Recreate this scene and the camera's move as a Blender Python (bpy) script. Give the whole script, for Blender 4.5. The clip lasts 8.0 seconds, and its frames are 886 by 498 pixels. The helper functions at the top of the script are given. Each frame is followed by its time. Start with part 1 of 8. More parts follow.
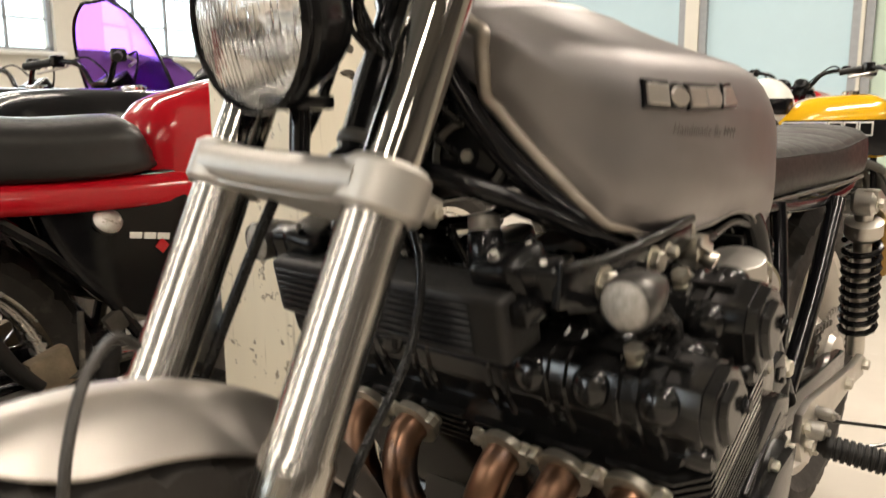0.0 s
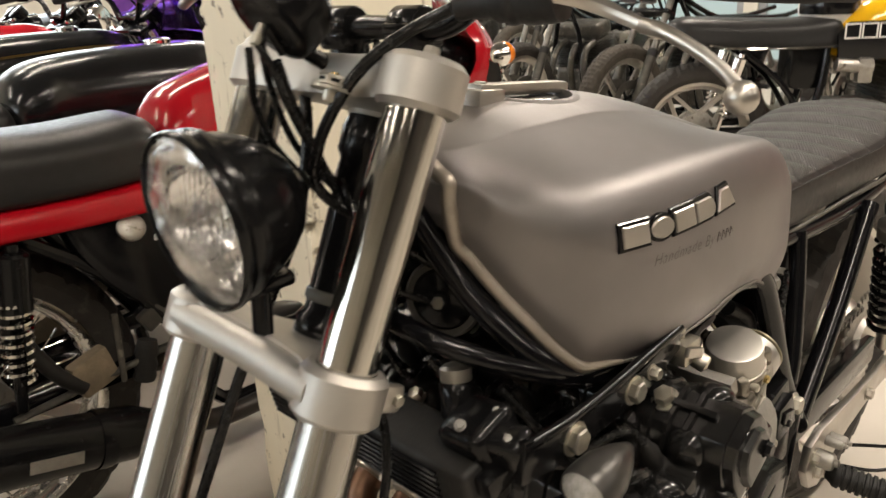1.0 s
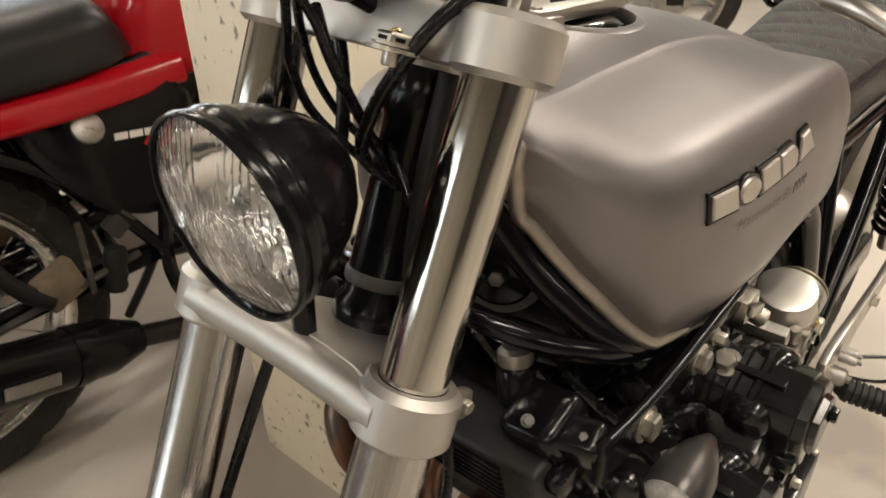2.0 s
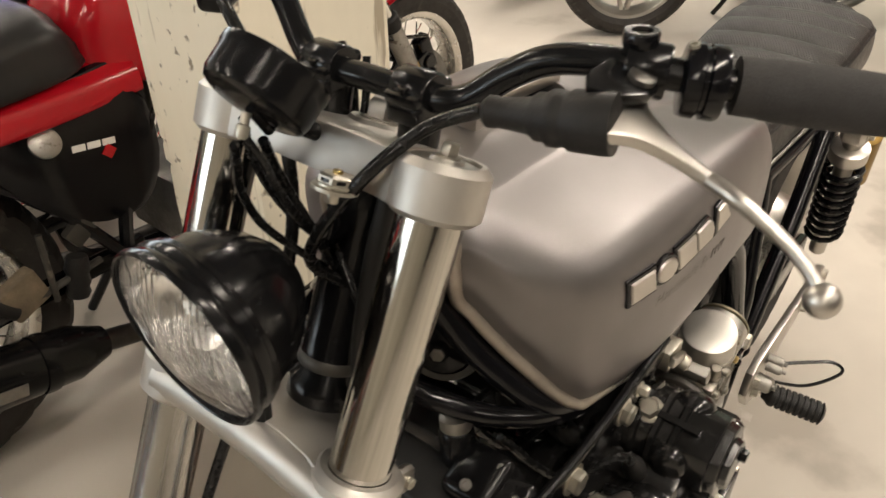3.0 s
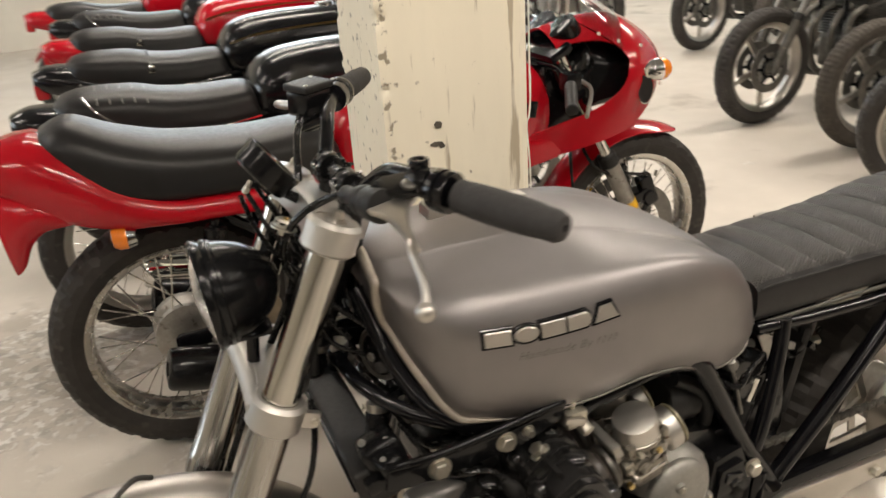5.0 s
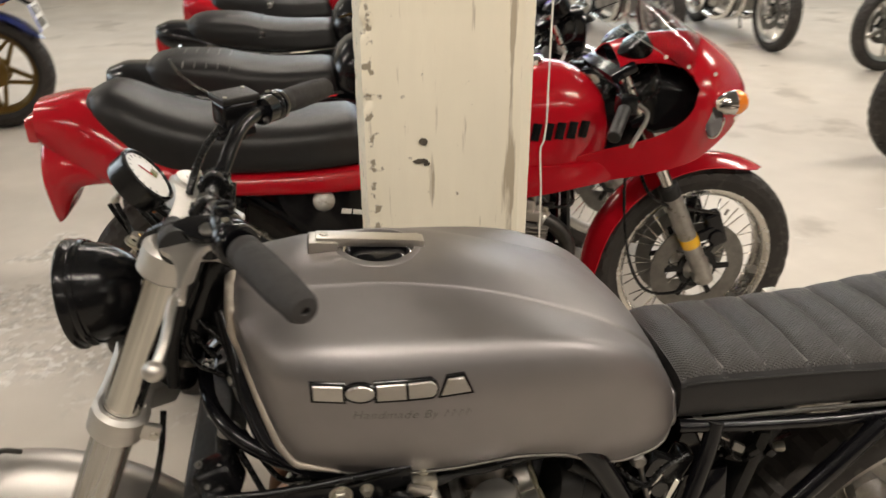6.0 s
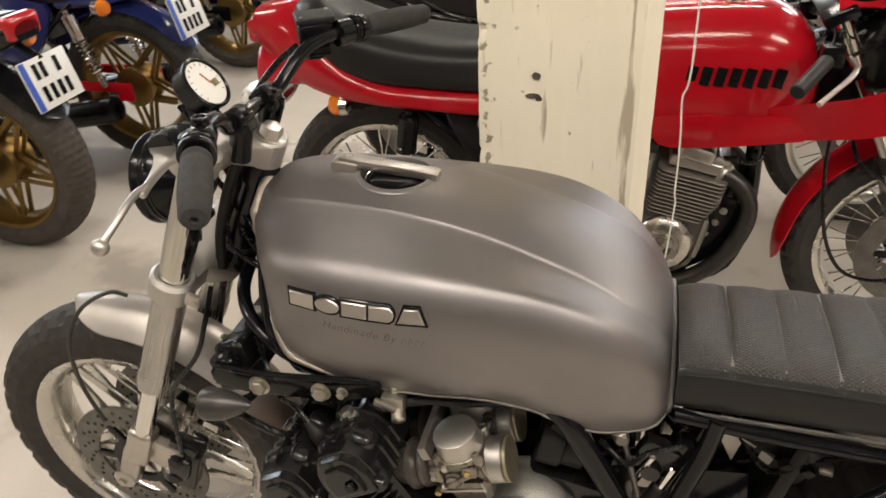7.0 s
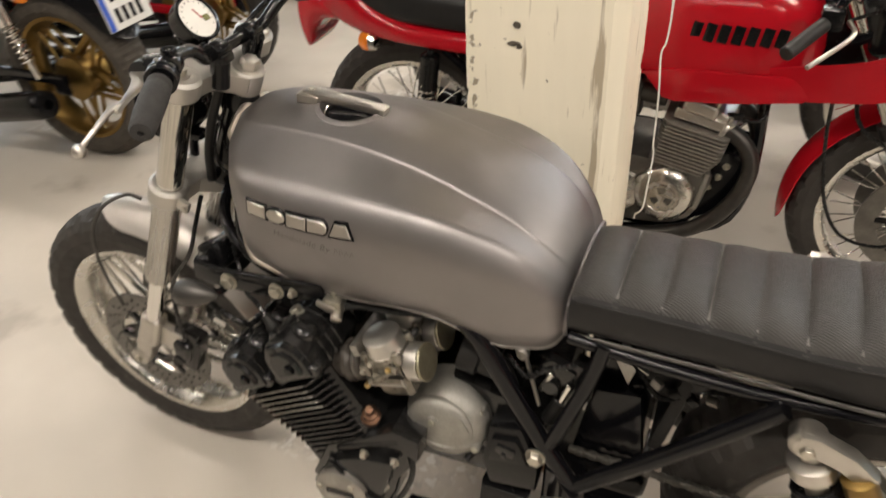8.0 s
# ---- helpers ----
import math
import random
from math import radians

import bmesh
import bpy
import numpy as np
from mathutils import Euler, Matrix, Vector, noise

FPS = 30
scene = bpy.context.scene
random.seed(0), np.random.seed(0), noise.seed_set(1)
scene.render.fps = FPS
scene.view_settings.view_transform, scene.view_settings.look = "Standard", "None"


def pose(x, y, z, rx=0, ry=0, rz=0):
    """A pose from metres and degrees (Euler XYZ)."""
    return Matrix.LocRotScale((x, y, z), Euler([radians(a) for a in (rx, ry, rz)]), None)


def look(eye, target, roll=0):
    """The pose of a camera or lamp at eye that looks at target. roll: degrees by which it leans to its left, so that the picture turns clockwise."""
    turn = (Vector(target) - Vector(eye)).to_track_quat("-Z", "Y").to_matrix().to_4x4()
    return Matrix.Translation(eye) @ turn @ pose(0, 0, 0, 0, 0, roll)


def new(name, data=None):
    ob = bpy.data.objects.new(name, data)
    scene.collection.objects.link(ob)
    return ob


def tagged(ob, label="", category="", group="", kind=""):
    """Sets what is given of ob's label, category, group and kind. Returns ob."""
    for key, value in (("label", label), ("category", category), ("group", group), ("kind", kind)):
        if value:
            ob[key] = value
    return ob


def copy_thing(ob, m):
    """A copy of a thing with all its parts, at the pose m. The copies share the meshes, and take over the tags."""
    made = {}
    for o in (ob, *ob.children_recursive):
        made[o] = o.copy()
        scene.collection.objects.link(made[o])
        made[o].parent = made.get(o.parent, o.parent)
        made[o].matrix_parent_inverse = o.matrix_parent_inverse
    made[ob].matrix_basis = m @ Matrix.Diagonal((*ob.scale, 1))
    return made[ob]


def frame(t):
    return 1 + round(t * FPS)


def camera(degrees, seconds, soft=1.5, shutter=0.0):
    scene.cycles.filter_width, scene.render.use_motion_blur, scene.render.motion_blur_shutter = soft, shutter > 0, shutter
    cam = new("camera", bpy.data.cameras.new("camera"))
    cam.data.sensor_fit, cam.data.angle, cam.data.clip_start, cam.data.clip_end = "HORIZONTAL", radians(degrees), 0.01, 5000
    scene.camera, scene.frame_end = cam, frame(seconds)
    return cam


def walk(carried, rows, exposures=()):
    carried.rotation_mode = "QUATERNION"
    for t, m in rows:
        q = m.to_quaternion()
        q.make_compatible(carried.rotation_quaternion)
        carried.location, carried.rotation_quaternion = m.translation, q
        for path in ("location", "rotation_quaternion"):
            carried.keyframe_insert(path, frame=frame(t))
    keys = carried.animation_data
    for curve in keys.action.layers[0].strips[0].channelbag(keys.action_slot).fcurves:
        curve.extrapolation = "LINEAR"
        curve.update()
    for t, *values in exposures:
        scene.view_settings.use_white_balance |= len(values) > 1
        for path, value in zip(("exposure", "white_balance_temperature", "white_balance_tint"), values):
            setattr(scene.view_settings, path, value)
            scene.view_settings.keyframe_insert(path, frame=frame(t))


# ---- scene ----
cam = camera(59.7, 8.0, soft=1.5, shutter=0.5)
PATH = [
    (0, (-0.679, -0.466, 0.801), (0.812, 0.82, 0.448), -0.4),
    (0.5, (-0.675, -0.482, 0.972), (0.727, 0.823, 0.399), -0.2),
    (1, (-0.578, -0.478, 1.022), (0.74, 0.863, 0.341), -3.0),
    (1.2, (-0.556, -0.468, 1.037), (0.755, 0.858, 0.314), -4.0),
    (2.3, (-0.541, -0.315, 1.104), (0.734, 0.743, -0.015), -1.6),
    (2.5, (-0.534, -0.322, 1.136), (0.761, 0.697, 0.003), -1.4),
    (3, (-0.523, -0.344, 1.184), (0.755, 0.678, 0.034), -0.8),
    (3.5, (-0.461, -0.43, 1.198), (0.686, 0.793, 0.109), -0.5),
    (4, (-0.472, -0.578, 1.198), (0.583, 0.829, 0.245), 0.3),
    (4.5, (-0.511, -0.707, 1.237), (0.44, 0.806, 0.34), -0.4),
    (5, (-0.388, -0.833, 1.267), (0.302, 0.849, 0.434), -4.0),
    (5.2, (-0.312, -0.876, 1.278), (0.278, 0.849, 0.456), -3.7),
    (6.3, (0.086, -0.84, 1.319), (0.148, 0.915, 0.361), -1.0),
    (6.5, (0.188, -0.835, 1.318), (0.031, 0.883, 0.306), -2.8),
    (7, (0.313, -0.845, 1.336), (-0.156, 0.792, 0.287), -2.8),
    (7.5, (0.368, -0.862, 1.358), (-0.109, 0.744, 0.265), -0.6),
    (8, (0.551, -0.897, 1.39), (-0.112, 0.582, 0.218), -2.7),
]
walk(cam, [(t, look(eye, target, roll)) for t, eye, target, roll in PATH],
     [(0.0, 0.34, 6700, 10), (1.0, 0.14, 6700, 10), (2.5, 0.06, 6700, 10), (3.5, 0.13, 6600, 10), (4.0, 0.16, 6600, 10), (5.0, 0.10, 6500, 10), (6.5, -0.05, 6450, 10), (7.0, 0.16, 6450, 10), (8.0, 0.22, 6450, 10)])

# ---- world and light ----
world = bpy.data.worlds.new("world")
scene.world = world
world.use_nodes = True
wn = world.node_tree
sky = wn.nodes.new("ShaderNodeTexSky")
sky.sky_type, sky.sun_disc = "NISHITA", False
sky.sun_elevation, sky.sun_rotation = radians(40), radians(20)
wn.links.new(sky.outputs[0], wn.nodes["Background"].inputs[0])
wn.nodes["Background"].inputs[1].default_value = 0.12
scene.view_settings.exposure = 0.0

ROOM = dict(x0=-6.5, x1=6.6, y0=-7.5, y1=9.0, h=3.9)


def area_lamp(name, m, sx, sy, watts, color):
    data = bpy.data.lights.new(name, "AREA")
    data.shape, data.size, data.size_y, data.energy, data.color = "RECTANGLE", sx, sy, watts, color
    ob = new(name, data)
    ob.matrix_world = m
    return ob


X_WEST = ROOM["x0"]
WARM = (1.0, 0.9, 0.78)
COOL = (0.86, 0.94, 1.0)
# rows of ceiling battens
LAMP_SPOTS = [(-3.6, -4.2), (-0.2, -4.2), (3.0, -4.2), (-3.4, -1.3), (-0.2, -1.3), (3.0, -1.3), (-3.6, 2.0), (0.2, 3.0), (3.9, 2.0), (-3.2, 5.6), (0.4, 5.6), (3.8, 5.6)]
for lx, ly in LAMP_SPOTS:
    area_lamp("batten_light", pose(lx, ly, ROOM["h"] - 0.63), 1.9, 0.16, (42 if lx < -3 else 57 if lx < 2.5 else 92) * (0.5 if ly < -4 else 1.0), WARM)
# daylight in the window openings of the far wall
area_lamp("window_daylight", pose(2.6, ROOM["y1"] - 0.05, 2.25, -90, 0, 0), 5.6, 1.4, 110, COOL)
area_lamp("window_daylight", pose(X_WEST + 0.2, 4.2, 2.1, 0, 90, 180), 1.5, 5.0, 90, COOL)

# ---- mesh tools ----
def V(*a):
    return Vector(a)


def cr(pts, n=6, closed=False):
    """Points smoothed into a curve through all of them."""
    pts = [Vector(p) for p in pts]
    if len(pts) < 3:
        return pts
    out, m = [], len(pts)
    for i in range(m if closed else m - 1):
        p0 = pts[i - 1] if (i or closed) else pts[0] * 2 - pts[1]
        p1, p2 = pts[i], pts[(i + 1) % m]
        p3 = pts[(i + 2) % m] if (closed or i + 2 < m) else p2 * 2 - p1
        for k in range(n):
            t = k / n
            out.append(0.5 * ((2 * p1) + (p2 - p0) * t + (2 * p0 - 5 * p1 + 4 * p2 - p3) * t * t + (3 * p1 - p0 - 3 * p2 + p3) * t ** 3))
    if not closed:
        out.append(pts[-1])
    return out


def grid_faces(bm, rings, close_ring=True, close_path=False):
    n = len(rings[0])
    for i in range(len(rings) if close_path else len(rings) - 1):
        a, b = rings[i], rings[(i + 1) % len(rings)]
        for j in range(n if close_ring else n - 1):
            k = (j + 1) % n
            try:
                bm.faces.new((a[j], a[k], b[k], b[j]))
            except ValueError:
                pass


def tube(pts, r, seg=10, n=5, closed=False, caps=True, flat=1.0):
    """A round bar along a smoothed path; r may be a list along the given points."""
    bm = bmesh.new()
    if isinstance(r, (list, tuple)):
        path = cr(pts, n, closed)
        rad = [float(v) for v in np.interp(np.linspace(0, len(r) - 1, len(path)), range(len(r)), r)]
    else:
        path = cr(pts, n, closed)
        rad = [r] * len(path)
    m = len(path)
    rings, up = [], None
    for i, p in enumerate(path):
        d = (path[(i + 1) % m] - path[i - 1]) if closed else (path[min(i + 1, m - 1)] - path[max(i - 1, 0)])
        d.normalize()
        if up is None:
            up = d.orthogonal().normalized()
        up = (up - d * up.dot(d)).normalized()
        side = d.cross(up)
        rings.append([bm.verts.new(p + rad[i] * (up * math.cos(2 * math.pi * k / seg) + side * flat * math.sin(2 * math.pi * k / seg))) for k in range(seg)])
    grid_faces(bm, rings, True, closed)
    if caps and not closed:
        bm.faces.new(rings[0][::-1])
        bm.faces.new(rings[-1])
    return bm


def lathe(profile, seg=32, m=None, closed=False, caps=True):
    """Profile of (radius, height) turned about the local z axis."""
    bm = bmesh.new()
    rings = []
    for r, h in profile:
        rings.append([bm.verts.new((r * math.cos(2 * math.pi * k / seg), r * math.sin(2 * math.pi * k / seg), h)) for k in range(seg)])
    grid_faces(bm, rings, True, closed)
    if caps and not closed:
        bm.faces.new(rings[0][::-1])
        bm.faces.new(rings[-1])
    bmesh.ops.recalc_face_normals(bm, faces=bm.faces)
    if m is not None:
        bm.transform(m)
    return bm


def box(sx, sy, sz, m=None, bevel=0.0, seg=2):
    bm = bmesh.new()
    bmesh.ops.create_cube(bm, size=1.0, matrix=Matrix.Diagonal((sx, sy, sz, 1)))
    if bevel:
        bmesh.ops.bevel(bm, geom=list(bm.edges), offset=bevel, segments=seg, profile=0.6, affect="EDGES")
    if m is not None:
        bm.transform(m)
    return bm


def plate(outline, thick, m=None, bevel=0.0, n=1):
    """A flat plate of the outline (x, y), centred on its thickness."""
    if n > 1:
        outline = [(p.x, p.y) for p in cr([V(a, b, 0) for a, b in outline], n, True)]
    bm = bmesh.new()
    lo = [bm.verts.new((a, b, -thick / 2)) for a, b in outline]
    hi = [bm.verts.new((a, b, thick / 2)) for a, b in outline]
    bm.faces.new(lo[::-1])
    bm.faces.new(hi)
    for i in range(len(lo)):
        k = (i + 1) % len(lo)
        bm.faces.new((lo[i], lo[k], hi[k], hi[i]))
    bmesh.ops.recalc_face_normals(bm, faces=bm.faces)
    if bevel:
        edges = [e for e in bm.edges if abs(e.verts[0].co.z - e.verts[1].co.z) < 1e-6]
        bmesh.ops.bevel(bm, geom=edges, offset=bevel, segments=2, profile=0.6, affect="EDGES")
    if m is not None:
        bm.transform(m)
    return bm


def loft(rings, close_ring=True, caps=True):
    bm = bmesh.new()
    vs = [[bm.verts.new(p) for p in r] for r in rings]
    grid_faces(bm, vs, close_ring)
    if caps and close_ring:
        bm.faces.new(vs[0][::-1])
        bm.faces.new(vs[-1])
    bmesh.ops.recalc_face_normals(bm, faces=bm.faces)
    return bm


def merge(*bms):
    out = bmesh.new()
    for b in bms:
        me = bpy.data.meshes.new("tmp")
        b.to_mesh(me)
        b.free()
        out.from_mesh(me)
        bpy.data.meshes.remove(me)
    return out


def moved(bm, m):
    bm.transform(m)
    return bm


def mesh_of(name, bm, material, angle=38, flat=False):
    me = bpy.data.meshes.new(name)
    bm.normal_update()
    bm.to_mesh(me)
    bm.free()
    if not flat:
        me.polygons.foreach_set("use_smooth", [True] * len(me.polygons))
        me.set_sharp_from_angle(angle=radians(angle))
    me.materials.append(material)
    return me


def part(name, bm, material, parent, label="", angle=38):
    ob = new(name, mesh_of(name, bm, material, angle))
    ob.parent = parent
    if label:
        tagged(ob, label)
    return ob


def again(ob, m, parent):
    """The same part once more, on the same mesh."""
    o = new(ob.name.split(".")[0], ob.data)
    o.parent, o.matrix_basis = parent, m
    return o


def solid(name, bm, material, label, category, kind="", group="", angle=38):
    return tagged(new(name, mesh_of(name, bm, material, angle)), label, category, group, kind)


def thing(name, m, label, category, group="", kind=""):
    e = new(name)
    e.empty_display_size = 0.1
    e.matrix_basis = m
    return tagged(e, label, category, group, kind)


def towards(p, q, roll=0.0):
    """A frame at p whose z axis points to q."""
    d = Vector(q) - Vector(p)
    return Matrix.Translation(p) @ d.to_track_quat("Z", "Y").to_matrix().to_4x4() @ Matrix.Rotation(radians(roll), 4, "Z")


def rod(p, q, r, seg=12):
    d = (Vector(q) - Vector(p)).length
    return lathe([(r * 0.86, 0), (r, r * 0.14), (r, d - r * 0.14), (r * 0.86, d)], seg, towards(p, q))


def hexbolt(p, way, r, h):
    m = towards(p, Vector(p) + Vector(way))
    head = lathe([(r, 0), (r, h * 0.8), (r * 0.85, h)], 6, m)
    return merge(lathe([(r * 1.3, -h * 0.25), (r * 1.3, 0.0)], 16, m), head)


def pchip(x, xs, ys):
    """Smooth interpolation that does not overshoot."""
    xs, ys = np.array(xs, float), np.array(ys, float)
    h, d = np.diff(xs), np.diff(ys) / np.diff(xs)
    s = np.zeros(len(xs))
    s[0], s[-1] = d[0], d[-1]
    for i in range(1, len(xs) - 1):
        s[i] = 0 if d[i - 1] * d[i] <= 0 else 3 * (h[i - 1] + h[i]) / ((2 * h[i] + h[i - 1]) / d[i - 1] + (h[i] + 2 * h[i - 1]) / d[i])
    i = int(np.clip(np.searchsorted(xs, x) - 1, 0, len(xs) - 2))
    t = (x - xs[i]) / h[i]
    return float((1 + 2 * t) * (1 - t) ** 2 * ys[i] + t * (1 - t) ** 2 * h[i] * s[i] + t * t * (3 - 2 * t) * ys[i + 1] + t * t * (t - 1) * h[i] * s[i + 1])


SIDE = Matrix.Rotation(radians(90), 4, "X")  # turns a lathe's axis from z to -y

# ---- materials ----
def mat(name, col, rough=0.5, metal=0.0, var=0.12, scale=12.0, rvar=0.1, bump=0.0, bscale=150.0, coat=0.0, spec=0.5, stain=None, stain_at=0.62, stretch=(1, 1, 1), along=None):
    m = bpy.data.materials.new(name)
    m.use_nodes = True
    nt = m.node_tree
    b = nt.nodes["Principled BSDF"]
    b.inputs["Metallic"].default_value = metal
    b.inputs["Coat Weight"].default_value = coat
    b.inputs["Coat Roughness"].default_value = 0.06
    b.inputs["Specular IOR Level"].default_value = spec
    tc = nt.nodes.new("ShaderNodeTexCoord")
    mp = nt.nodes.new("ShaderNodeMapping")
    if along is not None:
        mp.vector_type = "TEXTURE"
        mp.inputs["Rotation"].default_value = along
        mp.inputs["Scale"].default_value = (1, 1, 60)
    else:
        mp.inputs["Scale"].default_value = stretch
    nt.links.new(tc.outputs["Object"], mp.inputs[0])

    def noise_at(s, detail=5.0):
        n = nt.nodes.new("ShaderNodeTexNoise")
        n.inputs["Scale"].default_value, n.inputs["Detail"].default_value = s, detail
        nt.links.new(mp.outputs[0], n.inputs["Vector"])
        return n.outputs["Fac"]

    def ranged(fac, lo, hi):
        r = nt.nodes.new("ShaderNodeMapRange")
        r.inputs["From Min"].default_value, r.inputs["From Max"].default_value = 0.3, 0.7
        r.inputs["To Min"].default_value, r.inputs["To Max"].default_value = lo, hi
        nt.links.new(fac, r.inputs[0])
        return r.outputs[0]

    def mixed(fac, a, c):
        x = nt.nodes.new("ShaderNodeMix")
        x.data_type = "RGBA"
        nt.links.new(fac, x.inputs[0])
        for sock, val in ((x.inputs[6], a), (x.inputs[7], c)):
            if isinstance(val, tuple):
                sock.default_value = (*val, 1)
            else:
                nt.links.new(val, sock)
        return x.outputs[2]

    dark, light = tuple(c * (1 - var) for c in col), tuple(min(1, c * (1 + var)) for c in col)
    colour = mixed(ranged(noise_at(scale), 0, 1), dark, light)
    colour = mixed(ranged(noise_at(scale * 7), 0, 0.4), colour, dark)
    if stain:
        ramp = nt.nodes.new("ShaderNodeValToRGB")
        ramp.color_ramp.elements[0].position, ramp.color_ramp.elements[1].position = stain_at, stain_at + 0.06
        nt.links.new(noise_at(scale * 1.7, 9.0), ramp.inputs[0])
        colour = mixed(ramp.outputs[0], colour, stain)
    nt.links.new(colour, b.inputs["Base Color"])
    nt.links.new(ranged(noise_at(scale * 3), max(0.02, rough - rvar), min(1, rough + rvar)), b.inputs["Roughness"])
    if bump:
        bp = nt.nodes.new("ShaderNodeBump")
        bp.inputs["Strength"].default_value, bp.inputs["Distance"].default_value = bump, 0.002
        nt.links.new(noise_at(bscale), bp.inputs["Height"])
        nt.links.new(bp.outputs[0], b.inputs["Normal"])
    return m


def glass(name, col, rough=0.02, ior=1.45, alpha=1.0, bump=0.0):
    m = bpy.data.materials.new(name)
    m.use_nodes = True
    b = m.node_tree.nodes["Principled BSDF"]
    b.inputs["Base Color"].default_value = (*col, 1)
    b.inputs["Transmission Weight"].default_value = 1.0
    b.inputs["Roughness"].default_value = rough
    b.inputs["IOR"].default_value = ior
    return m


def glow(name, col, strength):
    m = bpy.data.materials.new(name)
    m.use_nodes = True
    b = m.node_tree.nodes["Principled BSDF"]
    b.inputs["Base Color"].default_value = (*col, 1)
    b.inputs["Emission Color"].default_value = (*col, 1)
    b.inputs["Emission Strength"].default_value = strength
    return m


TANK = mat("brushed_tank_steel", (0.262, 0.246, 0.246), 0.47, 1.0, 0.07, 5, 0.05, 0.03, 500)
ALU = mat("satin_aluminium", (0.52, 0.495, 0.455), 0.35, 1.0, 0.07, 14, 0.06, 0.04, 300)
ALU_DULL = mat("dull_cast_aluminium", (0.40, 0.385, 0.355), 0.47, 1.0, 0.2, 25, 0.12, 0.25, 220, stain=(0.17, 0.15, 0.13), stain_at=0.62)
CASTING = mat("sand_cast_aluminium", (0.34, 0.33, 0.305), 0.58, 0.9, 0.10, 60, 0.08, 0.35, 420, stain=(0.20, 0.185, 0.165), stain_at=0.72)
CHROME = mat("chrome", (0.8, 0.78, 0.74), 0.07, 1.0, 0.02, 10, 0.03)
STEEL = mat("zinc_plated_steel", (0.50, 0.475, 0.41), 0.4, 1.0, 0.2, 60, 0.1)
BLACK = mat("gloss_black_enamel", (0.004, 0.004, 0.005), 0.16, 0, 0.2, 30, 0.05, 0.006, 90, spec=0.32)
SATIN = mat("satin_black_coating", (0.0055, 0.0055, 0.006), 0.2, 0, 0.25, 30, 0.08, 0.012, 300, spec=0.26)
ENGINE = mat("black_engine_paint", (0.009, 0.0088, 0.0088), 0.17, 0, 0.25, 20, 0.06, 0.04, 60, spec=0.5)
RUBBER = mat("black_rubber", (0.014, 0.0135, 0.013), 0.5, 0, 0.15, 60, 0.08, 0.15, 400, spec=0.3)
GRIP = mat("foam_grip_rubber", (0.030, 0.0285, 0.028), 0.75, 0, 0.15, 80, 0.06, 0.4, 700, spec=0.35)
TYRE = mat("tyre_rubber", (0.030, 0.0265, 0.0235), 0.66, 0, 0.25, 18, 0.08, 0.3, 260, spec=0.35, stain=(0.05, 0.044, 0.038), stain_at=0.62)
DUSTY_TYRE = mat("dusty_block_tyre", (0.060, 0.052, 0.043), 0.8, 0, 0.25, 25, 0.06, 0.4, 200, spec=0.3, stain=(0.085, 0.075, 0.062), stain_at=0.62)
VINYL = mat("black_seat_vinyl", (0.014, 0.0135, 0.0135), 0.38, 0, 0.15, 40, 0.06, 0.12, 420, spec=0.28)
CABLE = mat("cable_sheath", (0.007, 0.007, 0.007), 0.24, 0, 0.2, 60, 0.1, spec=0.3)
COPPER = mat("heat_tinted_pipe", (0.20, 0.115, 0.075), 0.36, 1.0, 0.4, 9, 0.1, 0.1, 120, stain=(0.11, 0.09, 0.085), stain_at=0.55)
BRASS = mat("brass", (0.6, 0.45, 0.2), 0.3, 1.0, 0.15, 60, 0.1)
GOLD = mat("gold_anodised_metal", (0.24, 0.155, 0.05), 0.4, 1.0, 0.15, 12, 0.08)
RED = mat("red_gloss_paint", (0.41, 0.005, 0.013), 0.17, 0, 0.05, 4, 0.04, coat=0.12, spec=0.38)
DARKRED = mat("dark_red_paint", (0.25, 0.01, 0.012), 0.2, 0, 0.1, 6, 0.06, coat=0.5)
YELLOW = mat("yellow_gloss_paint", (0.75, 0.42, 0.01), 0.15, 0, 0.05, 4, 0.04, coat=0.8)
INK = mat("black_gloss_paint", (0.007, 0.007, 0.008), 0.2, 0, 0.1, 5, 0.05, spec=0.4)
BLUE = mat("dark_blue_paint", (0.02, 0.03, 0.14), 0.12, 0, 0.1, 5, 0.03, coat=0.8)
WHITE = mat("white_paint", (0.75, 0.74, 0.7), 0.35, 0, 0.05, 6, 0.05)
AMBER = mat("amber_lens", (0.75, 0.2, 0.01), 0.12, 0, 0.1, 30, 0.04, coat=0.6)
REDLENS = mat("red_lamp_lens", (0.45, 0.01, 0.015), 0.1, 0, 0.1, 30, 0.04, coat=0.6)
DIAL = mat("pale_dial_face", (0.72, 0.7, 0.66), 0.4, 0, 0.05, 40, 0.05)
GREASE = mat("oily_grey_metal", (0.09, 0.085, 0.075), 0.45, 0.6, 0.4, 15, 0.15, 0.3, 120, stain=(0.2, 0.18, 0.15), stain_at=0.62)
LENS = glass("clear_lamp_glass", (0.97, 0.97, 0.97), 0.03)
SCREEN = glass("clear_windscreen", (0.9, 0.92, 0.92), 0.02, 1.2)
PURPLE = glass("purple_windscreen", (0.22, 0.09, 0.50), 0.06, 1.1)
FLOOR = mat("painted_concrete_floor", (0.55, 0.505, 0.445), 0.42, 0, 0.12, 1.1, 0.12, 0.06, 60, spec=0.4, stain=(0.40, 0.36, 0.31), stain_at=0.60)


FLAKED = [(-0.85, 1.5, 0.95), (0.0, 0.05, 0.45)]


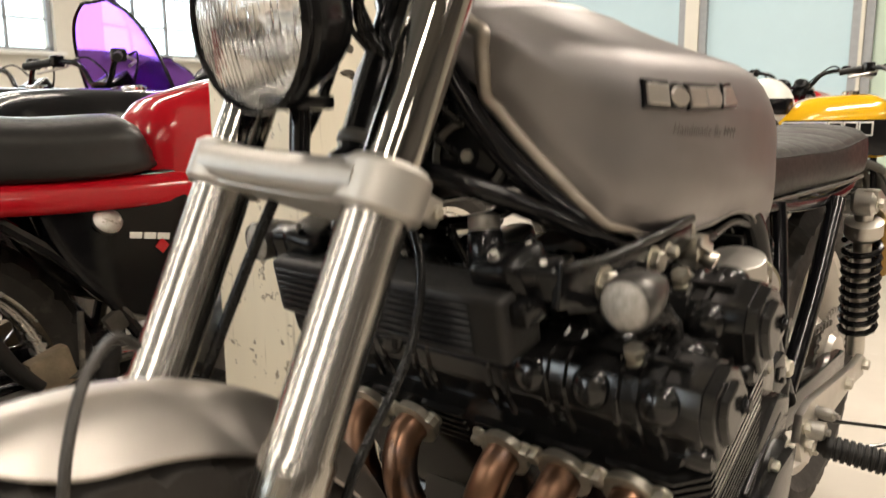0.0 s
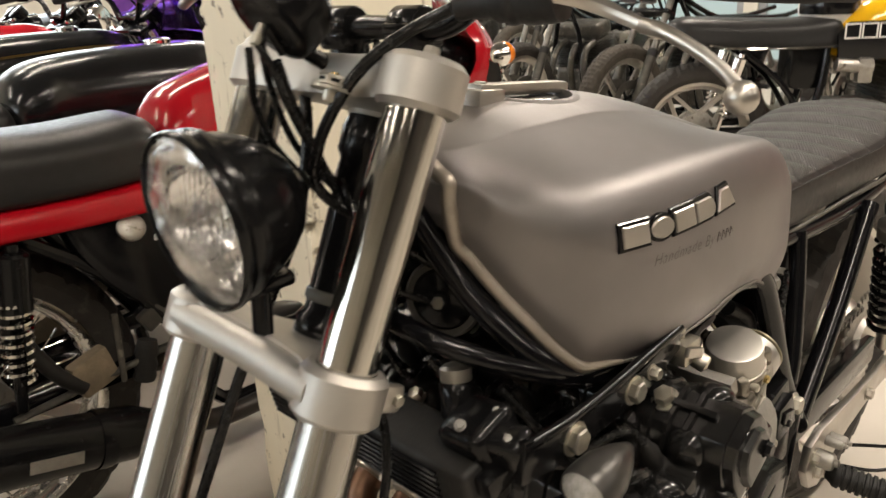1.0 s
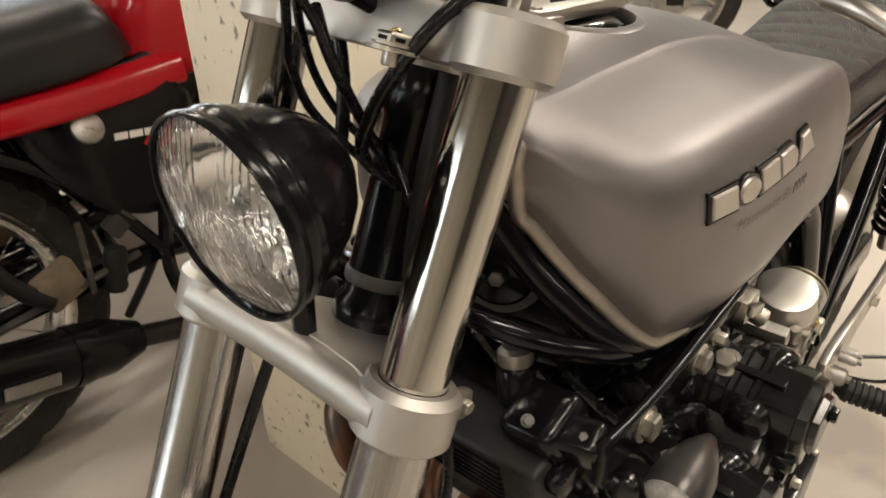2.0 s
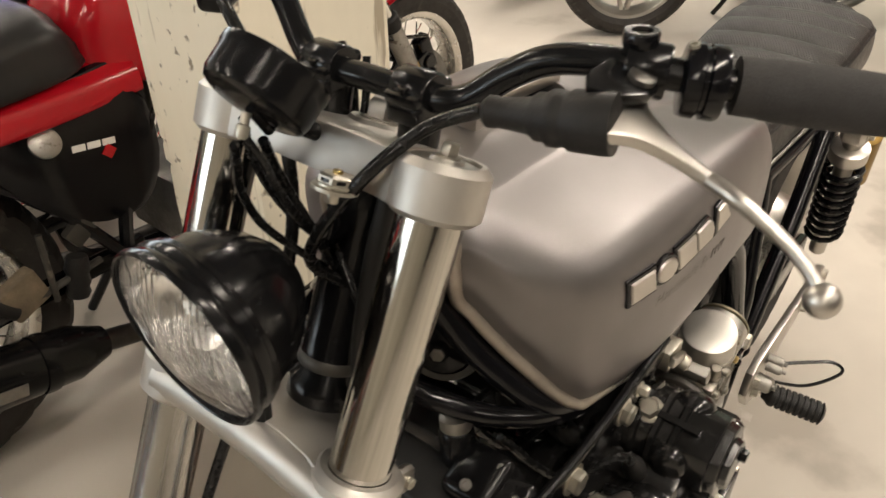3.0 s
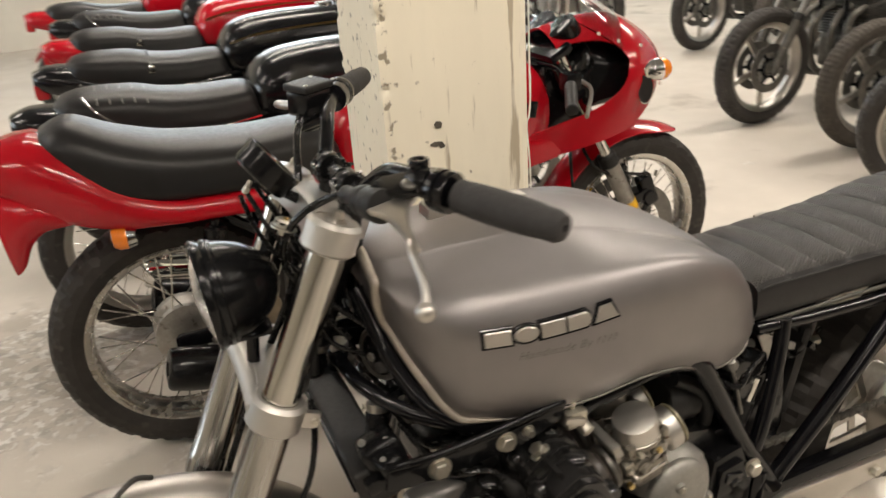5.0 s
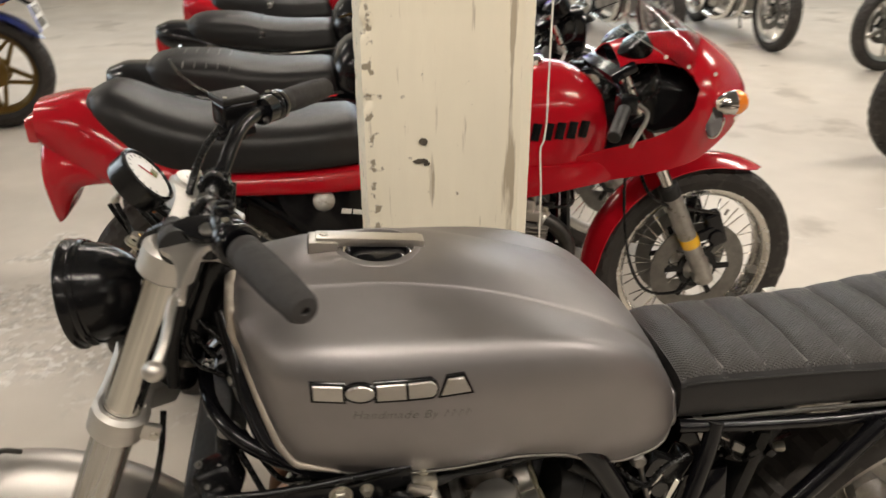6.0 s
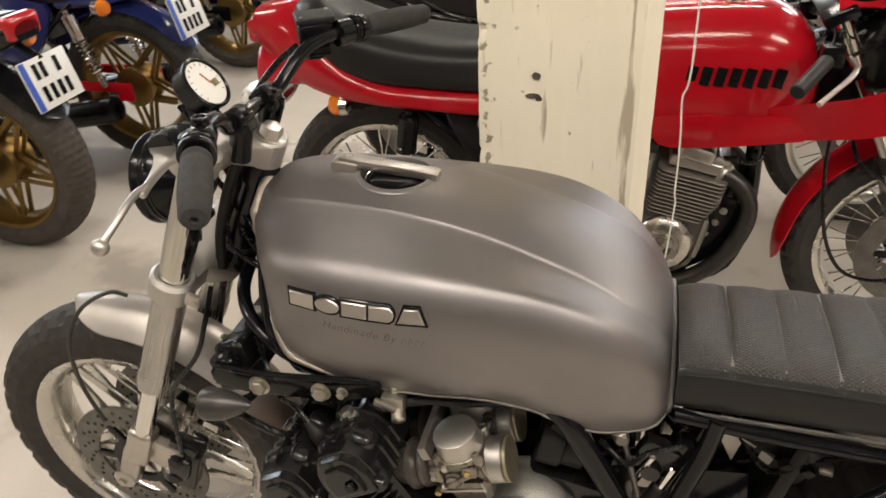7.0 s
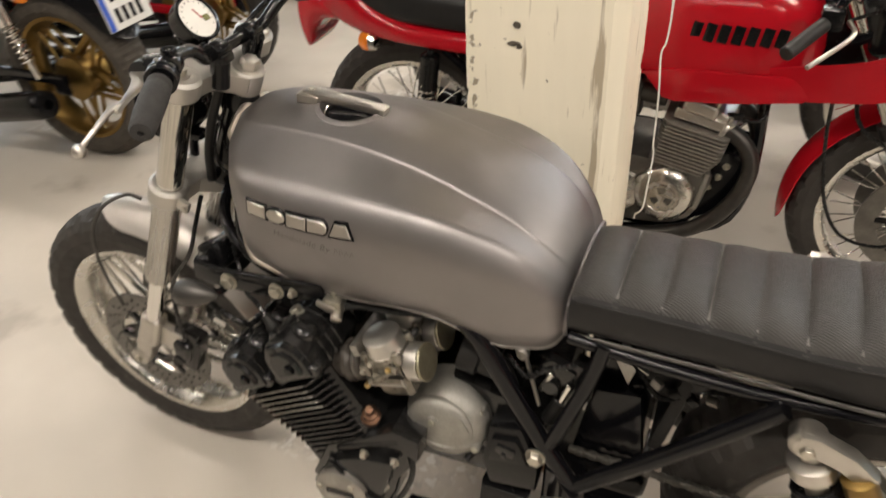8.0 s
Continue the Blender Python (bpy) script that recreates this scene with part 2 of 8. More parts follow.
def flaking(m, pale, dark):
    """Patches where the coating of the floor has flaked into pale and dark specks."""
    nt = m.node_tree
    bs = nt.nodes["Principled BSDF"]
    tc = nt.nodes.new("ShaderNodeTexCoord")

    def layer(scale, lo, hi, detail):
        n = nt.nodes.new("ShaderNodeTexNoise")
        n.inputs["Scale"].default_value, n.inputs["Detail"].default_value = scale, detail
        r = nt.nodes.new("ShaderNodeValToRGB")
        r.color_ramp.elements[0].position, r.color_ramp.elements[1].position = lo, hi
        nt.links.new(tc.outputs["Object"], n.inputs["Vector"])
        nt.links.new(n.outputs["Fac"], r.inputs[0])
        return r.outputs[0]

    def times(a, b):
        x = nt.nodes.new("ShaderNodeMath")
        x.operation = "MULTIPLY"
        nt.links.new(a, x.inputs[0])
        nt.links.new(b, x.inputs[1])
        return x.outputs[0]

    # worn areas in front of the parked machines and below the engine
    wear = None
    for cx, cy, reach in FLAKED:
        d = nt.nodes.new("ShaderNodeVectorMath")
        d.operation = "DISTANCE"
        nt.links.new(tc.outputs["Object"], d.inputs[0])
        d.inputs[1].default_value = (cx, cy, 0)
        r = nt.nodes.new("ShaderNodeMapRange")
        r.inputs["From Max"].default_value = reach
        r.inputs["To Min"].default_value, r.inputs["To Max"].default_value = 0.42, 0.0
        nt.links.new(d.outputs["Value"], r.inputs[0])
        if wear is None:
            wear = r.outputs[0]
        else:
            mx = nt.nodes.new("ShaderNodeMath")
            mx.operation = "MAXIMUM"
            nt.links.new(wear, mx.inputs[0])
            nt.links.new(r.outputs[0], mx.inputs[1])
            wear = mx.outputs[0]
    edge = nt.nodes.new("ShaderNodeTexNoise")
    edge.inputs["Scale"].default_value, edge.inputs["Detail"].default_value = 4.0, 6.0
    nt.links.new(tc.outputs["Object"], edge.inputs["Vector"])
    total = nt.nodes.new("ShaderNodeMath")
    nt.links.new(edge.outputs["Fac"], total.inputs[0])
    nt.links.new(wear, total.inputs[1])
    rim = nt.nodes.new("ShaderNodeValToRGB")
    rim.color_ramp.elements[0].position, rim.color_ramp.elements[1].position = 0.66, 0.78
    nt.links.new(total.outputs[0], rim.inputs[0])
    patch = rim.outputs[0]
    old = bs.inputs["Base Color"].links[0].from_socket
    for mask, col in ((layer(22.0, 0.50, 0.56, 7.0), dark), (layer(30.0, 0.54, 0.58, 8.0), pale)):
        x = nt.nodes.new("ShaderNodeMix")
        x.data_type = "RGBA"
        nt.links.new(times(patch, mask), x.inputs[0])
        nt.links.new(old, x.inputs[6])
        x.inputs[7].default_value = (*col, 1)
        old = x.outputs[2]
    nt.links.new(old, bs.inputs["Base Color"])
    gloss = nt.nodes.new("ShaderNodeMix")
    nt.links.new(times(patch, layer(14.0, 0.42, 0.58, 6.0)), gloss.inputs[0])
    nt.links.new(bs.inputs["Roughness"].links[0].from_socket, gloss.inputs[2])
    gloss.inputs[3].default_value = 0.16
    nt.links.new(gloss.outputs[0], bs.inputs["Roughness"])
    bump = nt.nodes.new("ShaderNodeBump")
    bump.inputs["Distance"].default_value = 0.004
    bump.inputs["Strength"].default_value = 0.5
    nt.links.new(times(patch, layer(14.0, 0.35, 0.65, 7.0)), bump.inputs["Height"])
    nt.links.new(bump.outputs[0], bs.inputs["Normal"])


flaking(FLOOR, (0.66, 0.64, 0.60), (0.44, 0.41, 0.37))
PLASTER = mat("whitewashed_plaster", (0.66, 0.62, 0.54), 0.8, 0, 0.07, 1.5, 0.08, 0.25, 40)
SEAM = mat("bare_welded_flange", (0.23, 0.214, 0.20), 0.55, 1.0, 0.15, 40, 0.08, 0.1, 200)
FLANGE = mat("pale_bare_flange", (0.42, 0.375, 0.32), 0.45, 0.8, 0.15, 40, 0.08, 0.1, 200)
GREYCAST = mat("grey_engine_casting", (0.17, 0.163, 0.15), 0.42, 0.9, 0.2, 30, 0.1, 0.15, 200)
UNSEEN_WALL = mat("unseen_dark_wall", (0.13, 0.12, 0.11), 0.8, 0, 0.15, 2.0, 0.08, 0.3, 30)
CEIL = mat("unseen_dull_ceiling", (0.20, 0.195, 0.185), 0.8, 0, 0.05, 1.0, 0.05, 0.1, 40)
HOSE = mat("grey_rubber_hose", (0.035, 0.032, 0.028), 0.5, 0, 0.3, 200, 0.1, 0.3, 700)


def diamond_vinyl():
    m = mat("diamond_embossed_vinyl", (0.035, 0.0328, 0.031), 0.42, 0, 0.15, 40, 0.06, spec=0.4)
    nt = m.node_tree
    tc = nt.nodes.new("ShaderNodeTexCoord")
    # two families of fine grooves that cross into small diamonds
    waves = []
    for ang in (58, -58):
        mp = nt.nodes.new("ShaderNodeMapping")
        mp.inputs["Rotation"].default_value[2] = radians(ang)
        mp.inputs["Scale"].default_value = (1, 1, 0)
        w = nt.nodes.new("ShaderNodeTexWave")
        w.inputs["Scale"].default_value = 84.0
        nt.links.new(tc.outputs["Object"], mp.inputs[0])
        nt.links.new(mp.outputs[0], w.inputs["Vector"])
        waves.append(w.outputs["Fac"])
    mx = nt.nodes.new("ShaderNodeMath")
    mx.operation = "MINIMUM"
    nt.links.new(waves[0], mx.inputs[0])
    nt.links.new(waves[1], mx.inputs[1])
    bp = nt.nodes.new("ShaderNodeBump")
    bp.inputs["Strength"].default_value, bp.inputs["Distance"].default_value = 0.9, 0.0013
    nt.links.new(mx.outputs[0], bp.inputs["Height"])
    nt.links.new(bp.outputs[0], nt.nodes["Principled BSDF"].inputs["Normal"])
    return m


# colour streaks along the fork tubes stand in for stretched lamp reflections
FORK_TUBE = mat("polished_fork_tube", (0.44, 0.425, 0.40), 0.25, 1.0, 0.07, 150, 0.05, 0.01, 500, along=(0, radians(24), 0))
HARD_CHROME = mat("chrome_painted_reflections", (0.50, 0.48, 0.44), 0.075, 1.0, 0.24, 170, 0.06, 0.05, 500, along=(0, radians(24), 0))
PALE_LINE = mat("pale_line_vinyl", (0.17, 0.162, 0.152), 0.45, 0, 0.15, 200, 0.08, 0.3, 900)
YOKE = mat("bead_blasted_aluminium", (0.52, 0.50, 0.465), 0.5, 1.0, 0.06, 14, 0.05, 0.05, 400)
REFLECTOR = mat("bright_lamp_reflector", (0.93, 0.93, 0.92), 0.12, 1.0, 0.02, 10, 0.03)
POLISHED = mat("polished_rim_alloy", (0.60, 0.58, 0.54), 0.24, 1.0, 0.08, 14, 0.08, 0.03, 300)
SEAT_TOP = diamond_vinyl()

# ---- the room ----
X0, X1, Y0, Y1, HH = ROOM["x0"], ROOM["x1"], ROOM["y0"], ROOM["y1"], ROOM["h"]
solid("floor", box(X1 - X0 + 0.6, Y1 - Y0 + 0.6, 0.2, pose((X0 + X1) / 2, (Y0 + Y1) / 2, -0.1)), FLOOR, "beige painted concrete floor, worn and lightly stained", "floor", "structure")
# the ceiling is out of view; its dull grey limits bounce and deepens reflections
solid("ceiling", box(X1 - X0 + 0.6, Y1 - Y0 + 0.6, 0.2, pose((X0 + X1) / 2, (Y0 + Y1) / 2, HH + 0.1)), CEIL, "unseen grey ceiling, kept dull to cut bounced light", "ceiling", "structure")
# unseen closing wall, dark so that chrome and black paint reflect less light
solid("wall_south", box(X1 - X0, 0.3, HH, pose((X0 + X1) / 2, Y0 - 0.15, HH / 2)), UNSEEN_WALL, "dark grey block wall", "wall", "structure")


def wall_pieces(name, axis, at, lo, hi, openings, material, label):
    """A wall 0.3 thick with rectangular openings (a, b, z0, z1) through it, as one mesh."""
    bits, cur = [], lo

    def piece(a, b, z0, z1):
        if b - a > 1e-4 and z1 - z0 > 1e-4:
            c, s = ((a + b) / 2, b - a)
            bits.append(box(0.3, s, z1 - z0, pose(at, c, (z0 + z1) / 2)) if axis == "x" else box(s, 0.3, z1 - z0, pose(c, at, (z0 + z1) / 2)))
    for a, b, z0, z1 in openings:
        piece(cur, a, 0, HH)
        piece(a, b, 0, z0)
        piece(a, b, z1, HH)
        cur = b
    piece(cur, hi, 0, HH)
    return solid(name, merge(*bits), material, label, "wall", "structure")


WEST = [(1.7, 4.0, 1.4, 2.9), (4.5, 6.8, 1.4, 2.9)]
wall_pieces("wall_west", "x", X0 - 0.15, Y0, Y1, WEST, PLASTER, "whitewashed wall with steel-framed windows")
WINDOWS = [(0.9, 3.42, 1.5, 3.0), (4.0, 6.2, 1.5, 3.0)]
wall_pieces("wall_north", "y", Y1 + 0.15, X0, X1, WINDOWS, PLASTER, "whitewashed far wall with steel-framed windows")
GATES = [(-0.3, 1.20, 0.0, 2.6), (1.23, 2.62, 0.0, 2.6), (2.75, 4.8, 0.0, 2.6)]
wall_pieces("wall_east", "x", X1 + 0.15, Y0, Y1, GATES, PLASTER, "whitewashed wall with frosted glass door leaves")
OUTSIDE = glow("daylight_backdrop", (0.82, 0.93, 1.0), 2.2)
solid("backdrop", box(X1 - X0, 0.05, 4, pose((X0 + X1) / 2, Y1 + 1.6, 2)), OUTSIDE, "bright overcast daylight outside the windows", "sky", "structure")
FRAME_GREY = mat("grey_steel_frame", (0.3, 0.31, 0.32), 0.45, 0, 0.1, 20, 0.1)
PANE = glass("window_glass", (0.95, 0.97, 0.97), 0.0, 1.05)
solid("backdrop_west", box(0.05, Y1 - Y0, 4, pose(X0 - 1.6, (Y0 + Y1) / 2, 2)), OUTSIDE, "bright overcast daylight outside the windows", "sky", "structure")
for i, (a, b, z0, z1) in enumerate(WINDOWS + WEST):
    w = thing("window_%d" % (i + 1), pose((a + b) / 2, Y1 + 0.1, z0) if i < len(WINDOWS) else pose(X0 - 0.1, (a + b) / 2, z0, 0, 0, 90), "grey steel window with small panes, daylight behind", "window", kind="structure")
    W, H2 = b - a, z1 - z0
    bars = [box(W, 0.05, 0.05, pose(0, 0, 0.025)), box(W, 0.05, 0.05, pose(0, 0, H2 - 0.025)), box(0.05, 0.05, H2, pose(-W / 2 + 0.025, 0, H2 / 2)), box(0.05, 0.05, H2, pose(W / 2 - 0.025, 0, H2 / 2))]
    part("window_frame", merge(*bars), FRAME_GREY, w)
    nx = 5
    for k in range(1, nx):
        part("glazing_bar", box(0.03, 0.04, H2 - 0.1, pose(-W / 2 + W * k / nx, 0, H2 / 2)), FRAME_GREY, w)
    for k in range(1, 4):
        part("glazing_bar", box(W - 0.1, 0.034, 0.028, pose(0, 0, H2 * k / 4)), FRAME_GREY, w)
    pn = part("pane", box(W - 0.1, 0.006, H2 - 0.1, pose(0, 0.015, H2 / 2)), PANE, w)
    pn.visible_shadow = False
    part("window_sill", box(W + 0.1, 0.14, 0.04, pose(0, -0.2, -0.025), 0.008), WHITE, w)

FROST_B = mat("frosted_blue_glass", (0.40, 0.52, 0.55), 0.35, 0, 0.03, 2, 0.05)
FROST_G = mat("frosted_green_glass", (0.45, 0.54, 0.44), 0.35, 0, 0.03, 2, 0.05)
for m_, e_ in ((FROST_B, (0.66, 0.88, 1.0)), (FROST_G, (0.74, 0.92, 0.72))):
    bs = m_.node_tree.nodes["Principled BSDF"]
    bs.inputs["Emission Color"].default_value = (*e_, 1)
    bs.inputs["Emission Strength"].default_value = 0.08
for i, (a, b, z0, z1) in enumerate(GATES):
    d = thing("door_%d" % (i + 1), pose(X1 + 0.06, (a + b) / 2, 0), "frosted glass door leaf in a grey metal frame, lit from behind", "door", kind="structure")
    W, H2 = b - a, z1
    part("door_frame", merge(box(0.08, 0.07, H2, pose(0, -W / 2 + 0.035, H2 / 2)), box(0.08, 0.07, H2, pose(0, W / 2 - 0.035, H2 / 2)), box(0.08, W - 0.14, 0.07, pose(0, 0, H2 - 0.035)), box(0.08, W - 0.14, 0.1, pose(0, 0, 0.05))), FRAME_GREY, d)
    part("pane", box(0.012, W - 0.14, H2 - 0.17, pose(0.01, 0, (H2 + 0.03) / 2)), FROST_G if i == 0 else FROST_B, d)
solid("red_panel", box(0.06, 2.2, 2.6, pose(X1 - 0.03, -1.5, 1.3), 0.01), DARKRED, "dark red painted panel against the wall", "panel", "structure")

# ceiling battens
for lx, ly in LAMP_SPOTS:
    f = thing("batten_lamp", pose(lx, ly, HH), "white ceiling batten with a warm fluorescent tube", "ceiling lamp", "ceiling battens")
    part("housing", box(2.0, 0.2, 0.06, pose(0, 0, -0.59), 0.01), WHITE, f)
    for q in (-0.8, 0.8):
        part("suspension_rod", rod((q, 0, -0.57), (q, 0, 0.0), 0.006, 8), FRAME_GREY, f)

# concrete post between the two motorcycles
POST = mat("cream_flaking_post_paint", (0.90, 0.83, 0.67), 0.55, 0, 0.05, 6.0, 0.12, 0.35, 60, stain=(0.70, 0.63, 0.49), stain_at=0.66, stretch=(1, 1, 0.16))
nt_ = POST.node_tree
spot = nt_.nodes.new("ShaderNodeTexNoise")
spot.inputs["Scale"].default_value, spot.inputs["Detail"].default_value = 55.0, 7.0
ramp_ = nt_.nodes.new("ShaderNodeValToRGB")
ramp_.color_ramp.elements[0].position, ramp_.color_ramp.elements[1].position = 0.69, 0.76
tc_ = nt_.nodes.new("ShaderNodeTexCoord")
nt_.links.new(tc_.outputs["Object"], spot.inputs["Vector"])
xyz = nt_.nodes.new("ShaderNodeSeparateXYZ")
nt_.links.new(tc_.outputs["Object"], xyz.inputs[0])
scuff_map = nt_.nodes.new("ShaderNodeMapping")
scuff_map.inputs["Scale"].default_value = (1, 1, 0.09)
nt_.links.new(tc_.outputs["Object"], scuff_map.inputs[0])
scuff = nt_.nodes.new("ShaderNodeTexNoise")
scuff.inputs["Scale"].default_value, scuff.inputs["Detail"].default_value = 62.0, 5.0
nt_.links.new(scuff_map.outputs[0], scuff.inputs["Vector"])
sums = []
for fac, centre, reach, lift in ((spot.outputs["Fac"], 0.044, 0.020, 0.20), (scuff.outputs["Fac"], 0.287, 0.016, 0.24)):
    # two upright seams along which the paint has come away
    away = nt_.nodes.new("ShaderNodeMath")
    away.operation = "SUBTRACT"
    nt_.links.new(xyz.outputs[0], away.inputs[0])
    away.inputs[1].default_value = centre
    size = nt_.nodes.new("ShaderNodeMath")
    size.operation = "ABSOLUTE"
    nt_.links.new(away.outputs[0], size.inputs[0])
    band = nt_.nodes.new("ShaderNodeMapRange")
    band.inputs["From Max"].default_value = reach
    band.inputs["To Min"].default_value, band.inputs["To Max"].default_value = lift, 0.0
    nt_.links.new(size.outputs[0], band.inputs[0])
    plus = nt_.nodes.new("ShaderNodeMath")
    nt_.links.new(fac, plus.inputs[0])
    nt_.links.new(band.outputs[0], plus.inputs[1])
    sums.append(plus.outputs[0])
nt_.links.new(sums[0], ramp_.inputs[0])
over = nt_.nodes.new("ShaderNodeMix")
over.data_type = "RGBA"
bs_ = nt_.nodes["Principled BSDF"]
nt_.links.new(ramp_.outputs[0], over.inputs[0])
nt_.links.new(bs_.inputs["Base Color"].links[0].from_socket, over.inputs[6])
over.inputs[7].default_value = (0.33, 0.28, 0.20, 1)
# long upright scuffs in the paint
scuff_ramp = nt_.nodes.new("ShaderNodeValToRGB")
scuff_ramp.color_ramp.elements[0].position, scuff_ramp.color_ramp.elements[1].position = 0.64, 0.74
nt_.links.new(sums[1], scuff_ramp.inputs[0])
worn = nt_.nodes.new("ShaderNodeMix")
worn.data_type = "RGBA"
nt_.links.new(scuff_ramp.outputs[0], worn.inputs[0])
nt_.links.new(over.outputs[2], worn.inputs[6])
worn.inputs[7].default_value = (0.47, 0.40, 0.29, 1)
nt_.links.new(worn.outputs[2], bs_.inputs["Base Color"])


def column(x0, x1, y0, y1, h):
    bm = bmesh.new()
    ny, nx = 24, 58
    outline = []
    for i in range(nx):
        outline.append((x0 + (x1 - x0) * i / nx, y0))
    for i in range(ny):
        outline.append((x1, y0 + (y1 - y0) * i / ny))
    for i in range(nx):
        outline.append((x1 - (x1 - x0) * i / nx, y1))
    for i in range(ny):
        outline.append((x0, y1 - (y1 - y0) * i / ny))
    zs = list(np.arange(0, 0.6, 0.05)) + list(np.arange(0.6, 1.25, 0.008)) + list(np.arange(1.25, h + 0.01, 0.05))
    rings = []
    for z in zs:
        ring = []
        for px, py in outline:
            over_ = (px - (x1 - 0.026)) - (py - y0)
            if over_ > 0:  # chamfered front corner
                px, py = px - over_ / 2, py + over_ / 2
            edge = min(abs(px - x0), abs(px - x1)) + min(abs(py - y0), abs(py - y1))
            n1 = 0.7 * noise.noise((px * 18, py * 18, z * 22)) + 0.7 * noise.noise((px * 50, py * 50, z * 75))
            chip = max(0.0, n1 - 0.18) * 0.016 * max(0.0, 1 - edge / 0.02)
            dx, dy = (1 if px < (x0 + x1) / 2 else -1), (1 if py < (y0 + y1) / 2 else -1)
            qx, qy = px + dx * chip + 0.0012 * n1, py + dy * chip + 0.0012 * n1
            ring.append(bm.verts.new((qx, qy, z)))
        rings.append(ring)
    grid_faces(bm, rings, True)
    bmesh.ops.recalc_face_normals(bm, faces=bm.faces)
    return bm


post = solid("concrete_post", column(0.031, 0.329, 0.415, 0.637, HH), POST, "cream painted concrete post with flaking corners and drilled holes", "post", "structure")
# dark plugs on the post's face paint the shade inside its drilled holes
HOLE_DARK = mat("painted_hole_shade", (0.10, 0.085, 0.065), 0.9, 0, 0.3, 60, 0.05, 0.5, 200)
for hx, hz, hw, hh in ((0.131, 0.893, 0.0068, 0.0068), (0.126, 0.858, 0.0135, 0.0045), (0.136, 0.853, 0.0060, 0.0045)):
    rough_ring = [V(hx + hw * (1 + 0.3 * noise.noise((hx * 90, hz * 90, q * 1.3))) * math.cos(q), 0.4135, hz + hh * (1 + 0.3 * noise.noise((hz * 70, q * 1.7, 2))) * math.sin(q)) for q in np.linspace(0, 2 * math.pi, 19)[:-1]]
    part("dark_hole_plug", loft([rough_ring, [p + V(0, 0.004, 0) for p in rough_ring], [V(hx, 0.421, hz) + (p - V(hx, 0.4135, hz)) * 0.5 for p in rough_ring]]), HOLE_DARK, post)
flex = thing("white_cable", pose(0.381, 0.53, -0.022), "thin kinked white electric cable hanging beside the post", "cable")
part("flex", tube([(-0.016, 0.006, 0.470), (-0.014, 0.004, 0.482), (-0.006, 0.0, 0.492), (0.001, 0, 0.510), (0.004, 0, 0.56), (0.007, 0, 0.635), (0.004, 0, 0.655), (0.003, 0, 0.72), (0.001, 0.0, 0.775), (-0.004, 0, 0.845), (0.003, 0, 0.872), (0.006, 0, 0.95), (0.004, 0, 1.2), (0.0, 0, HH + 0.02)], 0.0018, 7), WHITE, flex)

# ---- wheel pieces, axis along y, centred on the axle ----
def tyre_mesh(R, w, r_rim, seg=160, tread=True):
    prof = [(r_rim, -w * 0.36), (r_rim + 0.012, -w * 0.43), (R - w * 0.42, -w * 0.5), (R - w * 0.22, -w * 0.475), (R - w * 0.09, -w * 0.36), (R - w * 0.02, -w * 0.19), (R, -w * 0.06)]
    prof = prof + [(r, -h) for r, h in prof[::-1]]
    bm = bmesh.new()
    n = len(prof)
    rings = []
    for k in range(seg):
        ring = []
        for j, (r, h) in enumerate(prof):
            sl = k + int(abs(j - (n - 1) / 2) * 1.6)
            if tread is True and 3 <= j <= n - 4 and j not in (n // 2 - 1, n // 2) and sl % 5 == 0:
                r -= 0.0085
            if tread == "block" and 2 <= j <= n - 3 and (k + 2 * (j % 2)) % 4 == 0:
                r -= 0.006
            a = 2 * math.pi * k / seg
            ring.append(bm.verts.new((r * math.cos(a), h, r * math.sin(a))))
        rings.append(ring)
    grid_faces(bm, rings, False, True)
    bmesh.ops.recalc_face_normals(bm, faces=bm.faces)
    return bm


def rim_mesh(r, w, seg=64, depth=0.03):
    prof = [(r + 0.004, -w / 2), (r + 0.008, -w / 2 + 0.006), (r - 0.004, -w / 2 + 0.012), (r - depth * 0.6, -w * 0.22), (r - depth, 0.0), (r - depth * 0.6, w * 0.22), (r - 0.004, w / 2 - 0.012), (r + 0.008, w / 2 - 0.006), (r + 0.004, w / 2), (r - 0.008, w / 2 - 0.003), (r - 0.016, w * 0.36), (r - depth - 0.006, w * 0.1), (r - depth - 0.006, -w * 0.1), (r - 0.016, -w * 0.36), (r - 0.008, -w / 2 + 0.003)]
    return lathe(prof, seg, SIDE, closed=True)


def spokes_mesh(r_hub, w_hub, r_rim, count=36):
    bits = []
    for i in range(count):
        a = 2 * math.pi * i / count
        s = 1 if i % 2 else -1
        b = a + (0.35 if (i // 2) % 2 else -0.35)
        bits.append(rod((r_hub * math.cos(b), s * w_hub, r_hub * math.sin(b)), (r_rim * math.cos(a), s * 0.004, r_rim * math.sin(a)), 0.0021, 5))
    return merge(*bits)


def disc_mesh(r, r_in, thick, holes=True):
    bits = [lathe([(r_in, -thick / 2), (r, -thick / 2), (r, thick / 2), (r_in, thick / 2)], 56, SIDE, closed=True)]
    return merge(*bits)


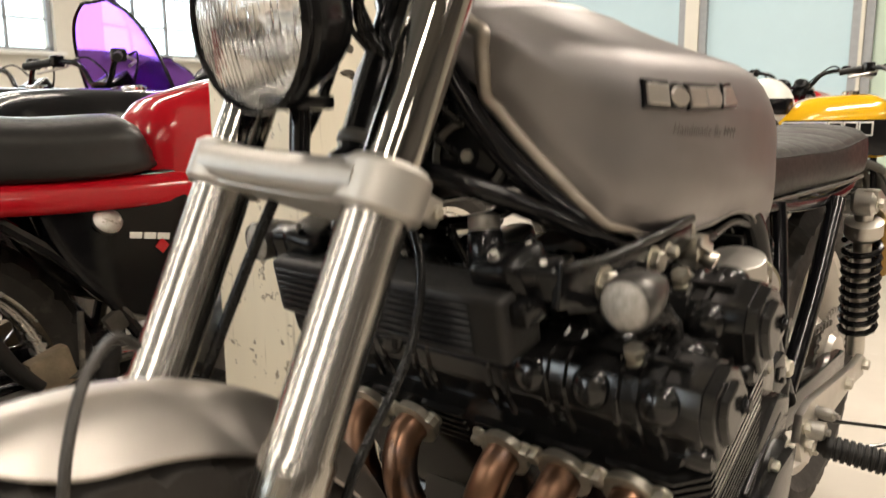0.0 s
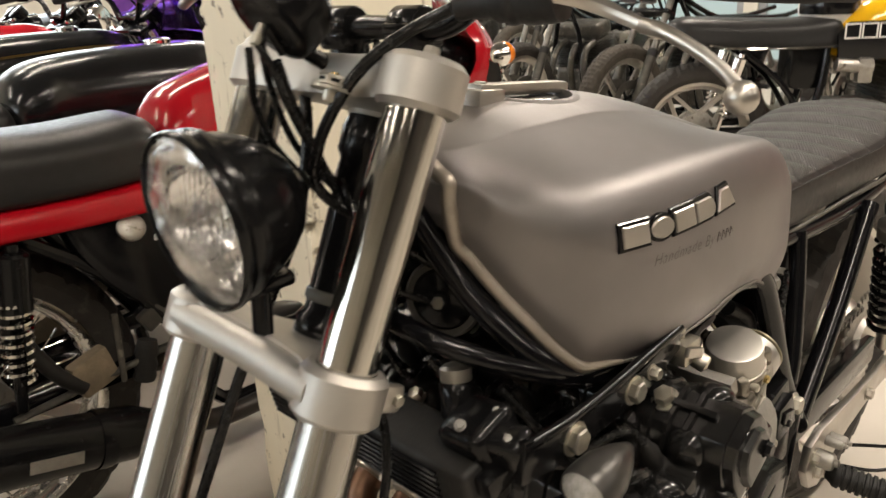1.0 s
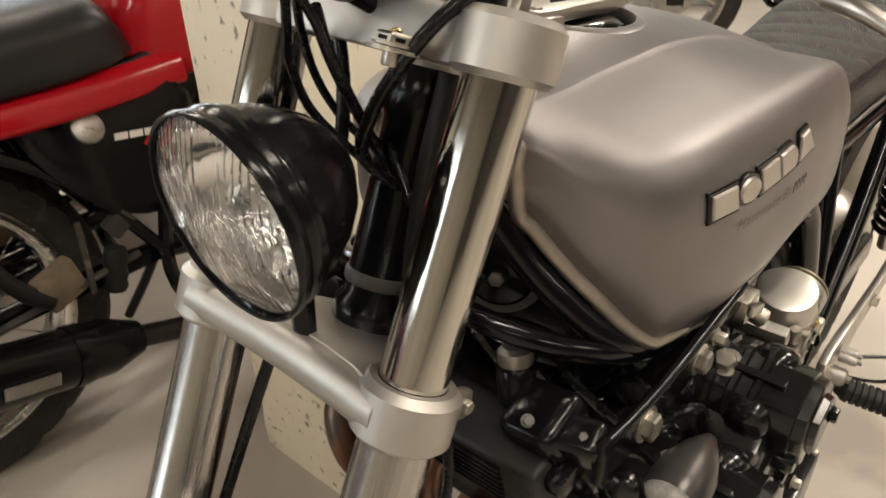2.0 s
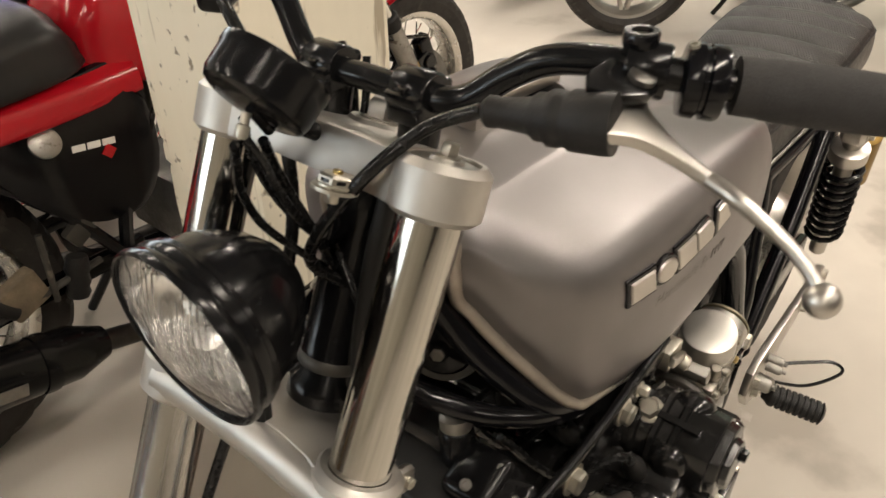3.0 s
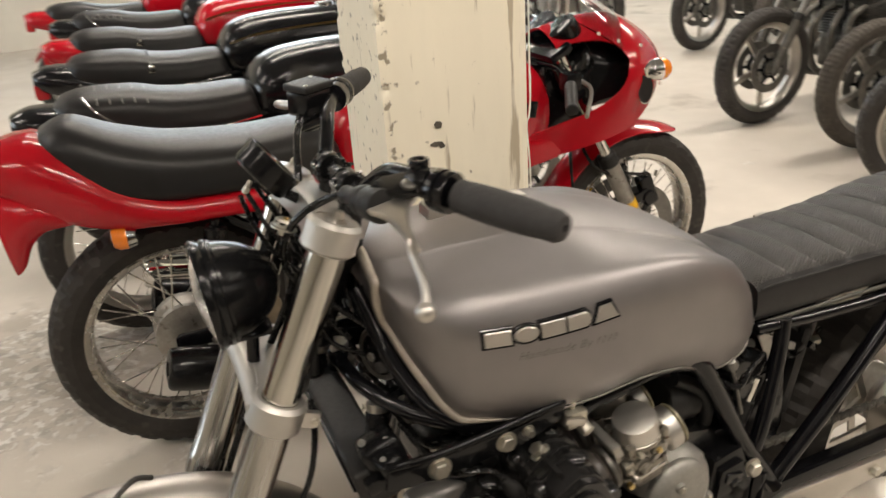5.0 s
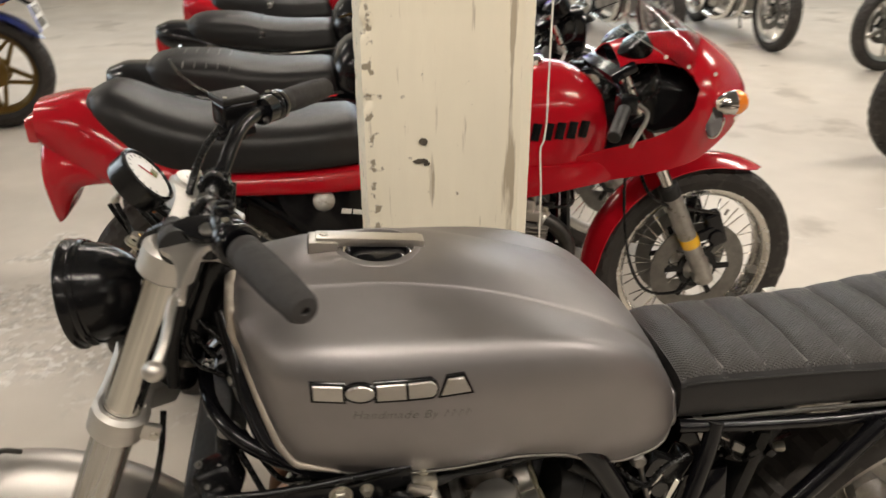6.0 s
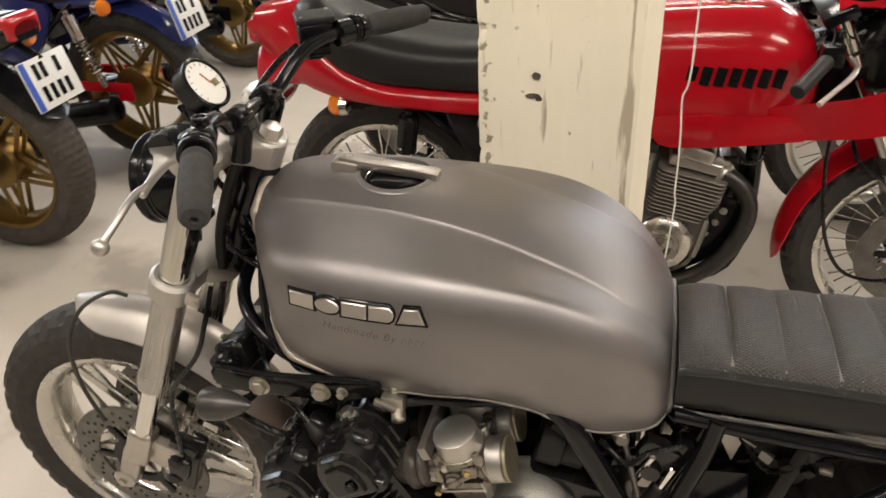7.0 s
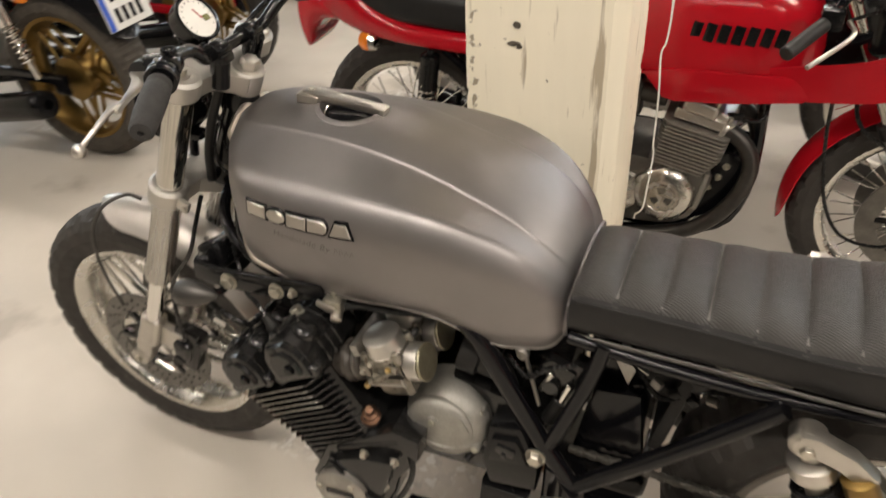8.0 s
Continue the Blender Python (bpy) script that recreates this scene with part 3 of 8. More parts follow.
def make_wheel(parent, at, R, w, r_rim, style, rim_mat, hub_mat, disc=0.0, disc_side=-1, tread=True, drum=0.0, label=""):
    """wheel > tyre, rim parts; style spoke, cast or star."""
    loc = Matrix.Translation(at)
    wheel = part("wheel", moved(rim_mesh(r_rim, w * 0.8, depth=0.022 if style != "spoke" else 0.014), loc), rim_mat, parent, label)
    part("tyre", moved(tyre_mesh(R, w, r_rim, tread=tread), loc), DUSTY_TYRE if tread == "block" else TYRE, wheel, "worn black rubber tyre", 14)
    hr = max(0.03, drum)
    part("hub", moved(lathe([(hr * 0.5, -w * 0.42), (hr, -w * 0.36), (hr, -w * 0.2), (hr * 0.8, -w * 0.1), (hr * 0.8, w * 0.1), (hr, w * 0.2), (hr, w * 0.36), (hr * 0.5, w * 0.42)], 32, SIDE), loc), hub_mat, wheel)
    if style == "spoke":
        part("spokes", moved(spokes_mesh(hr * 0.95, w * 0.3, r_rim - 0.028), loc), CHROME, wheel, "thin crossed wire spokes")
    else:
        n = 5
        L0, L1 = hr * 0.7, r_rim - 0.024
        for i in range(n):
            if style == "star":  # two flanges splayed from the rim to the hub
                one = merge(*[plate([(L1, s * 0.004), (L1, s * 0.02), (L0, s * 0.05), (L0, s * 0.034)], 0.007, pose(0, o, 0, 90), 0.002) for s in (-1, 1) for o in (-0.018, 0.018)])
            else:
                one = box(L1 - L0, 0.02, 0.03, pose((L0 + L1) / 2, 0, 0), 0.006)
            part("spoke", moved(one, loc @ Matrix.Rotation(2 * math.pi * i / n + 0.3, 4, "Y")), rim_mat, wheel)
    if disc:
        for s in ((-1, 1) if disc_side == 0 else (disc_side,)):
            dm = loc @ Matrix.Translation((0, s * w * 0.55, 0))
            dd = part("brake_disc", moved(disc_mesh(disc, disc * 0.66, 0.005), dm), GREYCAST, wheel, "grey steel brake disc")
            car = lathe([(disc * 0.3, -0.004), (disc * 0.42, -0.004), (disc * 0.42, 0.004), (disc * 0.3, 0.004)], 28, dm @ SIDE, closed=True)
            carrier = part("disc_carrier", car, SATIN, wheel)
            for k in range(6):
                part("carrier_arm", box(disc * 0.34, 0.007, 0.016, dm @ Matrix.Rotation(k * math.pi / 3, 4, "Y") @ pose(disc * 0.53, 0, 0), 0.002), SATIN, dd)
            if disc > 0.12 and style == "star":
                # black plugs give the dark of drilled holes; the disc itself is uncut
                hole = None
                for k in range(60):
                    rr, a = disc * (0.74 + 0.075 * (k % 3)), 2 * math.pi * k / 60
                    m_ = dm @ pose(rr * math.cos(a), 0, rr * math.sin(a), 90)
                    if hole is None:
                        hole = part("disc_hole_plug", lathe([(0.0035, -0.0032), (0.0035, 0.0032)], 8), SATIN, dd)
                        hole.matrix_basis = m_
                    else:
                        again(hole, m_, dd)
    return wheel


def spring_mesh(p, q, r, wire, turns, seg=7):
    d = (Vector(q) - Vector(p)).length
    m = towards(p, q)
    pts = [m @ V(r * math.cos(2 * math.pi * t), r * math.sin(2 * math.pi * t), d * t / turns) for t in np.linspace(0, turns, turns * 12 + 1)]
    return tube(pts, wire, seg, 1)

# ---- the grey custom motorcycle; nose towards -x, its left side towards -y ----
hero = thing("custom_motorcycle", pose(0, 0, 0), "stripped custom motorcycle with brushed grey steel tank and ribbed black seat", "motorcycle")

# tank: x, seam half-width and height, widest, crest, ridge, top
TANK_ROWS = [
    (-0.160, 0.054, 0.822, 0.062, 0.846, 0.056, 0.867, 0.032, 0.882, 0.887),
    (-0.154, 0.064, 0.811, 0.077, 0.843, 0.071, 0.866, 0.042, 0.885, 0.890),
    (-0.140, 0.092, 0.774, 0.109, 0.813, 0.101, 0.852, 0.055, 0.886, 0.894),
    (-0.122, 0.124, 0.736, 0.137, 0.793, 0.126, 0.848, 0.062, 0.888, 0.897),
    (-0.106, 0.144, 0.709, 0.154, 0.782, 0.142, 0.847, 0.066, 0.889, 0.900),
    (-0.070, 0.153, 0.698, 0.167, 0.780, 0.152, 0.849, 0.070, 0.892, 0.906),
    (0.000, 0.161, 0.685, 0.177, 0.770, 0.158, 0.847, 0.074, 0.892, 0.908),
    (0.080, 0.164, 0.686, 0.181, 0.765, 0.161, 0.846, 0.077, 0.883, 0.899),
    (0.150, 0.163, 0.691, 0.179, 0.765, 0.159, 0.844, 0.078, 0.867, 0.881),
    (0.210, 0.160, 0.684, 0.175, 0.765, 0.155, 0.838, 0.080, 0.848, 0.860),
    (0.260, 0.154, 0.662, 0.168, 0.755, 0.149, 0.824, 0.082, 0.830, 0.839),
    (0.310, 0.142, 0.648, 0.154, 0.740, 0.136, 0.800, 0.082, 0.804, 0.812),
    (0.345, 0.131, 0.648, 0.139, 0.725, 0.121, 0.768, 0.076, 0.775, 0.783),
    (0.365, 0.122, 0.654, 0.126, 0.710, 0.106, 0.740, 0.066, 0.750, 0.757),
    (0.376, 0.112, 0.668, 0.110, 0.700, 0.090, 0.718, 0.056, 0.726, 0.732),
]
TANK_COLS = list(zip(*TANK_ROWS))


def tank_at(x):
    return [pchip(x, TANK_COLS[0], c) for c in TANK_COLS[1:]]


def tank_ring(x):
    wb, zb, wm, zm, wc, zc, wr, zr, zt = tank_at(x)
    half = [(wb, zb), ((wb + wm) / 2 + 0.006, zb + (zm - zb) * 0.42), (wm, zm), ((wm + wc) / 2 + 0.006, (zm + zc) / 2 + 0.004), (wc, zc),
            (wc * 0.62 + wr * 0.38, zc * 0.6 + zr * 0.4 + 0.001), (wr + 0.006, zr - 0.003), (wr - 0.003, zr + 0.0015), (wr * 0.5, zr + (zt - zr) * 0.78), (0, zt)]
    pts = [V(x, -y, z) for y, z in half] + [V(x, y, z) for y, z in half[-2::-1]]
    return cr(pts, 4)


TX = [-0.160, -0.158, -0.155, -0.150, -0.144, -0.136, -0.126, -0.115] + [float(v) for v in np.linspace(-0.1, 0.33, 36)] + [0.34, 0.35, 0.358, 0.365, 0.370, 0.374, 0.376]
front_ring = tank_ring(TX[0])
front_mid = sum(front_ring, V(0, 0, 0)) / len(front_ring)
nose = [[V(-0.160 - dx, front_mid.y + (p.y - front_mid.y) * k, front_mid.z + (p.z - front_mid.z) * k) for p in front_ring] for dx, k in ((0.0075, 0.35), (0.006, 0.62), (0.003, 0.86))]
tank_bm = loft(nose + [tank_ring(x) for x in TX], close_ring=False)
bm_rear = [v for v in tank_bm.verts if abs(v.co.x - 0.376) < 1e-5]
bm_front = [v for v in tank_bm.verts if abs(v.co.x + 0.1675) < 1e-5]
tank_bm.faces.new(bm_rear)
tank_bm.faces.new(bm_front[::-1])
# the filler sits in a round well cut into the tank's top
FX, FR = 0.014, 0.047
near_cap = [e for e in tank_bm.edges if all(v.co.z > 0.85 and math.hypot(v.co.x - FX, v.co.y) < 0.075 for v in e.verts)]
bmesh.ops.subdivide_edges(tank_bm, edges=near_cap, cuts=4, use_grid_fill=True)
bmesh.ops.delete(tank_bm, geom=[v for v in tank_bm.verts if v.co.z > 0.85 and math.hypot(v.co.x - FX, v.co.y) < FR], context="VERTS")
tank = part("fuel_tank", tank_bm, TANK, hero, "brushed grey steel fuel tank with rounded shoulders", 60)
under = []
for x in TX:
    wb, zb, *_, zt = tank_at(x)
    up = min(0.09, (zt - zb) * 0.6)
    under.append(cr([V(x, -wb + 0.002, zb), V(x, -wb * 0.7, zb + up * 0.2), V(x, -wb * 0.35, zb + up), V(x, wb * 0.35, zb + up), V(x, wb * 0.7, zb + up * 0.2), V(x, wb - 0.002, zb)], 3))
part("underside", loft(under, close_ring=False), SATIN, tank)
seam = [V(x, -tank_at(x)[0] - 0.001, tank_at(x)[1] - 0.001) for x in TX]
over_nose = [p + V(-0.001, 0, 0.001) for p in front_ring[5:-5:4]]
loop = seam[:1:-1] + over_nose + [V(p.x, -p.y, p.z) for p in seam[2:]]
front_lip = [p for p in loop if p.x < -0.045]
part("seam_lip", tube(front_lip, [0.0022 + 0.0044 * min(1, max(0, (-0.05 - p.x) / 0.07)) for p in front_lip], 10, 4), FLANGE, tank, "pale bare welded flange at the tank's nose")
for s in (1, -1):
    part("seam_lip", tube([V(p.x, s * p.y, p.z) for p in seam[:1:-1] if p.x > -0.06], 0.0017, 10, 4), SEAM, tank, "grey welded seam along the tank's lower edge")

for k, x in ((-1, 0.3765),):
    edge = [p + V(-0.001 * k, 0, 0) for p in tank_ring(x + 0.0005 * k)]
    part("end_lip", tube(edge[::3] + [edge[-1]], 0.0034, 8, 2), TANK, tank)

def tank_top(x, y):
    """z of the tank's upper skin at x, y."""
    ring = [p for p in tank_ring(x) if p.y <= 1e-6][18:]
    return float(np.interp(-abs(y), [p.y for p in ring], [p.z for p in ring]))


# filler: a black cap in the well below a machined lever
wz = 0.8985
turns_ = [2 * math.pi * k / 64 for k in range(64)]
well = []
for r_, dz_ in ((FR + 0.0065, 0.0), (FR + 0.004, 0.0012), (FR - 0.001, 0.0012), (FR - 0.003, -0.002), (FR - 0.004, -0.018), (0.02, -0.020), (0.001, -0.020)):
    well.append([V(FX + r_ * math.cos(q), r_ * math.sin(q), (tank_top(FX + r_ * math.cos(q), r_ * math.sin(q)) if r_ > FR - 0.002 else min(0.9, tank_top(FX + r_ * math.cos(q), r_ * math.sin(q)))) + dz_) for q in turns_])
part("filler_well", loft(well, caps=False), TANK, tank, angle=50)
part("filler_cap", lathe([(0.0, 0.006), (0.028, 0.006), (0.036, 0.003), (0.0395, -0.001), (0.0395, -0.012), (0.0, -0.012)][::-1], 48, pose(FX, 0, wz - 0.002, 0, 3), caps=False), BLACK, tank, "gloss black filler cap")
part("cap_ring", lathe([(0.0395, 0.0), (0.0415, 0.0005), (0.0420, -0.003), (0.0395, -0.006)], 48, pose(FX, 0, wz - 0.004, 0, 3), closed=True), CHROME, tank, "thin chrome ring round the filler cap")
arm = plate([(-0.066, -0.011), (-0.04, -0.0125), (-0.03, -0.0115), (0.045, -0.0105), (0.060, -0.012), (0.064, 0.0), (0.060, 0.012), (0.045, 0.0105), (-0.03, 0.0115), (-0.04, 0.0125), (-0.066, 0.011)], 0.011, pose(0.006, 0, wz + 0.0125, 0, 6), 0.0025)
lever = part("cap_lever", merge(arm, box(0.036, 0.034, 0.026, pose(-0.052, 0, wz + 0.007, 0, 6), 0.004), box(0.010, 0.022, 0.016, pose(0.066, 0, wz + 0.003, 0, 8), 0.003)), ALU, tank, "machined aluminium filler cap lever")
part("bolt", hexbolt((-0.050, 0, wz + 0.022), (0.12, 0, 1), 0.006, 0.004), STEEL, lever)


def tank_side(x, z):
    """y of the left flank at x, z."""
    ring = [p for p in tank_ring(x) if p.y <= 0][: 18]
    zs, ys = [p.z for p in ring], [p.y for p in ring]
    return float(np.interp(z, zs, ys))


# badge: five plain chrome shapes on a black backing, on both flanks
def badge_shape(outline, lift, s):
    """A raised flat shape that follows the flank; outline in metres along the badge and up."""
    bm = bmesh.new()
    lo, hi = [], []
    for u, v in outline:
        x, z = -0.073 + u, 0.8055 + v - 0.003 * math.sin(math.pi * min(1, max(0, u / 0.172)))
        y = tank_side(x, z)
        lo.append(bm.verts.new((x, s * -(y + 0.002), z)))
        hi.append(bm.verts.new((x, s * -(y - lift), z)))
    bm.faces.new(lo)
    bm.faces.new(hi[::-1])
    n = len(lo)
    for i in range(n):
        bm.faces.new((lo[i], lo[(i + 1) % n], hi[(i + 1) % n], hi[i]))
    bmesh.ops.recalc_face_normals(bm, faces=bm.faces)
    bmesh.ops.bevel(bm, geom=[e for e in bm.edges if e.verts[0] in hi and e.verts[1] in hi], offset=0.0009, segments=1, affect="EDGES")
    return bm


def grown(outline, d):
    cu, cv = sum(p[0] for p in outline) / len(outline), sum(p[1] for p in outline) / len(outline)
    w = max(abs(p[0] - cu) for p in outline)
    h = max(abs(p[1] - cv) for p in outline)
    return [(cu + (u - cu) * (w + d) / w, cv + (v - cv) * (h + d) / h) for u, v in outline]


FADED = mat("faded_ink", (0.10, 0.09, 0.085), 0.5, 0.5)
BADGE_H = 0.0175
OVAL = [(0.0155 * math.cos(a), BADGE_H / 2 + BADGE_H / 2 * math.sin(a)) for a in np.linspace(0, 2 * math.pi, 21)[:-1]]
BLOCK = [(-0.0155, 0), (0.0155, 0), (0.0155, BADGE_H), (-0.0155, BADGE_H)]
ROUNDED = [(-0.0155, 0), (0.009, 0), (0.0135, 0.003), (0.0155, 0.0085), (0.0135, 0.014), (0.009, BADGE_H), (-0.0155, BADGE_H)]
WEDGE = [(-0.0165, 0), (0.0165, 0), (0.0085, BADGE_H), (-0.0085, BADGE_H)]
SHAPES = [(BLOCK, 0.0155), (OVAL, 0.0495), (BLOCK, 0.0835), (ROUNDED, 0.1175), (WEDGE, 0.1535)]
for s in (-1, 1):
    backing = part("badge", merge(*[badge_shape([(u + c, v) for u, v in grown(o, 0.0034)], 0.003, -s) for o, c in SHAPES]), BLACK, tank, "black badge backing with five raised chrome shapes")
    for k, (o, c) in enumerate(SHAPES):
        part("raised_shape", badge_shape([(u + c, v) for u, v in o], 0.0046, -s), ALU, backing)
    # thin slanted handwriting below the badge, then a name that stays plain strokes
    txt = bpy.data.curves.new("writing", "FONT")
    txt.body, txt.size, txt.shear, txt.space_character, txt.offset = "Handmade By", 0.0150, 0.35, 1.12, -0.00022
    tmp = bpy.data.objects.new("writing", txt)
    words = bmesh.new()
    words.from_mesh(tmp.to_mesh())
    tmp.to_mesh_clear()
    bpy.data.objects.remove(tmp)
    bmesh.ops.triangulate(words, faces=list(words.faces))
    wide = max(v.co.x for v in words.verts)
    for v in words.verts:
        u, w_ = v.co.x, v.co.y
        x = -0.034 + u if s < 0 else 0.098 - u
        z = 0.7795 - 0.05 * u + w_
        v.co = V(x, s * -(tank_side(x, z) - 0.0006), z)
    part("hand_lettering", words, FADED, tank, "faint thin handwriting below the badge")
    for k in range(4):
        u = wide + 0.006 + k * 0.008
        pts = []
        for du, dz in ((0, 0), (0.003, 0.009), (0.0055, 0.004)):
            x, z = (-0.034 + u + du if s < 0 else 0.098 - u - du), 0.7795 - 0.05 * u + dz
            pts.append(V(x, s * -(tank_side(x, z) - 0.0003), z))
        part("name_stroke", tube(pts, 0.0003, 4, 3), FADED, tank)

# seat
SEAT_X = [float(v) for v in np.linspace(0.381, 0.93, 140)]


def seat_ring(x):
    f = (x - 0.381) / 0.549
    w = pchip(f, [0, 0.35, 0.7, 1], [0.098, 0.105, 0.117, 0.115])
    zb = 0.676 + 0.012 * f * f
    zs = pchip(f, [0, 0.05, 0.5, 0.9, 1], [0.730, 0.734, 0.734, 0.75, 0.735])
    zt = pchip(f, [0, 0.03, 0.1, 0.5, 0.8, 0.96, 1], [0.742, 0.752, 0.756, 0.757, 0.772, 0.772, 0.745])
    w *= 1 - max(0.0, (f - 0.86) / 0.14) ** 2.2 * 0.55
    rib = abs(math.sin(math.pi * (x - 0.440) / 0.0575)) ** 0.38 if 0.41 < x < 0.91 else 1.0
    dip = (1 - rib) * 0.0115
    half = [(w - 0.012, zb), (w - 0.002, zb + 0.006), (w + 0.002, (zb + zs) / 2), (w, zs - 0.006), (w - 0.002, zs - 0.001), (w - 0.005, zs + 0.003 - dip * 0.1), (w * 0.86, zs + (zt - zs) * 0.55 - dip * 0.45), (w * 0.55, zs + (zt - zs) * 0.9 - dip), (0, zt - dip)]
    pts = [V(x, -0.02 - y, z) for y, z in half] + [V(x, -0.02 + y, z - 0.006 * y / w) for y, z in half[-2::-1]]
    return cr(pts, 3)


seat = part("seat", loft([seat_ring(x) for x in SEAT_X]), VINYL, hero, "black vinyl seat with textured cross-ribbed top", 50)
seat.data.materials.append(SEAT_TOP)
for poly in seat.data.polygons:
    ring_z = pchip((poly.center.x - 0.381) / 0.549, [0, 0.05, 0.5, 0.9, 1], [0.730, 0.734, 0.734, 0.75, 0.735])
    if poly.center.z > ring_z + 0.006 or (poly.center.z > ring_z and poly.normal.z > 0.75):
        poly.material_index = 1
# pale tubes in the cross seams paint the highlight caught by each groove
for k in range(9):
    x = 0.440 + 0.0575 * k
    ring = [p + V(0, 0, -0.0008) for p in seat_ring(x)[18:-18]]
    part("rib_highlight", tube(ring, 0.0036, 8, 1), PALE_LINE, seat, "cross seam with its groove highlight painted as a pale line")
for s in (-1, 1):
    part("piping", tube([V(x, seat_ring(x)[12 if s < 0 else -13].y + s * 0.0005, seat_ring(x)[12 if s < 0 else -13].z) for x in SEAT_X[2:-6:6]], 0.0016, 6, 2), RUBBER, seat)
    part("pan_edge", tube([V(x, seat_ring(x)[0 if s < 0 else -1].y + s * 0.010, seat_ring(x)[0].z - 0.003) for x in SEAT_X[1:-14:9]], 0.0032, 8, 2), GREYCAST, seat, "grey metal edge of the seat pan")
    part("seat_rail", tube([(0.384, s * 0.102 - 0.016, 0.668), (0.5, s * 0.107 - 0.016, 0.660), (0.65, s * 0.112 - 0.014, 0.656), (0.8, s * 0.112 - 0.012, 0.668), (0.9, s * 0.085 - 0.012, 0.69), (0.93, s * 0.03 - 0.012, 0.70)], 0.0095, 10), BLACK, hero, "gloss black tubular seat rail")

# fork: local z runs up the legs
FORK = pose(-0.203, 0, 0.965, 0, 24)
FY = 0.092


def fpt(x, y, z):
    return FORK @ V(x, y, z)


for s in (-1, 1):
    y = s * FY
    here = FORK @ Matrix.Translation((0, y, 0))
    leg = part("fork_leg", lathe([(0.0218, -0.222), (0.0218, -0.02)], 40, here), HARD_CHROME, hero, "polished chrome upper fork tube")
    part("outer_tube", lathe([(0.0195, -0.462), (0.0258, -0.460), (0.0268, -0.455), (0.0268, -0.425), (0.0245, -0.421), (0.0242, -0.262), (0.0235, -0.245)], 48, here), FORK_TUBE, leg, "polished aluminium lower fork tube")
    part("slider", lathe([(0.0165, -0.60), (0.0165, -0.455)], 28, here), CHROME, leg)
    foot = merge(box(0.044, 0.036, 0.085, FORK @ pose(0.0, y, -0.628), 0.011, 3), box(0.036, 0.030, 0.10, FORK @ pose(-0.008, y, -0.69), 0.01, 3), box(0.062, 0.02, 0.06, FORK @ pose(0.045, y - s * 0.006, -0.635), 0.007), lathe([(0.016, -0.019), (0.02, -0.016), (0.02, 0.016), (0.016, 0.019)], 24, FORK @ pose(-0.0116, y, -0.7287) @ SIDE))
    part("fork_foot", foot, ALU, leg, "cast aluminium fork foot with caliper lug")
    for q in (-0.62, -0.655):
        part("pinch_bolt", hexbolt(fpt(0.06, y + s * 0.005, q), (0, s, 0), 0.0065, 0.006), STEEL, leg)
    part("axle_nut", hexbolt(fpt(-0.0116, y + s * 0.02, -0.7287), (0, s, 0), 0.008, 0.006), STEEL, leg)
    cap = part("fork_cap", lathe([(0.0, 0.004), (0.010, 0.004), (0.011, 0.0015), (0.0225, 0.001), (0.0245, -0.003), (0.0245, -0.006)][::-1], 32, FORK @ Matrix.Translation((0, y, -0.001)), caps=False), ALU, leg)
    part("adjuster", hexbolt(fpt(0, y, 0.004), FORK.to_3x3() @ V(0, 0, 1), 0.006, 0.008), STEEL, cap)


def yoke(zf, h, collar, reach, name, label, bore):
    outline = [(-collar * 0.96, -FY), (-0.020, -0.06), (-0.016, -0.03), (-0.016, 0.03), (-0.020, 0.06), (-collar * 0.96, FY), (collar * 0.80, FY + 0.004), (0.030, 0.050), (reach, 0.022), (reach + 0.004, 0), (reach, -0.022), (0.030, -0.050), (collar * 0.80, -FY - 0.004)]
    o = [plate(outline, h * 0.9, FORK @ Matrix.Translation((0, 0, zf)), 0.004)]
    for s in (-1, 1):
        o.append(lathe([(collar - 0.004, -h / 2), (collar, -h / 2 + 0.004), (collar, h / 2 - 0.005), (collar - 0.005, h / 2), (bore, h / 2), (bore, h / 2 - 0.004)], 40, FORK @ Matrix.Translation((0, s * FY, zf))))
    return part(name, merge(*o), YOKE, hero, label)


top_yoke = yoke(-0.019, 0.036, 0.0305, 0.068, "top_yoke", "brushed aluminium top fork clamp", 0.0225)
low_yoke = yoke(-0.236, 0.038, 0.0325, 0.06, "lower_yoke", "brushed aluminium lower fork clamp with deep front bridge", 0.0225)
bridge_rings = []
for y in np.linspace(-FY, FY, 25):
    bow = 0.005 * (1 - (y / FY) ** 2)
    sec_b = [(-0.0295, -0.0125), (-0.0330, -0.006), (-0.0340, 0.001), (-0.0325, 0.008), (-0.0285, 0.0130), (-0.020, 0.0150), (-0.008, 0.0150), (-0.006, -0.0150), (-0.022, -0.0150)]
    bridge_rings.append([fpt(x + bow if x < -0.02 else x, float(y), z - 0.236) for x, z in sec_b])
part("bridge", loft(bridge_rings), YOKE, low_yoke, angle=50)
for s in (-1, 1):
    part("pinch_lug", box(0.026, 0.010, 0.022, FORK @ pose(0.036, s * (FY + 0.012), -0.236), 0.005), ALU, low_yoke)
    part("clamp_bolt", hexbolt(fpt(0.042, s * (FY + 0.0165), -0.236), (0, s, 0), 0.005, 0.004), STEEL, low_yoke)
stem_tube = part("steering_stem", lathe([(0.027, -0.225), (0.0285, -0.222), (0.0285, -0.205), (0.0235, -0.198), (0.0235, -0.075), (0.0275, -0.068), (0.0275, -0.050), (0.024, -0.036)], 32, FORK @ Matrix.Translation((0.05, 0, 0))), SATIN, hero, "gloss black steering head tube")
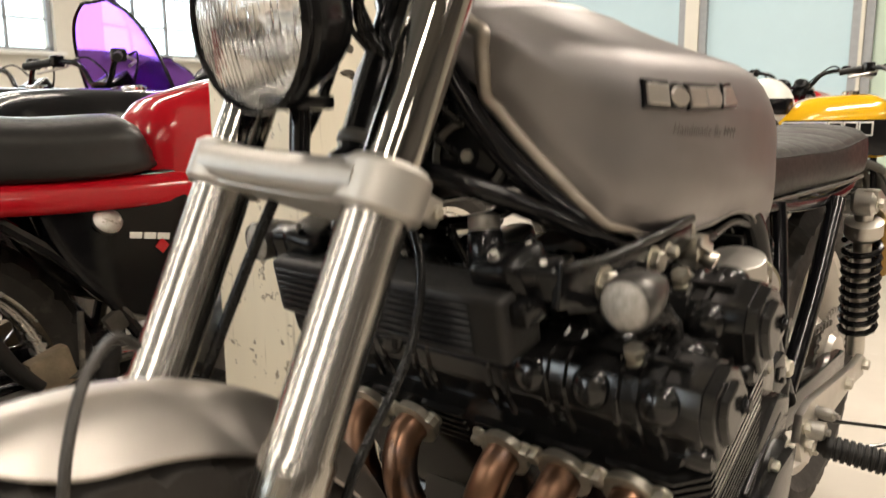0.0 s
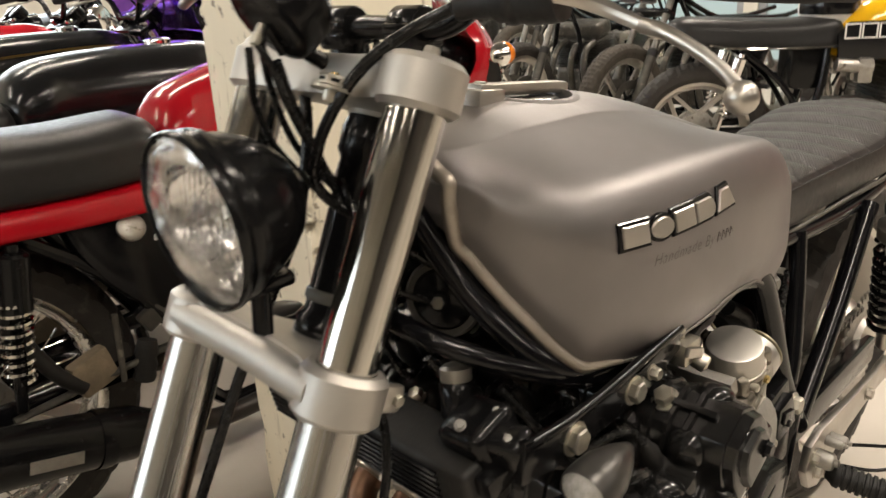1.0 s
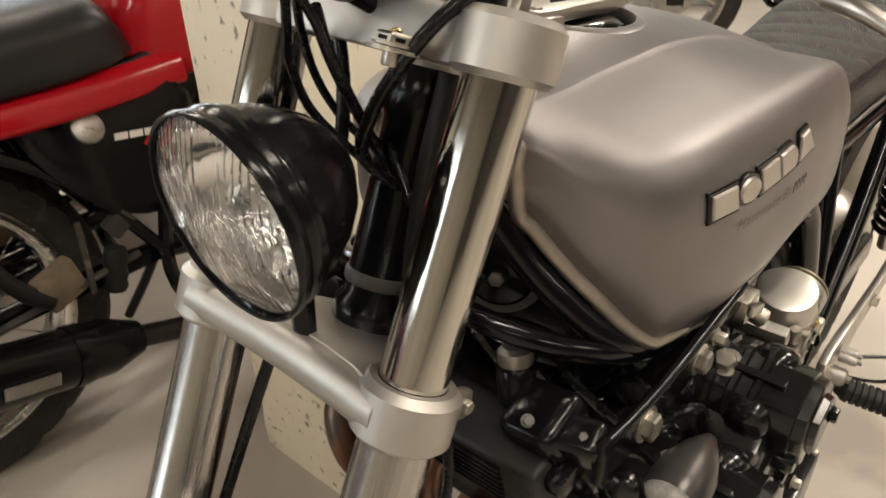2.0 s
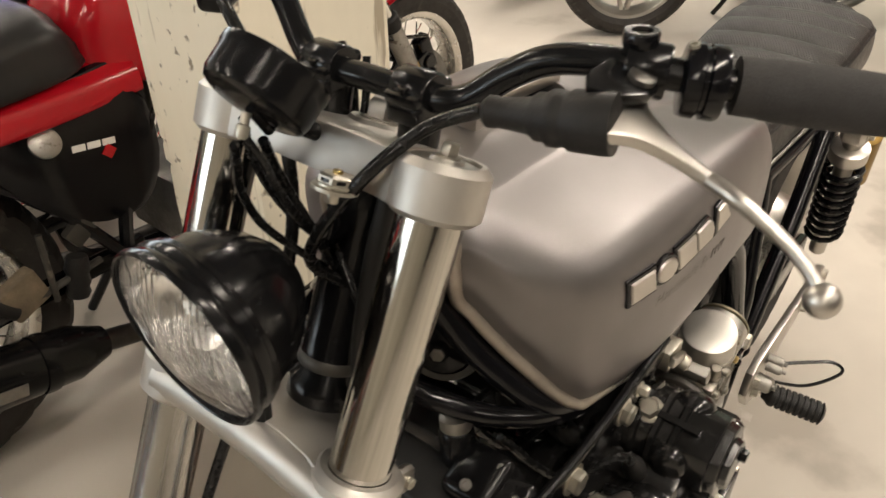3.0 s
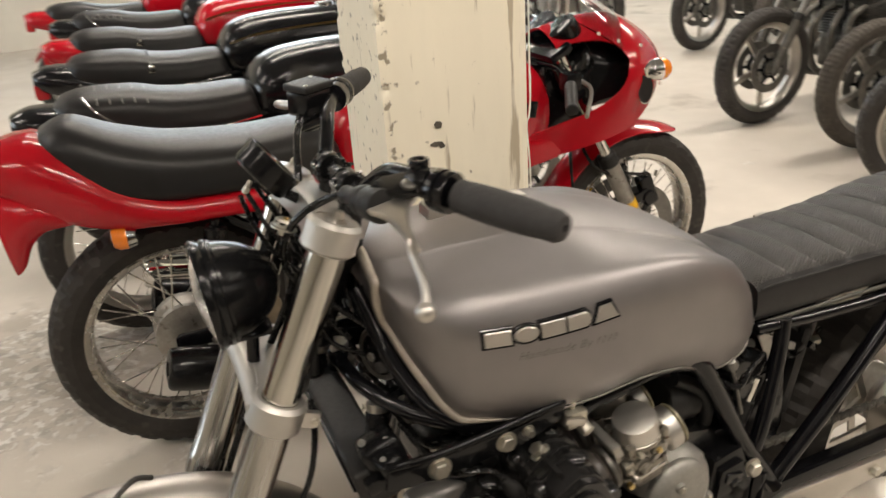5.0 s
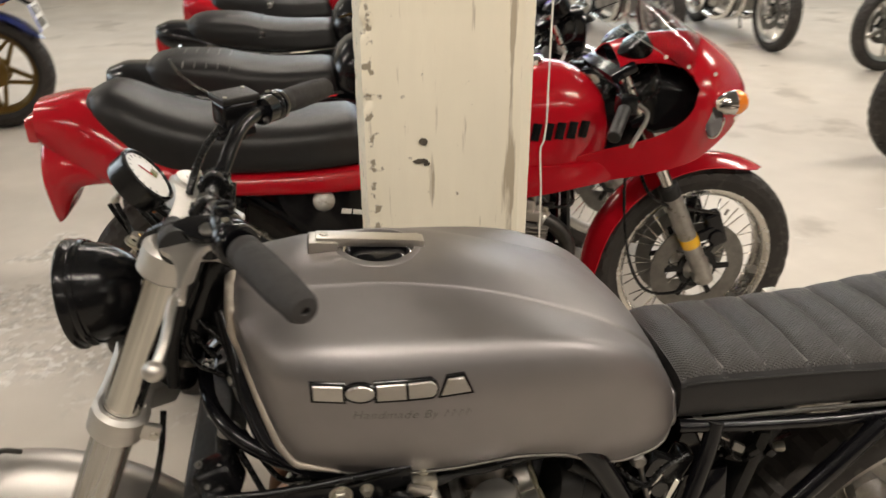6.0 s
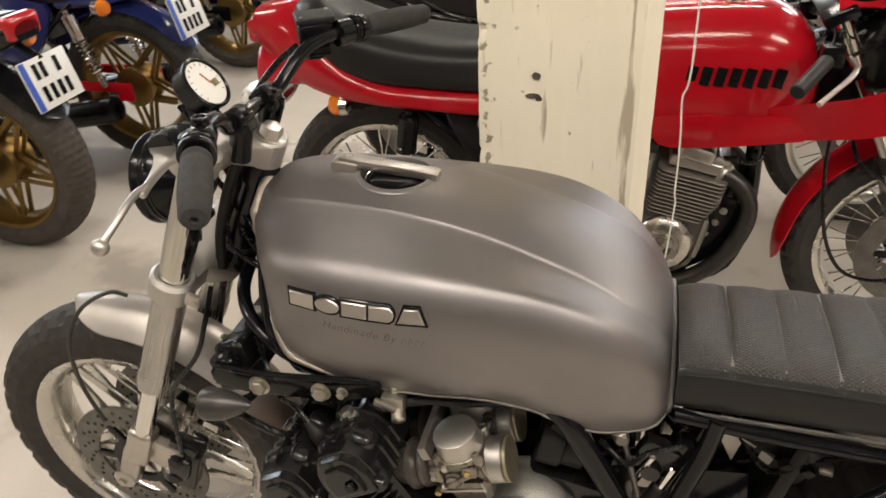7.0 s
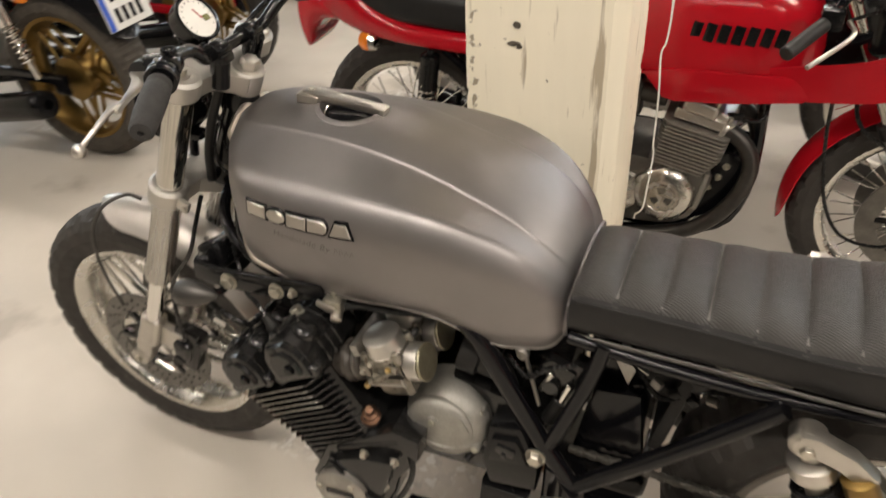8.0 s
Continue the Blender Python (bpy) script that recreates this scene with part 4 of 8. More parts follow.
part("bearing_ring", lathe([(0.0242, -0.192), (0.0256, -0.190), (0.0256, -0.184), (0.0242, -0.182)], 32, FORK @ Matrix.Translation((0.05, 0, 0)), caps=False), GREASE, stem_tube)
part("wiring_loom", tube([fpt(0.03, -0.034, -0.04), fpt(0.028, -0.036, -0.10), fpt(0.034, -0.038, -0.16), fpt(0.05, -0.04, -0.21)], 0.0075, 10), RUBBER, stem_tube)
part("stem_hub", lathe([(0.026, -0.02), (0.0265, 0.016), (0.024, 0.019)], 36, FORK @ Matrix.Translation((0.050, 0, -0.019))), YOKE, top_yoke)
part("stem_nut", hexbolt(fpt(0.052, 0, 0.001), FORK.to_3x3() @ V(0, 0, 1), 0.015, 0.014), ALU, top_yoke)
boss = part("cable_boss", merge(hexbolt(fpt(-0.036, -0.043, -0.034), FORK.to_3x3() @ V(0, 0, 1), 0.0115, 0.0085), lathe([(0.0095, -0.0155), (0.0125, -0.0150), (0.0125, -0.0135), (0.005, -0.013)], 28, FORK @ pose(-0.036, -0.043, -0.018)), lathe([(0.0042, -0.026), (0.0052, -0.0245), (0.0052, -0.014)], 20, FORK @ pose(-0.036, -0.043, -0.018))), STEEL, top_yoke, "metal cable junction nut under the clamp")
part("brass_bolt", lathe([(0.0034, -0.014), (0.0034, -0.006), (0.0026, -0.005)], 16, FORK @ pose(-0.036, -0.043, -0.018)), BRASS, boss, "brass bolt")
part("washer", lathe([(0.0105, 0.0), (0.0105, 0.0022), (0.0045, 0.0022)], 20, FORK @ pose(-0.036, -0.043, -0.0305)), SATIN, boss)

# headlamp, pointing forward
LAMP = look((-0.338, 0.006, 0.8653), (-1.338, 0.006, 0.7715)) @ Matrix.Translation((0, 0, 0.062)) @ Matrix.Diagonal((0.845, 0.845, 1, 1))
head = part("headlamp", lathe([(0.0, 0.020), (0.014, 0.0185), (0.030, 0.012), (0.046, 0.0), (0.058, -0.014), (0.066, -0.029), (0.0705, -0.044), (0.0725, -0.048), (0.0755, -0.050), (0.0765, -0.054), (0.0745, -0.0575), (0.0765, -0.060), (0.0788, -0.0645), (0.0782, -0.0685), (0.0765, -0.070), (0.0752, -0.069), (0.075, -0.064), (0.073, -0.045)], 72, LAMP, caps=False), SATIN, hero, "round gloss black headlamp shell")
part("reflector", lathe([(0.0735, -0.062), (0.066, -0.044), (0.05, -0.024), (0.030, -0.008), (0.004, 0.0)], 48, LAMP, caps=False), REFLECTOR, head)
part("bulb", lathe([(0.003, -0.036), (0.008, -0.032), (0.008, -0.005)], 16, LAMP), WHITE, head)


def lens_mesh():
    """A domed glass with upright flutes on its inside."""
    bm = bmesh.new()
    n = 66
    grid = {}
    for side in (0, 1):
        for i in range(n + 1):
            for j in range(25):
                u, v = -1 + 2 * i / n, -1 + 2 * j / 24
                rr = max(abs(u), abs(v))
                k = rr / math.hypot(u, v) if rr else 0
                x, y = u * k * 0.0745, v * k * 0.0745
                r = math.hypot(x, y) / 0.0745
                z = -0.0665 - 0.013 * (1 - r * r)
                if side:
                    z += 0.003 + (0.0016 * math.cos(2 * math.pi * x / 0.0062) if r < 0.97 and y > -0.05 else 0)
                grid[side, i, j] = bm.verts.new((x, y, z))
    for side in (0, 1):
        for i in range(n):
            for j in range(24):
                f = [grid[side, i, j], grid[side, i + 1, j], grid[side, i + 1, j + 1], grid[side, i, j + 1]]
                bm.faces.new(f if side else f[::-1])
    rim = [(i, 0) for i in range(n)] + [(n, j) for j in range(24)] + [(i, 24) for i in range(n, 0, -1)] + [(0, j) for j in range(24, 0, -1)]
    for k in range(len(rim)):
        a, b = rim[k], rim[(k + 1) % len(rim)]
        bm.faces.new((grid[0, a[0], a[1]], grid[0, b[0], b[1]], grid[1, b[0], b[1]], grid[1, a[0], a[1]]))
    bmesh.ops.recalc_face_normals(bm, faces=bm.faces)
    bm.transform(LAMP)
    return bm


lens = part("lens", lens_mesh(), LENS, head, "clear fluted lamp glass", 60)
lens.visible_shadow = False
part("lamp_bracket", merge(rod((-0.298, 0.004, 0.815), fpt(-0.012, 0, -0.222), 0.008), box(0.05, 0.03, 0.012, pose(-0.300, 0.005, 0.808), 0.004)), BLACK, head)

# dial
GA = towards((-0.271, 0.009, 0.9835), (-0.271 + 0.80, 0.009, 0.9835 + 0.60)) @ Matrix.Diagonal((0.86, 0.86, 1, 1))
dialb = part("speedometer", lathe([(0.020, 0.011), (0.034, 0.0115), (0.039, 0.0135), (0.0413, 0.018), (0.0415, 0.034), (0.0425, 0.036), (0.0425, 0.041), (0.039, 0.042), (0.0365, 0.039)], 64, GA), SATIN, hero, "small round black speedometer with pale dial")
part("dial_face", lathe([(0.0, 0.0395), (0.036, 0.0395), (0.036, 0.0385)], 36, GA, caps=False), DIAL, dialb)
part("dial_window", box(0.014, 0.011, 0.001, GA @ pose(0.017, -0.006, 0.0403)), mat("olive_display", (0.16, 0.16, 0.06), 0.3), dialb)
part("needle", box(0.0015, 0.022, 0.001, GA @ pose(0.004, 0.006, 0.0405, 0, 0, 20)), REDLENS, dialb)
marks = [box(0.0007, 0.004, 0.0006, GA @ Matrix.Rotation(radians(a), 4, "Z") @ pose(0, 0.031, 0.0401)) for a in range(-130, 131, 20)]
for bm_ in marks:
    part("dial_mark", bm_, SATIN, dialb)
part("dial_bracket", merge(rod((-0.255, 0.012, 0.985), fpt(-0.012, 0, -0.012), 0.006), rod((-0.262, 0.010, 0.990), (-0.250, 0.010, 0.970), 0.004)), SATIN, dialb)
part("brass_fitting", merge(lathe([(0.0032, 0.004), (0.0042, 0.006), (0.0042, 0.012), (0.003, 0.013), (0.003, 0.020)], 20, towards((-0.282, 0.000, 0.976), (-0.266, 0.004, 0.998)))), STEEL, dialb)

# handlebar
NEAR_BAR = [(-0.172, -0.058, 0.982), (-0.166, -0.080, 0.986), (-0.157, -0.104, 1.004), (-0.151, -0.126, 1.016), (-0.145, -0.152, 1.0205), (-0.136, -0.18, 1.019), (-0.119, -0.223, 1.0145), (-0.085, -0.289, 1.0085)]
FAR_BAR = [(-0.172, 0.046, 0.982), (-0.165, 0.068, 0.988), (-0.152, 0.098, 1.012), (-0.142, 0.125, 1.023), (-0.128, 0.155, 1.028), (-0.110, 0.19, 1.0275), (-0.082, 0.238, 1.025), (-0.040, 0.300, 1.021)]
bar = part("handlebar", tube([V(*p) for p in NEAR_BAR[::-1]] + [V(-0.172, -0.006, 0.982)] + [V(*p) for p in FAR_BAR], 0.0092, 24, 9), SATIN, hero, "satin black tubular handlebar")
for s in (-1, 1):
    y = -0.005 + s * 0.040
    rise = part("bar_clamp", merge(box(0.038, 0.028, 0.016, pose(-0.171, y, 0.974, 0, -4), 0.005, 3), box(0.038, 0.028, 0.008, pose(-0.172, y, 0.985, 0, -6), 0.003), lathe([(0.014, -0.0145), (0.0155, -0.0125), (0.0155, 0.0125), (0.014, 0.0145)], 32, pose(-0.172, y, 0.983) @ SIDE), lathe([(0.0135, -0.045), (0.0150, 0.0)], 28, pose(-0.169, y, 0.972, 0, 12))), SATIN, bar, "black handlebar clamp")
    for dx in (-0.013, 0.013):
        part("clamp_screw", lathe([(0.004, 0), (0.004, 0.003), (0.0026, 0.003), (0.0026, 0.001)], 12, pose(-0.172 + dx, y, 0.9895 + dx * 0.1, 0, -6)), SATIN, rise)
    a, b = (V(-0.119, -0.223, 1.0145), V(-0.067, -0.322, 1.0055)) if s < 0 else (V(-0.094, 0.218, 1.026), V(-0.029, 0.319, 1.020))
    d = (b - a).length
    way = (b - a).normalized()
    part("grip", lathe([(0.010, 0), (0.0158, 0.001), (0.0160, 0.012), (0.0156, 0.0135), (0.0164, 0.016), (0.0170, d * 0.35), (0.0166, d * 0.65), (0.0158, d - 0.025), (0.0150, d - 0.022), (0.0146, d - 0.006), (0.0115, d), (0.004, d + 0.001), (0.003, d - 0.003)], 36, towards(a, b)), GRIP, bar, "dark grey foam rubber grip")
    c0 = a - way * 0.026
    ring_ = part("switch_ring", lathe([(0.0095, -0.002), (0.0195, -0.001), (0.0205, 0.001), (0.0205, 0.0075), (0.0185, 0.0085), (0.0185, 0.0105), (0.0205, 0.0115), (0.0205, 0.0185), (0.0195, 0.0205), (0.0095, 0.0215)], 36, towards(c0, a)), BLACK, bar, "gloss black switch ring")
    part("ring_screw", lathe([(0.003, 0), (0.003, 0.002), (0.0018, 0.002), (0.0018, 0.0006)], 12, towards(c0 + way * 0.004 + V(-0.004, 0, 0.0198), c0 + way * 0.004 + V(-0.02, 0, 0.1))), STEEL, ring_)

# clutch lever and perch
PIV, BALL = V(-0.152, -0.182, 1.012), V(-0.1915, -0.307, 0.953)
BLADE = Matrix.Translation(PIV) @ Matrix(((1, 0, 0, 0), (0, -0.94, -0.342, 0), (0, -0.342, 0.94, 0), (0, 0, 0, 1)))
perch = part("lever_perch", merge(lathe([(0.0145, -0.012), (0.0155, -0.010), (0.0155, 0.010), (0.0145, 0.012)], 28, towards((-0.136, -0.180, 1.019), (-0.119, -0.223, 1.0145))),
                                  plate([(-0.034, -0.014), (-0.026, 0.000), (-0.008, 0.010), (0.004, 0.010), (0.018, 0.003), (0.024, -0.010), (0.012, -0.022), (-0.020, -0.022)], 0.008, BLADE @ Matrix.Translation((0, 0, 0.004)), 0.0025),
                                  lathe([(0.0085, -0.010), (0.0095, -0.006), (0.0095, 0.006)], 20, pose(-0.137, -0.176, 1.028))), SATIN, bar, "black clutch lever perch")
part("mirror_boss", lathe([(0.0095, -0.002), (0.0102, 0.0), (0.0102, 0.006), (0.0092, 0.0075), (0.0060, 0.0075), (0.0060, 0.001)], 24, pose(-0.137, -0.175, 1.033)), BLACK, perch)
part("mirror_screw", lathe([(0.0058, 0.0), (0.0058, 0.0035), (0.003, 0.004)], 6, pose(-0.137, -0.175, 1.034)), STEEL, perch)
part("pivot_bolt", lathe([(0.0078, 0), (0.0078, 0.003), (0.0070, 0.0036), (0.0, 0.0036)], 24, BLADE @ pose(0, 0, 0.008), caps=False), GREYCAST, perch)
blade = plate([(-0.045, 0.010), (-0.034, 0.021), (-0.0275, 0.038), (-0.0258, 0.060), (-0.0256, 0.074), (-0.0182, 0.074), (-0.0180, 0.060), (-0.0155, 0.042), (-0.0105, 0.027), (-0.003, 0.013), (0.008, 0.004), (0.010, -0.010), (-0.004, -0.016), (-0.030, -0.010), (-0.045, -0.002)], 0.0075, BLADE @ Matrix.Translation((0, 0, -0.005)), 0.0028, 3)
stem_ = [BLADE @ V(-0.022, 0.062, -0.005), V(-0.179, -0.252, 0.9845), V(-0.181, -0.267, 0.979), V(-0.183, -0.285, 0.970), V(-0.187, -0.299, 0.961), BALL]
part("clutch_lever", merge(blade, tube(stem_, [0.0046, 0.0043, 0.0040, 0.0037, 0.0038, 0.0048], 14, 6), lathe([(0.0, -0.0090), (0.0035, -0.0083), (0.0066, -0.0062), (0.0086, -0.0027), (0.0090, 0.0), (0.0086, 0.0027), (0.0066, 0.0062), (0.0035, 0.0083), (0.0, 0.0090)], 28, Matrix.Translation(BALL))), ALU, perch, "satin aluminium clutch lever with ball end")
bo0, bo1 = V(-0.181, -0.188, 1.005), V(-0.197, -0.112, 0.998)
part("cable_boot", lathe([(0.0125, 0.0), (0.0168, 0.001), (0.0172, 0.006), (0.0168, 0.024), (0.0150, 0.027), (0.0150, 0.029), (0.0158, 0.031), (0.0158, 0.036), (0.0135, 0.039), (0.0135, 0.044), (0.0105, 0.048), (0.0085, 0.066), (0.0092, 0.069), (0.0092, 0.073), (0.0065, 0.076)], 30, towards(bo0, bo1)), RUBBER, perch, "black rubber cable boot")
part("clutch_cable", tube([bo1, (-0.208, -0.086, 0.986), (-0.231, -0.070, 0.970), (-0.247, -0.052, 0.946), (-0.252, -0.024, 0.907), (-0.242, -0.005, 0.868), (-0.205, -0.02, 0.83), (-0.15, -0.05, 0.78), (-0.06, -0.12, 0.70)], 0.0044, 14, 8), CABLE, perch)

# brake master cylinder, right end of the bar
MC = pose(-0.152, 0.172, 1.030, 4, 0, 32)
mc = part("brake_master_cylinder", merge(box(0.050, 0.038, 0.034, MC, 0.006, 3), box(0.030, 0.026, 0.030, MC @ pose(-0.004, 0, -0.024), 0.008, 3), lathe([(0.009, -0.03), (0.010, -0.026), (0.010, 0.02)], 18, MC @ pose(-0.004, -0.012, -0.022, 0, 90))), SATIN, bar, "square black brake fluid reservoir")
part("reservoir_lid", box(0.054, 0.042, 0.009, MC @ pose(0, 0, 0.021), 0.003, 3), RUBBER, mc)
for q in (-1, 1):
    part("lid_screw", lathe([(0.0026, 0), (0.0026, 0.0012)], 12, MC @ pose(q * 0.020, q * 0.014, 0.0255)), STEEL, mc)
part("brake_lever", tube([(-0.150, 0.190, 1.022), (-0.170, 0.215, 1.018), (-0.178, 0.255, 1.012), (-0.165, 0.310, 1.000)], [0.009, 0.0065, 0.006, 0.0052], 10, 5), ALU, bar)
part("throttle_body", lathe([(0.010, 0), (0.019, 0.002), (0.019, 0.024), (0.012, 0.026)], 24, towards((-0.121, 0.171, 1.028), (-0.094, 0.218, 1.026))), BLACK, bar)
part("brake_hose", tube([(-0.172, 0.150, 1.010), (-0.190, 0.11, 0.995), (-0.205, 0.06, 0.965), (-0.222, 0.03, 0.90), (-0.245, 0.03, 0.82), (-0.30, 0.05, 0.70), (-0.37, 0.075, 0.52), (-0.41, 0.085, 0.40)], 0.0048, 14, 8), CABLE, hero, "black brake hose")
for k, pts in enumerate(([(-0.284, 0.001, 0.977), (-0.279, 0.010, 0.955), (-0.274, 0.018, 0.937), (-0.260, 0.021, 0.902), (-0.236, 0.014, 0.868), (-0.21, 0.0, 0.835), (-0.16, -0.02, 0.78)],
                         [(-0.278, 0.001, 0.982), (-0.270, -0.004, 0.962), (-0.262, -0.004, 0.938), (-0.240, 0.004, 0.90), (-0.215, 0.01, 0.865), (-0.19, 0.0, 0.83)],
                         [(-0.264, 0.016, 0.982), (-0.25, 0.034, 0.949), (-0.232, 0.047, 0.911), (-0.217, 0.044, 0.879), (-0.206, 0.027, 0.858), (-0.19, 0.008, 0.836)],
                         [(-0.255, 0.012, 0.965), (-0.24, 0.02, 0.93), (-0.225, 0.01, 0.88), (-0.215, -0.02, 0.82), (-0.19, -0.03, 0.78)],
                         [(-0.15, 0.04, 0.98), (-0.155, 0.03, 0.955), (-0.17, 0.02, 0.92)], [(-0.15, 0.02, 0.985), (-0.16, 0.015, 0.955), (-0.18, 0.01, 0.92)],
                         [(-0.215, 0.0, 0.87), (-0.225, -0.03, 0.83), (-0.215, -0.045, 0.79), (-0.17, -0.05, 0.76)])):
    part("cable", tube(pts, 0.0030 if k != 3 else 0.0036, 12, 8), CABLE, hero, "black control cable")
part("brake_hose", tube([(-0.255, -0.07, 0.735), (-0.262, -0.095, 0.69), (-0.285, -0.106, 0.63), (-0.345, -0.108, 0.55), (-0.362, -0.108, 0.47), (-0.378, -0.098, 0.39)], 0.0038, 14, 8), CABLE, hero, "black brake hose")
part("fender_hose", tube([(-0.448, -0.022, 0.655), (-0.47, -0.035, 0.668), (-0.505, -0.065, 0.652), (-0.528, -0.088, 0.60), (-0.530, -0.095, 0.52), (-0.52, -0.09, 0.43)], 0.0034, 8), HOSE, hero, "grey rubber hose over the front mudguard")

# front wheel
AX = V(-0.503, 0, 0.304)
make_wheel(hero, AX, 0.303, 0.110, 0.220, "star", POLISHED, ALU_DULL, 0.130, 0, label="pale five-spoke alloy front wheel")
part("axle", rod(AX + V(0, -0.11, 0), AX + V(0, 0.11, 0), 0.011), STEEL, hero)
for s in (-1, 1):
    cal = part("brake_caliper", merge(box(0.062, 0.045, 0.10, pose(-0.402, s * 0.070, 0.335, 0, 20), 0.012, 3), box(0.04, 0.055, 0.05, pose(-0.395, s * 0.076, 0.35, 0, 20), 0.01, 3), box(0.05, 0.012, 0.1, FORK @ pose(0.07, s * 0.085, -0.64), 0.004)), ENGINE, hero, "black brake caliper")
    for q in (-0.02, 0.022):
        part("piston_cap", lathe([(0.014, 0), (0.014, 0.01), (0.01, 0.014)], 16, towards((-0.402 + q * 0.3, s * 0.092, 0.345 + q), (-0.402 + q * 0.3, s * 1.0, 0.345 + q))), SATIN, cal)


def guard_mesh(at, r, w, a0, a1, thick=0.0025, n=36, crown=0.03):
    """A curved mudguard over a wheel between two angles, measured from forward over the top."""
    rings = []
    for k in range(n + 1):
        f = k / n
        a = radians(a0 + (a1 - a0) * f)
        e = min(1.0, min(f, 1 - f) * 5.5 + 0.005)
        end = math.sqrt(1 - (1 - e) ** 2)
        sec = []
        for side, off in ((1, 0.0), (-1, -thick)):
            for j in range(11):
                t = (-1 + j / 5) * side
                ww = w / 2 * (0.04 + 0.96 * end)
                rr = r - crown * (1 - math.cos(t * (0.04 + 0.96 * end) * 1.35)) + off
                sec.append(Vector(at) + V(-rr * math.cos(a), t * ww, rr * math.sin(a)))
        rings.append(sec)
    return loft(rings)


part("front_mudguard", guard_mesh(AX, 0.326, 0.110, 78.5, 165, crown=0.045), mat("raw_brushed_steel", (0.44, 0.415, 0.385), 0.44, 1.0, 0.1, 6, 0.06, 0.05, 300, stain=(0.36, 0.27, 0.19), stain_at=0.68), hero, "short raw brushed steel front mudguard")

# on its side stand the fork hangs a little to the right below the top clamp
HANG = Matrix.Translation((0, 0, 0.965)) @ pose(0, 0, 0, 2.3) @ Matrix.Translation((0, 0, -0.965))
for ob in hero.children:
    if ob.name.split(".")[0] in ("fork_leg", "lower_yoke", "wheel", "axle", "brake_caliper", "front_mudguard", "fender_hose", "brake_hose"):
        ob.matrix_basis = HANG @ ob.matrix_basis

# frame tubes
FRAME_TUBES = [
    [(-0.175, 0.028, 0.845), (-0.160, 0.062, 0.788), (-0.146, 0.098, 0.746), (-0.122, 0.130, 0.710), (-0.075, 0.140, 0.684), (0.02, 0.138, 0.662)],
    [(-0.208, 0.022, 0.756), (-0.195, 0.075, 0.742), (-0.163, 0.115, 0.722), (-0.11, 0.137, 0.697), (-0.04, 0.140, 0.672), (0.10, 0.142, 0.662), (0.2, 0.142, 0.675), (0.265, 0.148, 0.662)],
    [(0.20, 0.135, 0.70), (0.25, 0.148, 0.672), (0.285, 0.15, 0.62), (0.35, 0.15, 0.50), (0.42, 0.155, 0.395)],
    [(0.434, 0.122, 0.672), (0.425, 0.129, 0.628), (0.411, 0.137, 0.583), (0.387, 0.149, 0.515), (0.374, 0.152, 0.482)],
    [(0.42, 0.155, 0.41), (0.54, 0.15, 0.527), (0.665, 0.14, 0.655)],
    [(0.385, 0.155, 0.44), (0.37, 0.15, 0.30), (0.30, 0.14, 0.22), (0.12, 0.13, 0.19)],
]
for k, pts in enumerate(FRAME_TUBES):
    for s in (-1, 1):
        part("frame_tube", tube([V(x, s * y, z) for x, y, z in pts], (0.0112, 0.0092, 0.0145, 0.0115, 0.0135, 0.0145)[k], 20, 10), BLACK, hero, "gloss black frame tube")
part("backbone", tube([(-0.15, 0, 0.86), (0.0, 0, 0.80), (0.2, 0, 0.77), (0.4, 0, 0.70)], 0.02, 12), BLACK, hero)
for s in (-1, 1):
    br = part("engine_bracket", merge(plate([(-0.205, 0.655), (-0.16, 0.648), (-0.03, 0.655), (0.03, 0.676), (0.03, 0.695), (-0.04, 0.682), (-0.16, 0.682), (-0.20, 0.69)], 0.008, pose(0, s * 0.166, 0, 90), 0.002), tube([(-0.20, s * 0.166, 0.684), (-0.12, s * 0.168, 0.683), (0.03, s * 0.168, 0.698)], 0.0048, 14)), SATIN, hero, "gloss black engine mounting bracket")
    for bx, bz, r in ((-0.139, 0.664, 0.0115), (-0.052, 0.669, 0.0105), (-0.022, 0.674, 0.006)):
        part("bracket_bolt", hexbolt((bx, s * 0.171, bz), (0, s, 0), r, 0.008), STEEL, br)
    part("pivot_bolt", hexbolt((0.358, s * 0.168, 0.462), (0, s, 0), 0.012, 0.01), STEEL, hero)
    part("tank_bolt", lathe([(0.008, 0), (0.009, 0.002), (0.009, 0.005), (0.007, 0.007)], 18, towards((0.326, s * 0.137, 0.636), (0.326, s * 1.0, 0.636))), GREYCAST, hero)
    # coil and cap under the tank
    coil = part("ignition_coil", merge(box(0.05, 0.05, 0.045, pose(-0.192, s * 0.118, 0.672, 10 * s, -20, 0), 0.012, 3), box(0.03, 0.06, 0.03, pose(-0.196, s * 0.135, 0.675, 0, -20, 15), 0.009, 3), lathe([(0.013, 0), (0.015, 0.004), (0.015, 0.03), (0.012, 0.034)], 20, towards((-0.186, s * 0.088, 0.672), (-0.178, s * 0.078, 0.72)))), SATIN, hero)
    part("plug_cap", lathe([(0.0125, 0), (0.0135, 0.003), (0.0135, 0.012), (0.010, 0.015)], 20, towards((-0.181, s * 0.082, 0.702), (-0.178, s * 0.078, 0.72))), ALU_DULL, coil, "pale ringed plug cap")
    for bx, by, bz in ((-0.214, 0.116, 0.691), (-0.187, 0.130, 0.696), (-0.199, 0.151, 0.686)):
        part("coil_bolt", hexbolt((bx, s * by, bz), (-0.5, s * 0.5, 0.7), 0.0038, 0.004), GREYCAST, coil)
